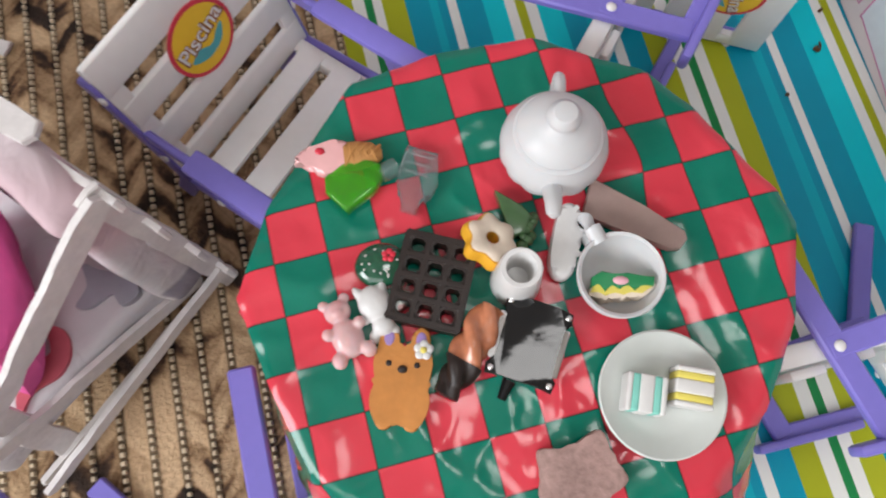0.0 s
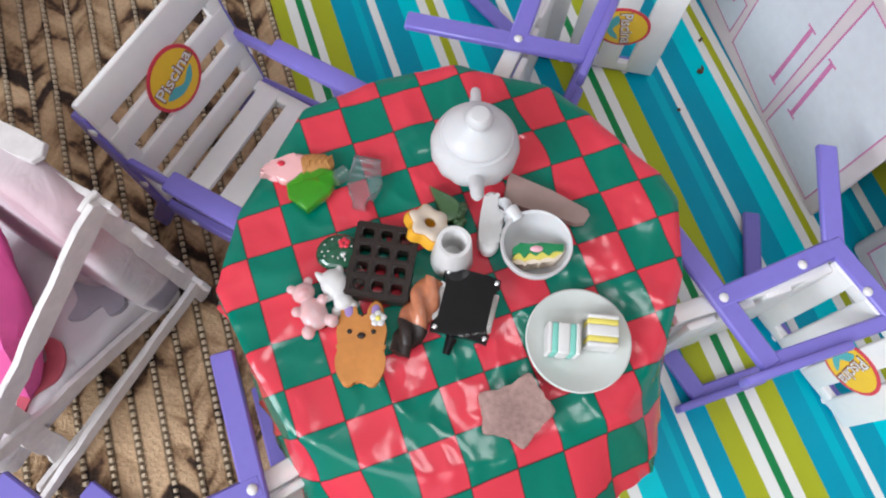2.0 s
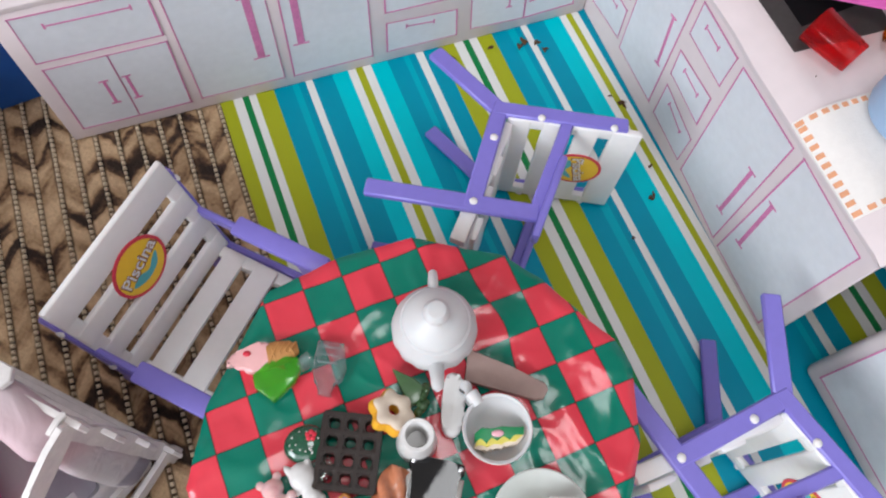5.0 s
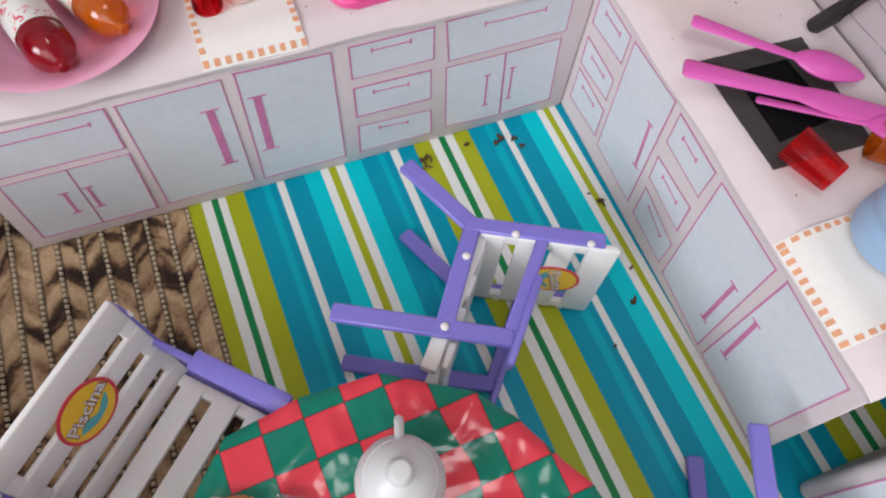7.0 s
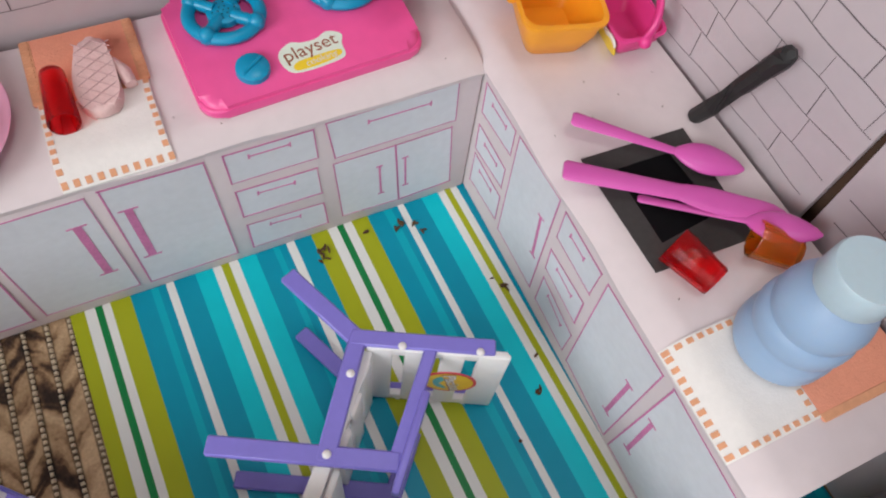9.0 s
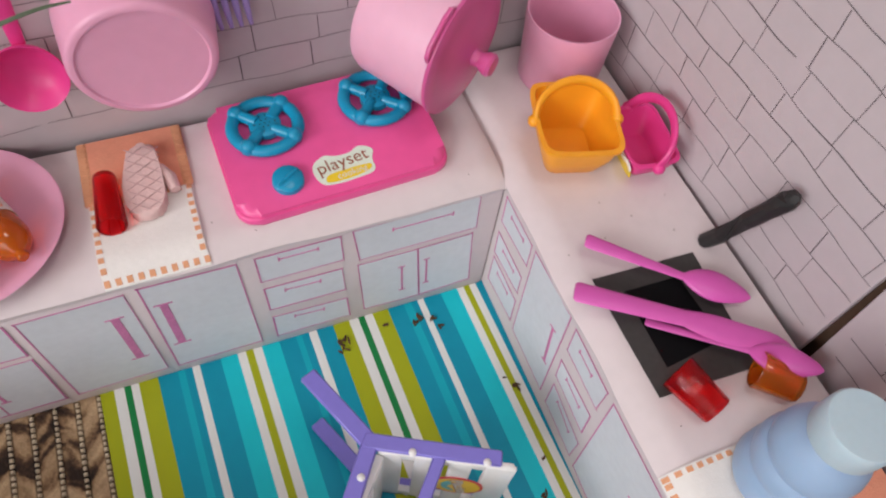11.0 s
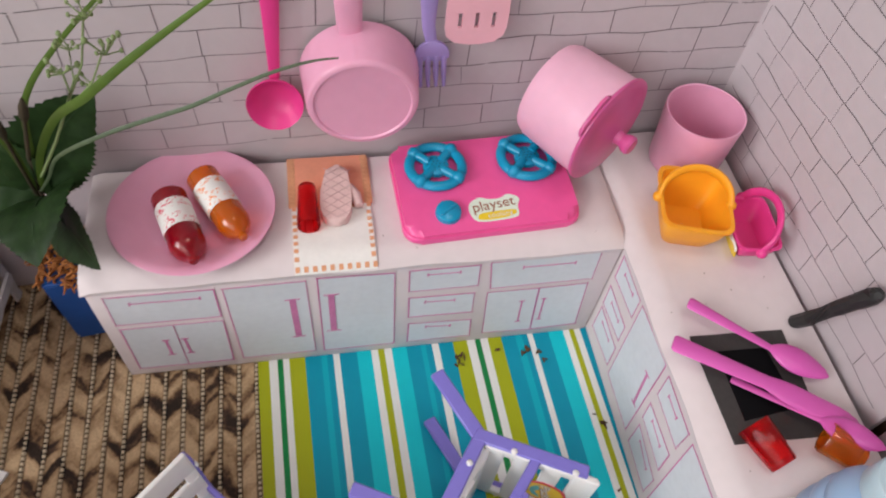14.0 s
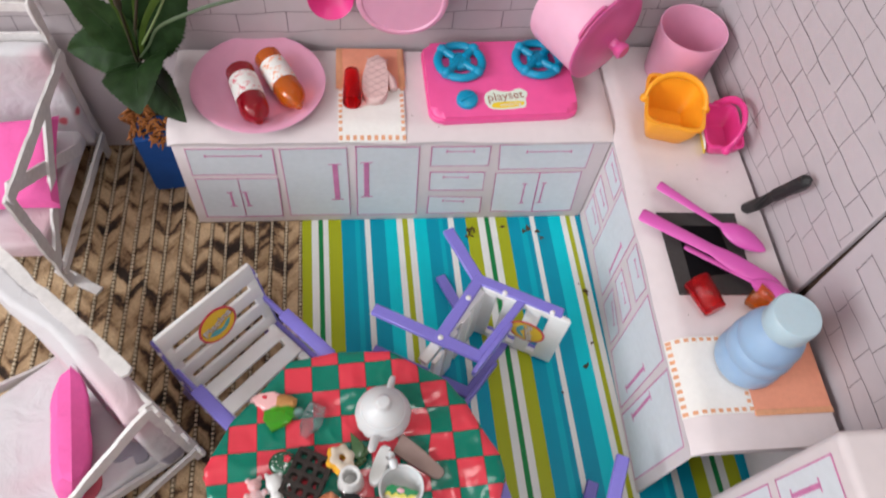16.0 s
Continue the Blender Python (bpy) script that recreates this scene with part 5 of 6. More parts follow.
def worktop_things():
    m = at(-32.7, 5.3, TOP)
    bm = bmesh.new()
    lathe(bm, [(0, 0.03), (3.6, 0.03), (3.8, 0.15), (5.0, 0.62), (5.8, 0.95), (5.88, 1.02), (5.76, 1.06), (4.95, 0.78), (3.7, 0.35), (3.4, 0.25), (0, 0.25)], 72)
    solid("pink_plate", bm, pink_plastic, m, "large shallow pink plastic plate on the worktop", "plate")
    lying_bottle((-34.3, 6.1, 15.25), (-32.2, 0.0, 15.4), 1.25, red_clear, printed_label("red_printed_label", (0.66, 0.05, 0.10)), "small clear red bottle with a white label, lying")
    lying_bottle((-32.05, 7.9, 15.2), (-28.95, 1.75, 15.3), 1.2, orange_clear, printed_label("orange_printed_label", (0.80, 0.22, 0.03)), "small clear orange bottle with a white label, lying")

    def towel(m, w, d0, d1, label):
        tw = thing("felt_towel", m, label, "towel", "felt towels")
        bm = bmesh.new()
        box(bm, (0, 0, 0.04), (w, d0, 0.16), 0.0, 1)
        draped(bm, 1)
        part("white_part", bm, felt_white, tw, m=m)
        bm = bmesh.new()
        box(bm, (-0.15, d0 - 0.05, 0.03), (w + 0.15, d0 + d1, 0.17), 0.05, 1)
        part("peach_part", bm, felt_peach, tw, "peach felt part", m=m)
        bm = bmesh.new()
        spots = []
        k = 0
        step = 0.62
        for i in range(int(w / step) + 1):
            spots += [(0.2 + i * step, 0.25), (0.2 + i * step, d0 - 0.2)]
        for i in range(1, int(d0 / step)):
            spots += [(0.2, 0.25 + i * step), (w - 0.2, 0.25 + i * step)]
        for x, y in spots:
            box(bm, (x - 0.16, y - 0.15, 0.14), (x + 0.16, y + 0.15, 0.2), 0.0, 1)
        draped(bm, 1)
        part("stitched_border", bm, stitch, tw, m=m)
        for x in (0.1, w - 0.1):
            bm = bmesh.new()
            box(bm, (x - 0.3, d0, 0.14), (x + 0.3, d0 + d1 - 0.1, 0.19), 0.03, 1)
            for i in range(int(d1 / 0.45)):
                box(bm, (x - 0.2, d0 + 0.1 + i * 0.45, 0.17), (x + 0.2, d0 + 0.42 + i * 0.45, 0.235), 0.03, 1)
            part("edge_stitches", bm, stitch, tw, m=m)
        return tw

    towel(at(-25.75, -0.12, TOP), 5.9, 5.5, 5.0, "white and peach felt towel with orange stitched border")
    # red tumbler and mitt
    def tumbler(a, b, r0, r1, mt, label):
        a, b = Vector(a), Vector(b)
        L = (b - a).length
        m = Matrix.Translation(a * CM) @ (b - a).to_track_quat("Z", "Y").to_matrix().to_4x4()
        bm = bmesh.new()
        lathe(bm, [(0, 0), (r0 * 0.95, 0), (r0, 0.1), (r1, L - 0.08), (r1 - 0.04, L), (r1 - 0.14, L - 0.05), (r0 - 0.14, 0.25), (0, 0.22)], 32)
        solid("tumbler", bm, mt, m, label, "cup", "small clear tumblers")

    tumbler((-24.5, 6.7, TOP + 0.85), (-24.5, 2.9, TOP + 0.95), 0.68, 0.85, tumbler_red, "small clear red plastic tumbler lying on the towel")
    m = at(-22.2, 5.9, TOP + 0.16, 0, 0, -4)
    mt = thing("oven_mitt", m, "quilted pale pink cloth oven mitt", "mitt")
    bm = bmesh.new()
    slab(bm, ring_outline([(-0.75, 2.6), (0.5, 2.65), (0.75, 1.6), (0.95, 0.2), (0.95, -1.6), (0.4, -2.6), (-0.5, -2.7), (-1.2, -1.9), (-1.35, -0.3), (-1.1, 1.4)], 5), 0, 0.85, 0.32, 4)
    part("hand_part", bm, mitt_cloth, mt, m=m)
    bm = bmesh.new()
    tube(bm, [(0.75, 0.9, 0.45), (1.3, 0.0, 0.45), (1.55, -1.0, 0.42)], [0.36, 0.42, 0.34], 12, 0.8)
    part("thumb", bm, mitt_cloth, mt, m=m)
    for k in range(-3, 4):
        for q in (-1, 1):
            bm = bmesh.new()
            tube(bm, [(-1.1, k * 0.8 + q * 0.8, 0.84), (0, k * 0.8, 0.88), (0.9, k * 0.8 - q * 0.65, 0.84)], 0.03, 6)
            for v in bm.verts:
                if not -2.5 < v.co.y < 2.6:
                    v.co.z = 0.55
                    v.co.y = max(-2.3, min(2.5, v.co.y))
            part("quilting_seam", bm, mitt_seam, mt, m=m)

    # stove
    m = at(-10.9, 5.55, TOP, 0, 0, 3.0)
    sv = thing("toy_stove", m, "bright pink plastic toy stove top with blue burners", "stove")
    bm = bmesh.new()
    w, d = 6.75, 4.75
    out = []
    for cx, cy, a0, r in ((w - 0.7, d - 0.7, 0, 0.7), (-w + 0.7, d - 0.7, 90, 0.7), (-w + 1.1, -d + 1.9, 180, 1.2), (w - 1.3, -d + 1.9, 270, 1.2)):
        out += [(cx + r * math.cos(radians(a0 + k * 15)), cy + r * math.sin(radians(a0 + k * 15))) for k in range(7)]
    slab(bm, out, 0.1, 1.25, 0.62, 6)
    # the control panel slopes down towards the front
    bmesh.ops.bisect_plane(bm, geom=list(bm.verts) + list(bm.edges) + list(bm.faces), plane_co=(0, -0.9, 0), plane_no=(0, 1, 0))
    for v in bm.verts:
        if v.co.y < -0.9 and v.co.z > 0.7:
            v.co.z -= 0.12 * (-0.9 - v.co.y)
    part("body", bm, stove_pink, sv, m=m)
    panel = m @ at(0, -0.9, 1.25, 6.84) @ at(0, 0.9, -1.25)
    bm = bmesh.new()
    slab(bm, [(x * 1.02, y * 1.022) for x, y in out], 0.0, 0.62, 0.2, 4)
    part("base_rim", bm, stove_pink, sv, m=m)
    for bx in (-3.6, 3.75):
        bm = bmesh.new()
        n, R, r = 48, 2.05, 0.40
        rows = []
        for k in range(n):
            a = 2 * math.pi * k / n
            rows.append([bm.verts.new((bx + (R + r * math.cos(q)) * math.cos(a), 1.95 + (R + r * math.cos(q)) * math.sin(a), 1.6 + r * 0.9 * math.sin(q))) for q in (2 * math.pi * i / 10 for i in range(10))])
        for k in range(n):
            p, q = rows[k], rows[(k + 1) % n]
            for i in range(10):
                bm.faces.new((p[i], q[i], q[(i + 1) % 10], p[(i + 1) % 10]))
        for k in range(4):
            a = math.pi / 4 + k * math.pi / 2
            tube(bm, [(bx + 0.6 * math.cos(a), 1.95 + 0.6 * math.sin(a), 1.65), (bx + 2.45 * math.cos(a), 1.95 + 2.45 * math.sin(a), 1.72)], [0.38, 0.36], 12)
            ball(bm, (bx + 2.05 * math.cos(a), 1.95 + 2.05 * math.sin(a), 1.72), 0.52, 14)
        bn = part("burner_ring", bm, burner_blue, sv, "turquoise blue ring burner", m=m)
        bm = bmesh.new()
        lathe(bm, [(0, 1.85), (0.9, 1.85), (1.0, 1.78), (1.0, 1.4), (0, 1.4)], 28, Matrix.Translation((bx, 1.95, 0)))
        hub = part("burner_hub", bm, burner_blue, bn, m=m)
        bm = bmesh.new()
        for q, rr in ((0, 0), *((i * 1.047, 0.32) for i in range(6)), *((i * 0.628, 0.66) for i in range(10))):
            lathe(bm, [(0, 1.87), (0.06, 1.87)], 8, Matrix.Translation((bx + rr * math.cos(q), 1.95 + rr * math.sin(q), 0)))
        part("hub_holes", bm, black_plastic, bn, "dark dots", m=m)
    bm = bmesh.new()
    lathe(bm, [(0, 1.75), (0.8, 1.72), (0.95, 1.6), (0.98, 1.2), (0, 1.2)], 32, Matrix.Translation((-3.5, -2.35, 0)))
    box(bm, (-4.3, -2.45, 1.7), (-2.7, -2.25, 1.86), 0.05, 1, Matrix.Translation((-3.5, -2.35, 0)) @ pose(0, 0, 0, 0, 0, 28) @ Matrix.Translation((3.5, 2.35, 0)))
    part("knob", bm, burner_blue, sv, "turquoise control knob", m=panel)
    bm = bmesh.new()
    slab(bm, ring_outline([(-1.6, -3.2), (-0.9, -3.45), (0.5, -3.45), (1.75, -3.25), (1.9, -2.4), (2.15, -1.7), (1.4, -1.25), (0.6, -1.55), (-0.3, -1.5), (-0.9, -1.3), (-1.7, -1.7), (-1.9, -2.4)], 4), 1.24, 1.28)
    stk = part("sticker", bm, sticker_pale, sv, "pale printed sticker", m=panel)
    bm = bmesh.new()
    slab(bm, ring_outline([(-1.2, -3.25), (0.3, -3.3), (1.5, -3.1), (1.6, -2.7), (0.2, -2.65), (-1.1, -2.75)], 4), 1.285, 1.3)
    part("yellow_band", bm, yellow_plastic, stk, m=panel)
    letters("playset", 1.22, ink_brown, panel @ at(0.05, -2.05, 1.3, 0, 0, 5), stk)
    letters("cooking", 0.62, plain_white, panel @ at(0.4, -2.95, 1.31, 0, 0, 3), stk)

    # pot leaning with its lid downwards
    n = Vector((0.585, -0.81, -0.022)).normalized()
    h = Vector((-0.25, -0.7, 0.66))
    m = basis(h - n * n.dot(h), n, (-2.62, 5.4, 20.25))
    pt = thing("cooking_pot", m, "light pink plastic pot with bright pink lid, tipped on the stove", "pot")
    bm = bmesh.new()
    lathe(bm, [(0, -5.7), (3.2, -5.7), (3.65, -5.5), (3.85, -5.0), (4.05, 0.0), (3.9, 0.0), (3.65, -5.2), (0, -5.4)], 56)
    part("body", bm, pot_pink, pt, m=m)
    bm = bmesh.new()
    lathe(bm, [(4.0, -0.1), (4.22, 0.0), (4.2, 0.2), (3.7, 0.42), (3.5, 0.4), (2.4, 0.75), (1.0, 0.95), (0, 1.0)], 56)
    ld = part("lid", bm, lid_pink, pt, "bright pink lid", m=m)
    bm = bmesh.new()
    lathe(bm, [(0, 2.35), (0.6, 2.3), (0.75, 2.1), (0.68, 1.75), (0.5, 1.4), (0.6, 0.9)], 24)
    part("lid_knob", bm, lid_pink, ld, m=m)
    for s in (-1, 1):
        bm = bmesh.new()
        slab(bm, [(s * x, y) for x, y in ((3.8, -1.7), (4.3, -1.5), (4.55, -0.9), (4.6, 0.9), (4.3, 1.5), (3.8, 1.7))][::s], -0.22, 0.06, 0.08, 2)
        part("handle", bm, lid_pink, pt, m=m)

    m = at(6.55, 7.75, TOP)
    bm = bmesh.new()
    lathe(bm, [(0, 0.02), (2.75, 0.02), (2.85, 0.15), (3.15, 5.4), (3.12, 5.55), (3.0, 5.5), (2.7, 0.4), (0, 0.3)], 56)
    solid("pink_beaker", bm, pink_plastic, m, "plain pink plastic beaker standing in the corner", "beaker")


worktop_things()


# ---- things on the side worktop ----
def basket(m, lx, ly, h, mt, label, flare=1.18, tall=2.6, lean=0.62):
    bk = thing("toy_basket", m, label, "basket", "toy baskets")
    bm = bmesh.new()
    n, rows = 64, []

    def rim(a, s, z):
        c, d = math.cos(a), math.sin(a)
        e = 0.33
        return Vector((lx * s * abs(c) ** e * (1 if c > 0 else -1), ly * s * abs(d) ** e * (1 if d > 0 else -1), z))

    prof = [(0.0, 0.0), (0.72, 0.0), (0.8, 0.12), (flare * 0.9, h * 0.55), (flare * 0.97, h * 0.92), (flare * 1.04, h * 0.94), (flare * 1.04, h), (flare * 0.93, h), (flare * 0.84, h * 0.5), (0.7, 0.25), (0.0, 0.22)]
    for s, z in prof:
        rows.append([bm.verts.new(rim(2 * math.pi * (k + 0.5) / n, max(s, 0.01), z)) for k in range(n)])
    for a, b in zip(rows, rows[1:]):
        for k in range(n):
            bm.faces.new((a[k], a[(k + 1) % n], b[(k + 1) % n], b[k]))
    part("bowl", bm, mt, bk, m=m)
    bm = bmesh.new()
    pts = [(lx * flare * 1.03 * math.cos(t), lean * ly * math.sin(t), h - 0.2 + tall * math.sin(t) * 0.72) for t in [math.pi * k / 14 for k in range(15)]]
    tube(bm, pts, 0.24, 10, 1.5)
    for s in (-1, 1):
        ball(bm, (s * lx * flare * 1.05, 0, h - 0.25), 0.42, 12)
    part("handle", bm, mt, bk, m=m)
    return bk


def side_things():
    basket(at(3.95, 1.0, TOP, 0, 0, -15), 2.2, 2.55, 3.2, orange_plastic, "orange plastic toy basket with a folded handle")
    m = basis((-0.12, -0.99, 0.0), (-0.08, 0.02, 1.0), (8.4, -0.85, TOP + 0.05))
    pb = basket(m, 2.1, 1.35, 2.1, hot_pink, "small hot pink toy basket lying tilted against the wall", 1.2, 3.0, 0.95)
    bm = bmesh.new()
    slab(bm, ring_outline([(-1.6, 0.15), (1.6, 0.15), (1.95, 1.2), (1.5, 1.55), (0.7, 1.25), (0.0, 1.6), (-0.7, 1.25), (-1.5, 1.55), (-1.95, 1.2)], 4), 0.0, 0.12, 0.04, 1, basis((1, 0, 0), (0, -0.966, -0.26), (0, -118, 3)))
    part("yellow_side", bm, yellow_plastic, pb, "yellow printed side with a wavy edge", m=m)
    bm = bmesh.new()
    slab(bm, ring_outline([(-1.9, 1.1), (-0.9, 1.2), (0.9, 1.2), (1.9, 1.1), (2.1, 1.75), (1.4, 1.95), (0.7, 1.7), (0.0, 2.0), (-0.7, 1.7), (-1.4, 1.95), (-2.1, 1.75)], 4), 0.0, 0.13, 0.04, 1, basis((1, 0, 0), (0, -0.966, -0.26), (0, -115, 1)))
    part("white_edge", bm, label_white, pb, "pale scalloped edge", m=m)

    # sink: black card with a square opening
    m = at(0, 0, TOP)
    sk = thing("card_sink", m, "black card sink with a dark square opening", "sink")
    O = [(1.0, -8.6), (7.95, -8.85), (7.5, -16.7), (1.1, -16.45)]
    I = [(2.45, -9.95), (6.15, -10.05), (6.45, -14.6), (2.4, -15.05)]
    bm = bmesh.new()
    for k in range(4):
        a, b, c, d = O[k], O[(k + 1) % 4], I[(k + 1) % 4], I[k]
        lo = [bm.verts.new((*p, 0.01)) for p in (a, b, c, d)]
        hi = [bm.verts.new((*p, 0.07)) for p in (a, b, c, d)]
        bm.faces.new(hi)
        bm.faces.new((lo[0], lo[1], hi[1], hi[0]))
        bm.faces.new((lo[2], lo[3], hi[3], hi[2]))
    part("rim", bm, black_paper, sk, m=m, smooth=False)
    bm = bmesh.new()
    slab(bm, I, 0.005, 0.03)
    part("basin", bm, basin_black, sk, "glossy black basin", m=m, smooth=False)

    def spoon(pts, w0, w1, bowl, mt, label, name="toy_spoon", cat="spoon"):
        m = at(0, 0, TOP)
        sp = thing(name, m, label, cat, "pink toy cutlery")
        bm = bmesh.new()
        a, b, c = [Vector(p) for p in pts]
        tube(bm, [a, a.lerp(b, 0.03), a.lerp(b, 0.5), b], [w0 * 0.75, w0, (w0 + w1) / 2, w1], 14, 0.32)
        part("handle", bm, mt, sp, m=m)
        bm = bmesh.new()
        k = 12
        cs = [b.lerp(c, i / k) for i in range(k + 1)]
        if bowl == "knife":
            rs = [w1 + (0.84 - w1) * math.sin(min(1, i / 4) * math.pi / 2) if i < k - 2 else 0.84 * (1 - ((i - k + 3) / 3.6) ** 2) for i in range(k + 1)]
            tube(bm, cs, rs, 14, 0.22)
        else:
            rs = [w1 + (bowl - w1) * math.sin(math.pi * (i / k) ** 0.85) if i < k else w1 * 0.4 for i in range(k + 1)]
            tube(bm, cs, rs, 16, 0.42)
        part("blade" if bowl == "knife" else "bowl", bm, mt, sp, m=m)

    spoon([(1.3, -6.5, 1.15), (6.0, -10.45, 0.75), (9.2, -12.95, 0.6)], 0.52, 0.27, 1.05, spoon_pink, "magenta plastic toy spoon across the sink")
    spoon([(2.5, -12.2, 0.35), (6.85, -15.95, 1.1), (9.45, -18.55, 2.0)], 0.27, 0.22, 0.98, spoon_pink, "magenta plastic toy spoon lying under the knife")
    spoon([(-0.9, -9.4, 1.1), (4.4, -13.0, 1.05), (9.35, -16.9, 1.0)], 0.68, 0.55, "knife", spoon_pink, "magenta plastic toy knife resting on the spoons", "toy_knife", "knife")

    for a, b, mt, label in (((3.25, -18.35, TOP + 0.9), (2.25, -15.65, TOP + 1.08), tumbler_red, "small clear red ribbed tumbler lying by the sink"), ((8.3, -18.7, TOP + 0.9), (6.6, -17.0, TOP + 1.08), tumbler_orange, "small clear orange tumbler lying under a spoon")):
        a, b = Vector(a), Vector(b)
        L = (b - a).length
        m = Matrix.Translation(a * CM) @ (b - a).to_track_quat("Z", "Y").to_matrix().to_4x4()
        bm = bmesh.new()
        made = lathe(bm, [(0, 0), (0.82, 0), (0.88, 0.1), (1.06, L - 0.08), (1.02, L), (0.92, L - 0.05), (0.74, 0.35), (0, 0.32)], 48)
        for v in made:
            an = math.atan2(v.co.y, v.co.x)
            k = 1 + 0.03 * math.cos(an * 12)
            v.co.x, v.co.y = v.co.x * k, v.co.y * k
        solid("tumbler", bm, mt, m, label, "cup", "small clear tumblers")

    m = at(0, 0, 0)
    fc = thing("card_faucet", m, "dull black rolled-card faucet leaning on the wall", "faucet")
    bm = bmesh.new()
    tube(bm, [(9.15, -8.35, TOP + 0.05), (9.3, -8.95, TOP + 1.6), (9.5, -9.7, 17.8), (9.7, -10.35, 19.9)], [0.5, 0.54, 0.54, 0.53], 9)
    part("pipe", bm, black_plastic, fc, m=m)
    bm = bmesh.new()
    tube(bm, [(9.66, -10.25, 19.5), (9.75, -10.6, 20.6), (9.78, -10.75, 21.1), (9.6, -10.95, 21.3)], [0.58, 0.6, 0.5, 0.25], 7)
    part("outlet", bm, black_plastic, fc, m=m)

    # second towel and the blue bottle
    m = at(-0.75, -26.3, TOP, 0, 0, 0)
    tw = thing("felt_towel", m, "white and peach felt towel under the blue bottle", "towel", "felt towels")
    bm = bmesh.new()
    box(bm, (-0.05, 0.1, 0.04), (5.2, 6.2, 0.16), 0.0, 1)
    draped(bm, 0)
    part("white_part", bm, felt_white, tw, m=m)
    bm = bmesh.new()
    box(bm, (5.1, -0.15, 0.03), (11.2, 6.3, 0.17), 0.05, 1)
    part("peach_part", bm, felt_peach, tw, "peach felt part", m=m)
    bm = bmesh.new()
    for i in range(9):
        for x, y in ((0.15 + i * 0.6, 0.35), (0.15 + i * 0.6, 5.95)):
            box(bm, (x - 0.16, y - 0.14, 0.14), (x + 0.16, y + 0.14, 0.2), 0.0, 1)
        for x in (0.15, 4.9):
            box(bm, (x - 0.15, 0.95 + i * 0.58 - 0.14, 0.14), (x + 0.15, 0.95 + i * 0.58 + 0.14, 0.2), 0.0, 1)
    draped(bm, 0)
    part("stitched_border", bm, stitch, tw, m=m)
    bm = bmesh.new()
    box(bm, (5.1, -0.2, 0.15), (11.2, 0.25, 0.22), 0.03, 1)
    part("edge_stitches", bm, stitch, tw, m=m)


side_things()


def blue_bottle():
    m = BOTTLE
    bt = thing("water_bottle", m, "pale blue plastic water bottle with ribbed sides and a milky cap", "bottle")
    bm = bmesh.new()
    lathe(bm, [(0, 0), (2.0, 0), (2.37, 0.2), (2.45, 0.5), (2.45, 1.4), (2.38, 1.75), (2.26, 1.95), (2.26, 2.15), (2.36, 2.35), (2.42, 2.7), (2.40, 3.2), (2.28, 3.5), (2.16, 3.65), (2.16, 3.85), (2.26, 4.1), (2.27, 4.5), (2.15, 5.0), (1.9, 5.6), (1.6, 6.1), (1.4, 6.35), (1.3, 6.6), (0, 6.6)], 56)
    part("body", bm, bottle_blue, bt, m=m)
    bm = bmesh.new()
    lathe(bm, [(1.3, 6.3), (1.66, 6.35), (1.72, 6.5), (1.70, 7.9), (1.6, 8.06), (1.1, 8.1), (0, 8.06)], 40)
    part("cap", bm, cap_blue, bt, "milky pale blue cap", m=m)


BOTTLE = at(4.7, -22.2, TOP + 0.18)
blue_bottle()


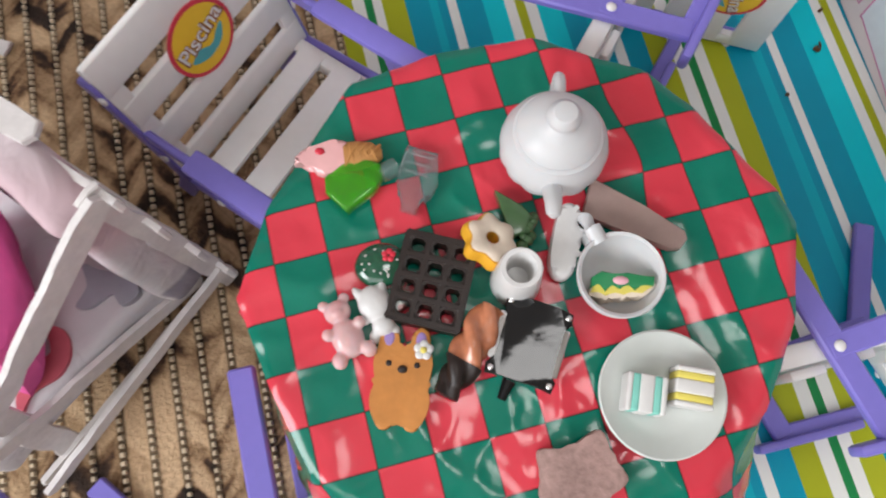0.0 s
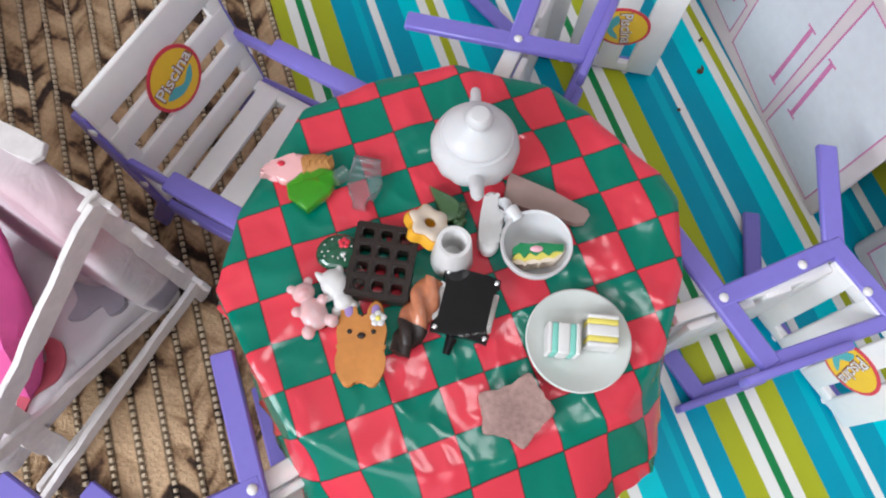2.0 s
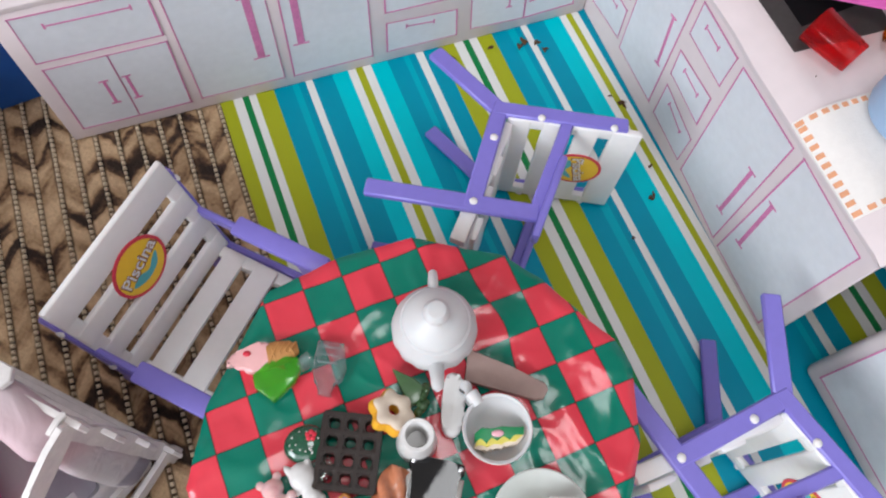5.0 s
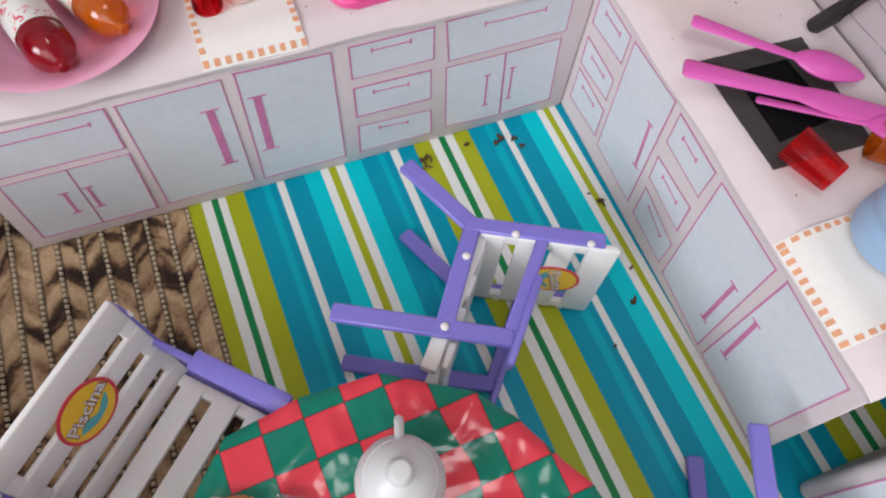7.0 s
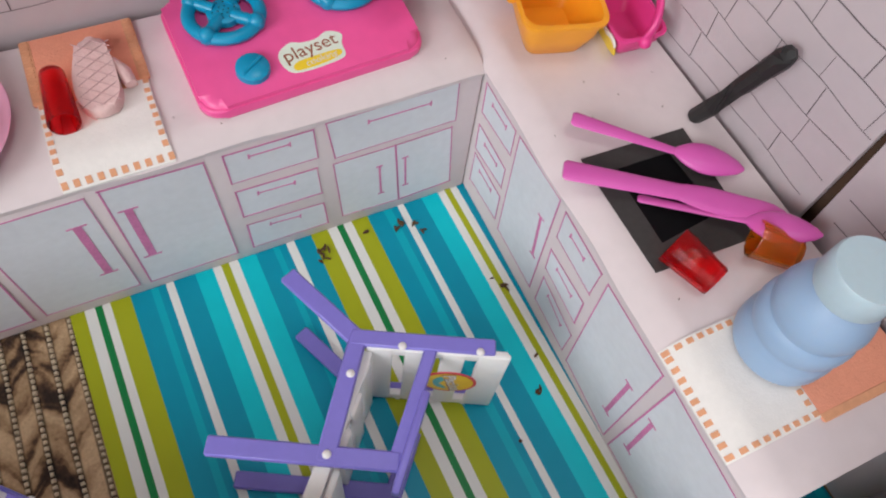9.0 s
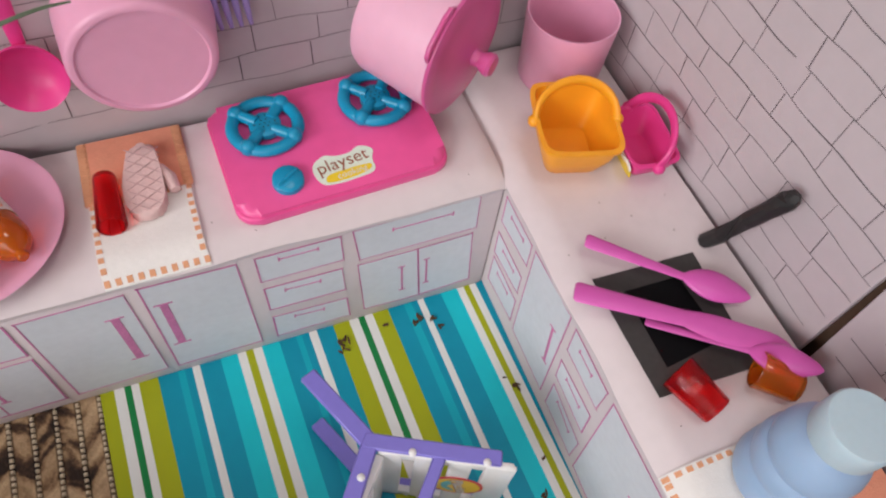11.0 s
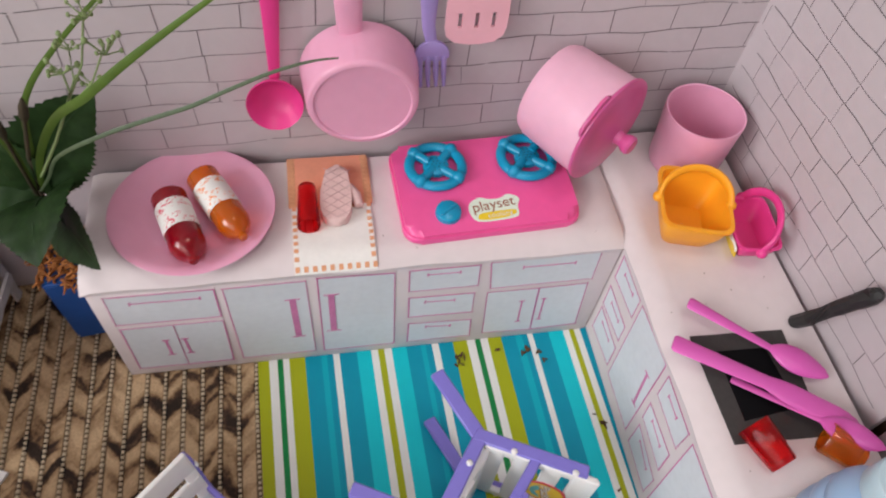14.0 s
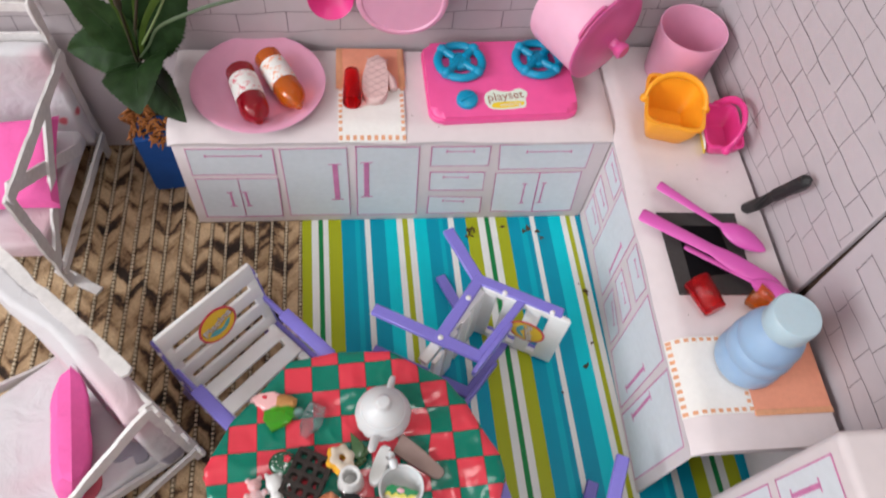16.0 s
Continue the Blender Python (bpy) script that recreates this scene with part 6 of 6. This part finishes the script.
# ---- utensils hanging on the paper wall ----
def hanging():
    m = at(0, 0, 0)
    ld = thing("toy_ladle", m, "hot pink plastic ladle hanging on the paper wall", "ladle", "hanging toy utensils")
    bm = bmesh.new()
    tube(bm, [(-25.95, 9.9, 22.4), (-25.75, 10.1, 26), (-25.5, 10.2, 31), (-25.4, 10.2, 37)], [0.35, 0.5, 0.72, 0.8], 12, 0.35, (0, 1, 0))
    part("handle", bm, hot_pink, ld, m=m)
    bm = bmesh.new()
    lathe(bm, [(0, -1.5), (0.9, -1.35), (1.6, -0.85), (1.98, 0), (1.95, 0.12), (1.85, 0.05), (1.5, -0.7), (0.85, -1.15), (0, -1.3)], 32, Matrix.Translation((-26.1, 8.9, 20.9)) @ pose(0, 0, 0, 78, 0, 0))
    part("bowl", bm, hot_pink, ld, m=m)

    n = Vector((-0.022, -0.999, -0.046))
    q = n.to_track_quat("Z", "Y").to_matrix().to_4x4()
    m = Matrix.Translation(Vector((-20.12, 7.2, 22.05)) * CM) @ q
    pn = thing("toy_saucepan", m, "pink plastic saucepan hanging by its handle, base outwards", "saucepan", "hanging toy utensils")
    bm = bmesh.new()
    lathe(bm, [(0, -0.12), (3.3, -0.12), (3.4, 0.0), (3.62, 0.0), (3.78, -0.1), (3.86, -0.3), (4.2, -3.55), (4.05, -3.55), (3.6, -0.5), (0, -0.45)], 64)
    part("pan", bm, pink_plastic, pn, m=m)
    bm = bmesh.new()
    tube(bm, [(-20.6, 9.9, 25.6), (-20.75, 9.6, 27.0), (-20.8, 9.8, 30), (-20.8, 9.8, 36)], [0.75, 0.85, 0.95, 1.0], 14, 0.4, (0, 1, 0))
    part("handle", bm, pink_plastic, pn, m=at(0, 0, 0))

    m = at(0, 0, 0)
    fk = thing("toy_fork", m, "lilac plastic fork hanging on the paper wall", "fork", "hanging toy utensils")
    bm = bmesh.new()
    tube(bm, [(-15.1, 10.4, 24.6), (-15.4, 10.3, 26), (-15.5, 10.3, 29), (-15.5, 10.3, 36)], [0.4, 0.45, 0.65, 0.75], 12, 0.35, (0, 1, 0))
    part("handle", bm, fork_purple, fk, m=m)
    bm = bmesh.new()
    slab(bm, ring_outline([(-1.05, 0), (1.05, 0), (1.1, 0.9), (0.4, 1.5), (-0.4, 1.5), (-1.1, 0.9)], 4), -0.12, 0.12, 0.05, 2, Matrix.Translation((-15.0, 10.35, 23.2)) @ pose(0, 0, 0, 90, 0, 0))
    part("head", bm, fork_purple, fk, m=m)
    for x in (-0.85, -0.28, 0.28, 0.85):
        bm = bmesh.new()
        tube(bm, [(-15.0 + x, 10.35, 23.5), (-14.95 + x * 1.02, 10.2, 22.0), (-14.85 + x, 10.1, 20.9)], [0.21, 0.2, 0.13], 10)
        part("tine", bm, fork_purple, fk, m=m)
    st = thing("toy_spatula", m, "pale pink slotted plastic spatula hanging on the paper wall", "spatula", "hanging toy utensils")
    bm = bmesh.new()
    cx = -12.15
    xs = [-2.15, -1.3, -1.02, -0.14, 0.14, 1.02, 1.3, 2.15]
    for a, b in ((0, 1), (2, 3), (4, 5), (6, 7)):
        box(bm, (cx + xs[a], 10.1, 25.9), (cx + xs[b], 10.35, 27.1), 0.0)
    slab(bm, [(cx - 2.15, 0), (cx + 2.15, 0), (cx + 2.0, -0.7), (cx + 1.4, -1.2), (cx + 0.4, -1.38), (cx - 0.4, -1.38), (cx - 1.4, -1.2), (cx - 2.0, -0.7)], -0.125, 0.125, 0, 1, Matrix.Translation((0, 10.225, 25.9)) @ pose(0, 0, 0, 90, 0, 0))
    slab(bm, [(cx - 2.15, -0.02), (cx + 2.15, -0.02), (cx + 2.12, 0.9), (cx + 1.9, 1.9), (cx + 1.3, 2.8), (cx + 0.6, 3.35), (cx - 0.6, 3.35), (cx - 1.3, 2.8), (cx - 1.9, 1.9), (cx - 2.12, 0.9)], -0.125, 0.125, 0, 1, Matrix.Translation((0, 10.225, 27.1)) @ pose(0, 0, 0, 90, 0, 0))
    part("blade", bm, pale_pink, st, m=m)
    bm = bmesh.new()
    tube(bm, [(cx, 10.3, 30.2), (cx, 10.2, 33), (cx, 10.2, 37)], [0.5, 0.6, 0.7], 12, 0.4, (0, 1, 0))
    part("handle", bm, pale_pink, st, m=m)


hanging()


# ---- potted plant ----
def leaf(bm, base, mid, tip, width, side, seed, n=40):
    """A broad pointed leaf along a curved midrib, with a saw-toothed edge and sunken side veins."""
    base, mid, tip = Vector(base), Vector(mid), Vector(tip)
    rnd = random.Random(seed)
    side = Vector(side)
    rows = []
    for i in range(n + 1):
        t = i / n
        c = base * (1 - t) ** 2 + mid * 2 * t * (1 - t) + tip * t * t
        d = (base * (t - 1) + mid * (1 - 2 * t) + tip * t).normalized()
        sd = (side - d * side.dot(d)).normalized()
        up = d.cross(sd)
        if up.dot(Vector((-0.2, -0.7, 0.7))) < 0:
            up = -up
        w = width * math.sin(math.pi * (0.07 + 0.93 * t) ** 0.85) ** 0.75 if t < 1 else 0.02
        saw = 1 + (0.07 if i % 2 else -0.03) * (1 if t < 0.97 else 0)
        row = []
        for k in (-1, -0.75, -0.5, -0.25, 0, 0.25, 0.5, 0.75, 1):
            lift = 0.22 * abs(k) * w - 0.10 * w * k * k * k * k + 0.05 * w * math.sin(t * 26 - abs(k) * 4) * abs(k) * (1 - 0.5 * abs(k))
            ripple = 0.06 * w * noise.noise((t * 5, k * 1.5, seed * 3.3))
            edge = saw * rnd.uniform(0.97, 1.02) if abs(k) == 1 else 1
            row.append(bm.verts.new(c + sd * w * k * edge + up * (lift + ripple) - d * (0.12 * w * abs(k) ** 2)))
        rows.append(row)
    for a, b in zip(rows, rows[1:]):
        for k in range(8):
            bm.faces.new((a[k], a[k + 1], b[k + 1], b[k]))


def ribbon(bm, pts, width, up):
    """A long grass blade: a flat folded strip through the points."""
    pts = [Vector(p) for p in pts]
    fine = []
    for i in range(len(pts) - 1):
        p = [pts[max(0, i - 1)], pts[i], pts[i + 1], pts[min(len(pts) - 1, i + 2)]]
        for k in range(6):
            t = k / 6
            fine.append(0.5 * (2 * p[1] + (p[2] - p[0]) * t + (2 * p[0] - 5 * p[1] + 4 * p[2] - p[3]) * t * t + (3 * p[1] - p[0] - 3 * p[2] + p[3]) * t**3))
    fine.append(pts[-1])
    n = len(fine)
    tube(bm, fine, [max(0.05, width * math.sin(math.pi * (0.15 + 0.8 * i / n)) ** 0.7) for i in range(n)], 8, 0.16, up)


def plant():
    px, py = -42.85, 6.55
    pl = thing("potted_plant", at(px, py, 0), "artificial plant with dark toothed leaves in a blue pot", "plant")
    W0 = at(0, 0, 0)
    bm = bmesh.new()
    slab(bm, [(-2.3, -2.3), (2.3, -2.3), (2.3, 2.3), (-2.3, 2.3)], 0.02, 8.3, 0, 1)
    for v in bm.verts:
        k = 0.98 + 0.06 * v.co.z / 8.3
        v.co.x, v.co.y = v.co.x * k, v.co.y * k
    bmesh.ops.bevel(bm, geom=list(bm.edges), offset=0.22, segments=3, affect="EDGES")
    part("pot", bm, pot_blue, pl, "blue paper-covered pot", m=at(px, py, 0, 0, 0, 7))
    bm = bmesh.new()
    rnd = random.Random(3)
    for k in range(230):
        a, r = rnd.uniform(0, 6.28), 3.0 * math.sqrt(rnd.random())
        p = Vector((px + r * math.cos(a), py + r * math.sin(a), 8.2 + rnd.uniform(-0.5, 1.7) * (1 - r / 4.2)))
        d = Vector((rnd.uniform(-1, 1), rnd.uniform(-1, 1), rnd.uniform(-1.0, 0.5))).normalized() * rnd.uniform(0.6, 1.5)
        tube(bm, [p, p + d * 0.5 + Vector((0, 0, 0.25)), p + d], [0.1, 0.16, 0.05], 5)
    part("shredded_mulch", bm, mulch, pl, "orange-brown shredded mulch", m=W0)
    J = (-42.4, 6.1, 16.6)
    leaves = (
        (J, (-44.3, 6.8, 21.3), (-47.0, 7.2, 22.6), 2.0, (0.75, 0.0, 0.66)),
        (J, (-45.0, 6.2, 18.4), (-48.2, 6.6, 17.0), 2.1, (-0.1, 0.55, 0.8)),
        ((-42.2, 5.6, 16.6), (-41.8, 2.8, 19.3), (-41.3, -0.7, 17.2), 2.9, (0.9, 0.0, 0.36)),
        ((-41.9, 5.4, 15.2), (-40.1, 2.6, 17.0), (-38.0, -0.3, 15.8), 2.1, (0.48, 0.2, 0.85)),
        (J, (-40.6, 7.0, 21.5), (-37.0, 7.6, 23.6), 2.7, (0.77, -0.1, -0.62)),
    )
    for k, (base, mid, tip, w, side) in enumerate(leaves):
        bm = bmesh.new()
        leaf(bm, base, mid, tip, w, side, k)
        ob = part("leaf", bm, leaf_green, pl, m=W0)
        bm = bmesh.new()
        b0, m0, t0 = Vector(base), Vector(mid), Vector(tip)
        mids = [b0 * (1 - t) ** 2 + m0 * 2 * t * (1 - t) + t0 * t * t for t in (0, 0.15, 0.3, 0.45, 0.6, 0.75, 0.9)]
        tube(bm, mids, [0.11, 0.09, 0.07, 0.06, 0.05, 0.04, 0.02], 6)
        part("midrib", bm, rib_green, ob, m=W0)
    for pts, r in (([(px, py, 9.0), (-42.7, 6.3, 13), (-42.3, 6.0, 17.0), (-41.6, 5.4, 20.5), (-40.1, 4.4, 25.0)], 0.15), ([(px + 0.3, py, 9.0), (-42.5, 6.4, 13), (-42.6, 5.9, 17.0), (-42.2, 5.2, 21.3), (-42.0, 4.9, 23.2)], 0.13)):
        bm = bmesh.new()
        tube(bm, pts, [r * 1.4, r * 1.2, r, r * 0.9, r * 0.8], 8)
        st = part("stem", bm, stem_brown, pl, m=W0)
        bm = bmesh.new()
        e = Vector(pts[-1])
        d = (e - Vector(pts[-2])).normalized()
        tube(bm, [e - d * 0.4, e + d * 0.3, e + d * 1.2, e + d * 2.0], [0.14, 0.3, 0.26, 0.06], 10)
        part("bud", bm, stem_brown, st, m=W0)
    for pts, w in (
        ([(-42.2, 6.0, 16.8), (-41.0, 5.6, 20.5), (-38.8, 5.0, 24.2), (-36.2, 4.0, 26.7), (-33.5, 3.9, 29.0), (-30.7, 3.8, 31.2), (-26.5, 3.6, 34.4)], 0.28),
        ([(-42.5, 6.0, 16.8), (-42.2, 5.2, 21.8), (-42.6, 5.0, 25.0), (-43.3, 5.0, 27.5), (-44.6, 5.0, 31.5)], 0.26),
        ([(-42.2, 6.6, 17.0), (-41.6, 6.5, 21.0), (-40.3, 6.0, 25.0), (-37.6, 6.0, 28.5), (-32.5, 6.0, 33.5)], 0.2),
    ):
        bm = bmesh.new()
        ribbon(bm, pts, w, (0.35, -0.75, 0.55))
        part("grass_blade", bm, blade_green, pl, "yellow-green grass blade", m=W0)
    bm = bmesh.new()
    ribbon(bm, [(-42.2, 5.8, 17.0), (-40.8, 5.0, 19.2), (-39.2, 4.2, 21.9), (-35.8, 3.5, 24.2), (-33.1, 3.5, 25.2), (-30.5, 3.5, 26.1), (-28.2, 3.5, 27.2), (-25.5, 3.5, 28.4), (-23.3, 3.5, 29.05), (-21.8, 3.5, 29.2)], 0.14, (0.2, -0.7, 0.6))
    part("grass_blade", bm, blade_dull, pl, "long thin grey-green blade", m=W0)
    bm = bmesh.new()
    rnd = random.Random(11)
    root, fork = Vector((-41.6, 5.8, 18.5)), Vector((-38.3, 5.4, 24.2))
    tube(bm, [root, (-39.6, 5.5, 21.8), fork], [0.12, 0.1, 0.09], 7)
    for head, count in (((-34.9, 5.0, 31.6), 7), ((-34.6, 5.0, 29.2), 9), ((-37.2, 5.0, 28.0), 6), ((-36.3, 5.0, 29.6), 6), ((-36.0, 5.2, 26.8), 5)):
        end = Vector(head)
        bend = fork.lerp(end, 0.55) + Vector((0.35, 0, -0.2))
        tube(bm, [fork, bend, end], [0.08, 0.07, 0.06], 6)
        for q in range(count):
            e = end + Vector((rnd.uniform(-0.9, 0.9), rnd.uniform(-0.5, 0.5), rnd.uniform(-0.4, 0.8)))
            tube(bm, [end - Vector((0, 0, 0.4)), e], 0.045, 5)
            ball(bm, e, rnd.uniform(0.12, 0.21), 8, (0.9, 0.9, 1.25))
    part("bud_spray", bm, bud_green, pl, "spray of pale green buds", m=W0)


plant()


# ---- sofas made of white sticks ----
def stick(bm, a, b, width, n, seed, thick=0.28):
    """A flat painted stick with a chipped outline; its broad face looks along n."""
    a, b = Vector(a), Vector(b)
    x = (b - a).normalized()
    y = Vector(n).cross(x).normalized()
    z = x.cross(y)
    rnd = random.Random(seed)
    L, w = (b - a).length, width / 2
    top, low = [], []
    k = max(4, int(L / 0.9))
    for i in range(k + 1):
        t = i / k * L
        nick = lambda: (rnd.uniform(0.1, 0.28) if rnd.random() < 0.12 else rnd.uniform(-0.03, 0.04))  # noqa: E731
        top.append((t + rnd.uniform(-0.15, 0.15) * (0 < i < k), w - nick()))
        low.append((t + rnd.uniform(-0.15, 0.15) * (0 < i < k), -w + nick()))
    ends = [(L + rnd.uniform(0.0, 0.3), rnd.uniform(-0.25, 0.25) * w)]
    starts = [(-rnd.uniform(0.0, 0.3), rnd.uniform(-0.25, 0.25) * w)]
    m = Matrix((x, y, z)).transposed().to_4x4()
    m.translation = a
    slab(bm, low + ends + top[::-1] + starts, -thick / 2, thick / 2, 0.05, 1, m)


def cushion(m, lx, ly, lz, label):
    bm = bmesh.new()
    n = 20
    grid = {}
    for f in (-1, 1):
        for i in range(n + 1):
            for j in range(n + 1):
                u, v = 2 * i / n - 1, 2 * j / n - 1
                t = (1 - u**4) * (1 - v**4)
                x, y = u * lx * (1 - 0.07 * (1 - v * v)), v * ly * (1 - 0.07 * (1 - u * u))
                if f > 0 and (abs(u) == 1 or abs(v) == 1):
                    grid[f, i, j] = grid[-1, i, j]
                    continue
                fold = 0.16 * noise.noise((x * 0.5, y * 0.5, f * 3)) + 0.1 * noise.noise((x * 1.3, y * 1.3, f * 5))
                grid[f, i, j] = bm.verts.new((x, y, f * lz * t**0.4 + fold * t))
        for i in range(n):
            for j in range(n):
                q = [grid[f, i, j], grid[f, i + 1, j], grid[f, i + 1, j + 1], grid[f, i, j + 1]]
                bm.faces.new(q if f > 0 else q[::-1])
    return solid("cushion", bm, cushion_pink, m, label, "cushion", "pink cushions")


def sofa(K, b, d, length, depth, h, seat, pad_top, stub, label, sticks, seed, prints=(), thick=1.7, bow=0.0, seat_length=0.0):
    """K: the foot of the near back post; b runs along the back, d towards the front."""
    sf = thing("stick_sofa", at(0, 0, 0), label, "sofa", "stick sofas")
    B, D = Vector((*b, 0)).normalized(), Vector((*d, 0)).normalized()
    Kv = Vector((*K, 0))
    n = Vector((-D.y, D.x, 0))
    seat_length = seat_length or length
    for end in (0, seat_length):
        for k, ((s0, z0), (s1, z1), off, w) in enumerate(sticks):
            if end and bow and max(z0, z1) > 9:
                # the far end has lost its upper sticks
                continue
            bm = bmesh.new()
            o = Kv + B * end + n * off
            stick(bm, o + D * s0 + Vector((0, 0, z0)), o + D * s1 + Vector((0, 0, z1)), w, n, seed + k + end)
            part("stick", bm, stick_white, sf, m=at(0, 0, 0))
    lean = sticks[0][1][0] - sticks[0][0][0]
    for k, (z, w) in enumerate(((2.6, 1.3), (6.5, 1.5), (h - 4.2, 1.5), (h - 0.55, 0.9))):
        bm = bmesh.new()
        o = Kv + D * (lean * z / h - 0.25) + Vector((0, 0, z))
        stick(bm, o - B * stub, o + B * (length + stub), w, D, seed + 20 + k)
        part("back_stick", bm, stick_white, sf, m=at(0, 0, 0))
    if bow:
        # a second strip nailed on outside the top rail, pushed out by the pad
        bm = bmesh.new()
        o = Kv + Vector((0, 0, h))
        stick(bm, o + B * 2.6 + Vector((0, 0, 0.5 * bow)) + D * 0.15, o + B * (length + stub) + D * 0.75, 1.0, Vector((0, 0, 1)), seed + 31, 0.35)
        part("back_stick", bm, stick_white, sf, m=at(0, 0, 0))
    m = Matrix((B, D, Vector((0, 0, 1)))).transposed().to_4x4()
    m.translation = Kv
    for name, lo, hi, tilt, label in (
        ("seat_pad", (0.5, 0.6, seat - 2.2), (seat_length - 0.5, depth, seat), 0, "white and pink cloth seat"),
        ("back_pad", (-0.1, 0.15, seat - 2.5), (length - 0.4, thick, pad_top), lean, "white cloth back pad"),
    ):
        bm = bmesh.new()
        box(bm, lo, hi, 0.55, 5)
        bmesh.ops.subdivide_edges(bm, edges=[e for e in bm.edges if e.calc_length() > 2.5], cuts=9, use_grid_fill=True)
        for v in bm.verts:
            p = v.co
            if name == "back_pad":
                p.y += (thick - 1.7) * (p.y / thick) * (1 - ((p.z - seat) / (pad_top - seat)) ** 2) * 1.1
                swell = math.exp(-((p.x - 6.5) / 6.0) ** 2) * max(0.0, p.z - seat) / (pad_top - seat)
                p.y -= bow * 1.1 * swell
                p.z += bow * 0.9 * swell
            v.co = p + Vector((0.12 * noise.noise(p * 0.4), 0.25 * noise.noise(p * 0.28 + Vector((3, 0, 0))) + tilt * p.z / h, 0.22 * noise.noise(p * 0.28)))
        bmesh.ops.transform(bm, matrix=m, verts=bm.verts)
        pad = part(name, bm, sofa_cloth, sf, label, m=at(0, 0, 0))
        if name == "seat_pad":
            for kind, mt, shape in prints:
                bm = bmesh.new()
                slab(bm, ring_outline(shape, 4), seat - 0.3, seat + 0.2, 0.03, 1, m)
                part(kind, bm, mt, pad, m=at(0, 0, 0))
    return sf


sofa((-37.9, -23.5), (-0.71, 0.704), (-0.75, -0.66), 19.5, 12.5, 14.8, 5.6, 14.5, 0.8, "white painted stick sofa with pale cloth pads", [((0, 0.1), (0.8, 14.9), 0, 1.0), ((0.7, 14.7), (12.8, 8.2), 0.3, 1.25), ((0, 2.6), (13.0, 1.0), 0.3, 1.0), ((0.9, 2.6), (12.9, 7.2), -0.3, 1.1), ((0.2, 1.0), (12.8, 0.6), -0.32, 0.8), ((11.0, 0.1), (9.6, 9.6), -0.55, 1.3)], 5, (("grey_print", print_grey, [(0.7, 2.9), (0.9, 3.8), (1.6, 3.6), (1.9, 4.6), (2.5, 4.9), (2.7, 3.9), (3.6, 3.3), (2.6, 3.0), (1.7, 2.5)]), ("red_print", print_red, [(1.2, 6.6), (0.9, 7.6), (1.3, 8.8), (1.0, 9.8), (1.8, 9.2), (2.2, 7.9), (1.9, 7.0), (2.9, 6.3), (2.1, 6.0)])), 2.0, 1.0, 13.4)
sofa((-50.3, 8.9), (-1.0, -0.035), (-0.058, -0.998), 22, 14.8, 20.4, 6.2, 16.6, 0.0, "white painted stick sofa with a high back beside the plant", [((0, 0.1), (0.5, 20.6), 0, 1.15), ((0.0, 14.3), (15.8, 14.5), 0.3, 1.3), ((-0.1, 3.0), (15.7, 2.9), 0.3, 1.1), ((0.9, 13.6), (0.8, 3.2), -0.35, 1.0), ((0.6, 1.9), (15.3, 1.9), -0.35, 0.9), ((4.4, 13.6), (15.0, 3.4), -0.3, 1.2), ((15.6, 14.6), (15.4, 0.2), 0, 1.15), ((3.0, 4.8), (14.3, 13.7), -0.62, 1.2)], 40)
bm = bmesh.new()
stick(bm, (-53.0, -5.0, 0.1), (-48.6, -7.5, 0.1), 1.0, (0, 0, 1), 77)
solid("loose_stick", bm, stick_white, at(0, 0, 0), "loose white painted stick lying on the carpet", "stick")
cushion(basis((0.19, -0.98, 0), (0.93, 0.18, -0.32), (-45.2, -24.2, 9.0)), 4.2, 3.5, 1.3, "bright pink cushion standing on its edge on the sofa")
cushion(basis((1, 0.08, 0), (0, -0.32, 0.95), (-55.3, 1.0, 8.6)), 4.5, 4.4, 1.5, "bright pink square cushion leaning on the sofa back")


# ---- crumbs and dry bits on the mat ----
def crumbs():
    rnd = random.Random(21)
    bm = bmesh.new()
    spots = [(-12.9, -1.6), (-12.6, -2.1), (-13.4, -2.4), (-9.3, -1.0), (-6.9, -1.6), (-6.5, -1.5), (-5.5, -1.9), (-5.2, -2.5), (-2.2, -8.0), (-1.6, -9.2), (-2.2, -14.7), (-12.8, -1.9), (-12.5, -1.5), (-5.8, -19.5), (-3.0, -17.0)]
    for x, y in spots:
        for k in range(rnd.choice((1, 2, 3))):
            a = rnd.uniform(0, 3.14)
            l = rnd.uniform(0.12, 0.34)
            c = Vector((x + rnd.uniform(-0.25, 0.25), y + rnd.uniform(-0.25, 0.25), 0.1))
            d = Vector((math.cos(a), math.sin(a), 0)) * l
            tube(bm, [c - d, c + Vector((0, 0, 0.06)), c + d], [0.04, rnd.uniform(0.08, 0.15), 0.04], 6)
    for x, y in ((4.1, -3.6), (3.2, -6.2), (5.6, -5.2), (0.4, -6.6), (7.7, -7.0), (2.2, 0.6), (1.4, -18.2), (8.6, -4.4), (-16.9, 0.9), (-19.2, 2.2), (-3.1, 1.0)):
        a = rnd.uniform(0, 3.14)
        c, d = Vector((x, y, TOP + 0.02)), Vector((math.cos(a), math.sin(a), 0)) * rnd.uniform(0.03, 0.07)
        tube(bm, [c - d, c + Vector((0, 0, 0.03)), c + d], [0.015, rnd.uniform(0.02, 0.035), 0.015], 5)
    tagged(finish("crumbs", bm, crumb_brown), "small dry brown crumbs scattered on mat and worktops", "crumbs", kind="stuff")


crumbs()
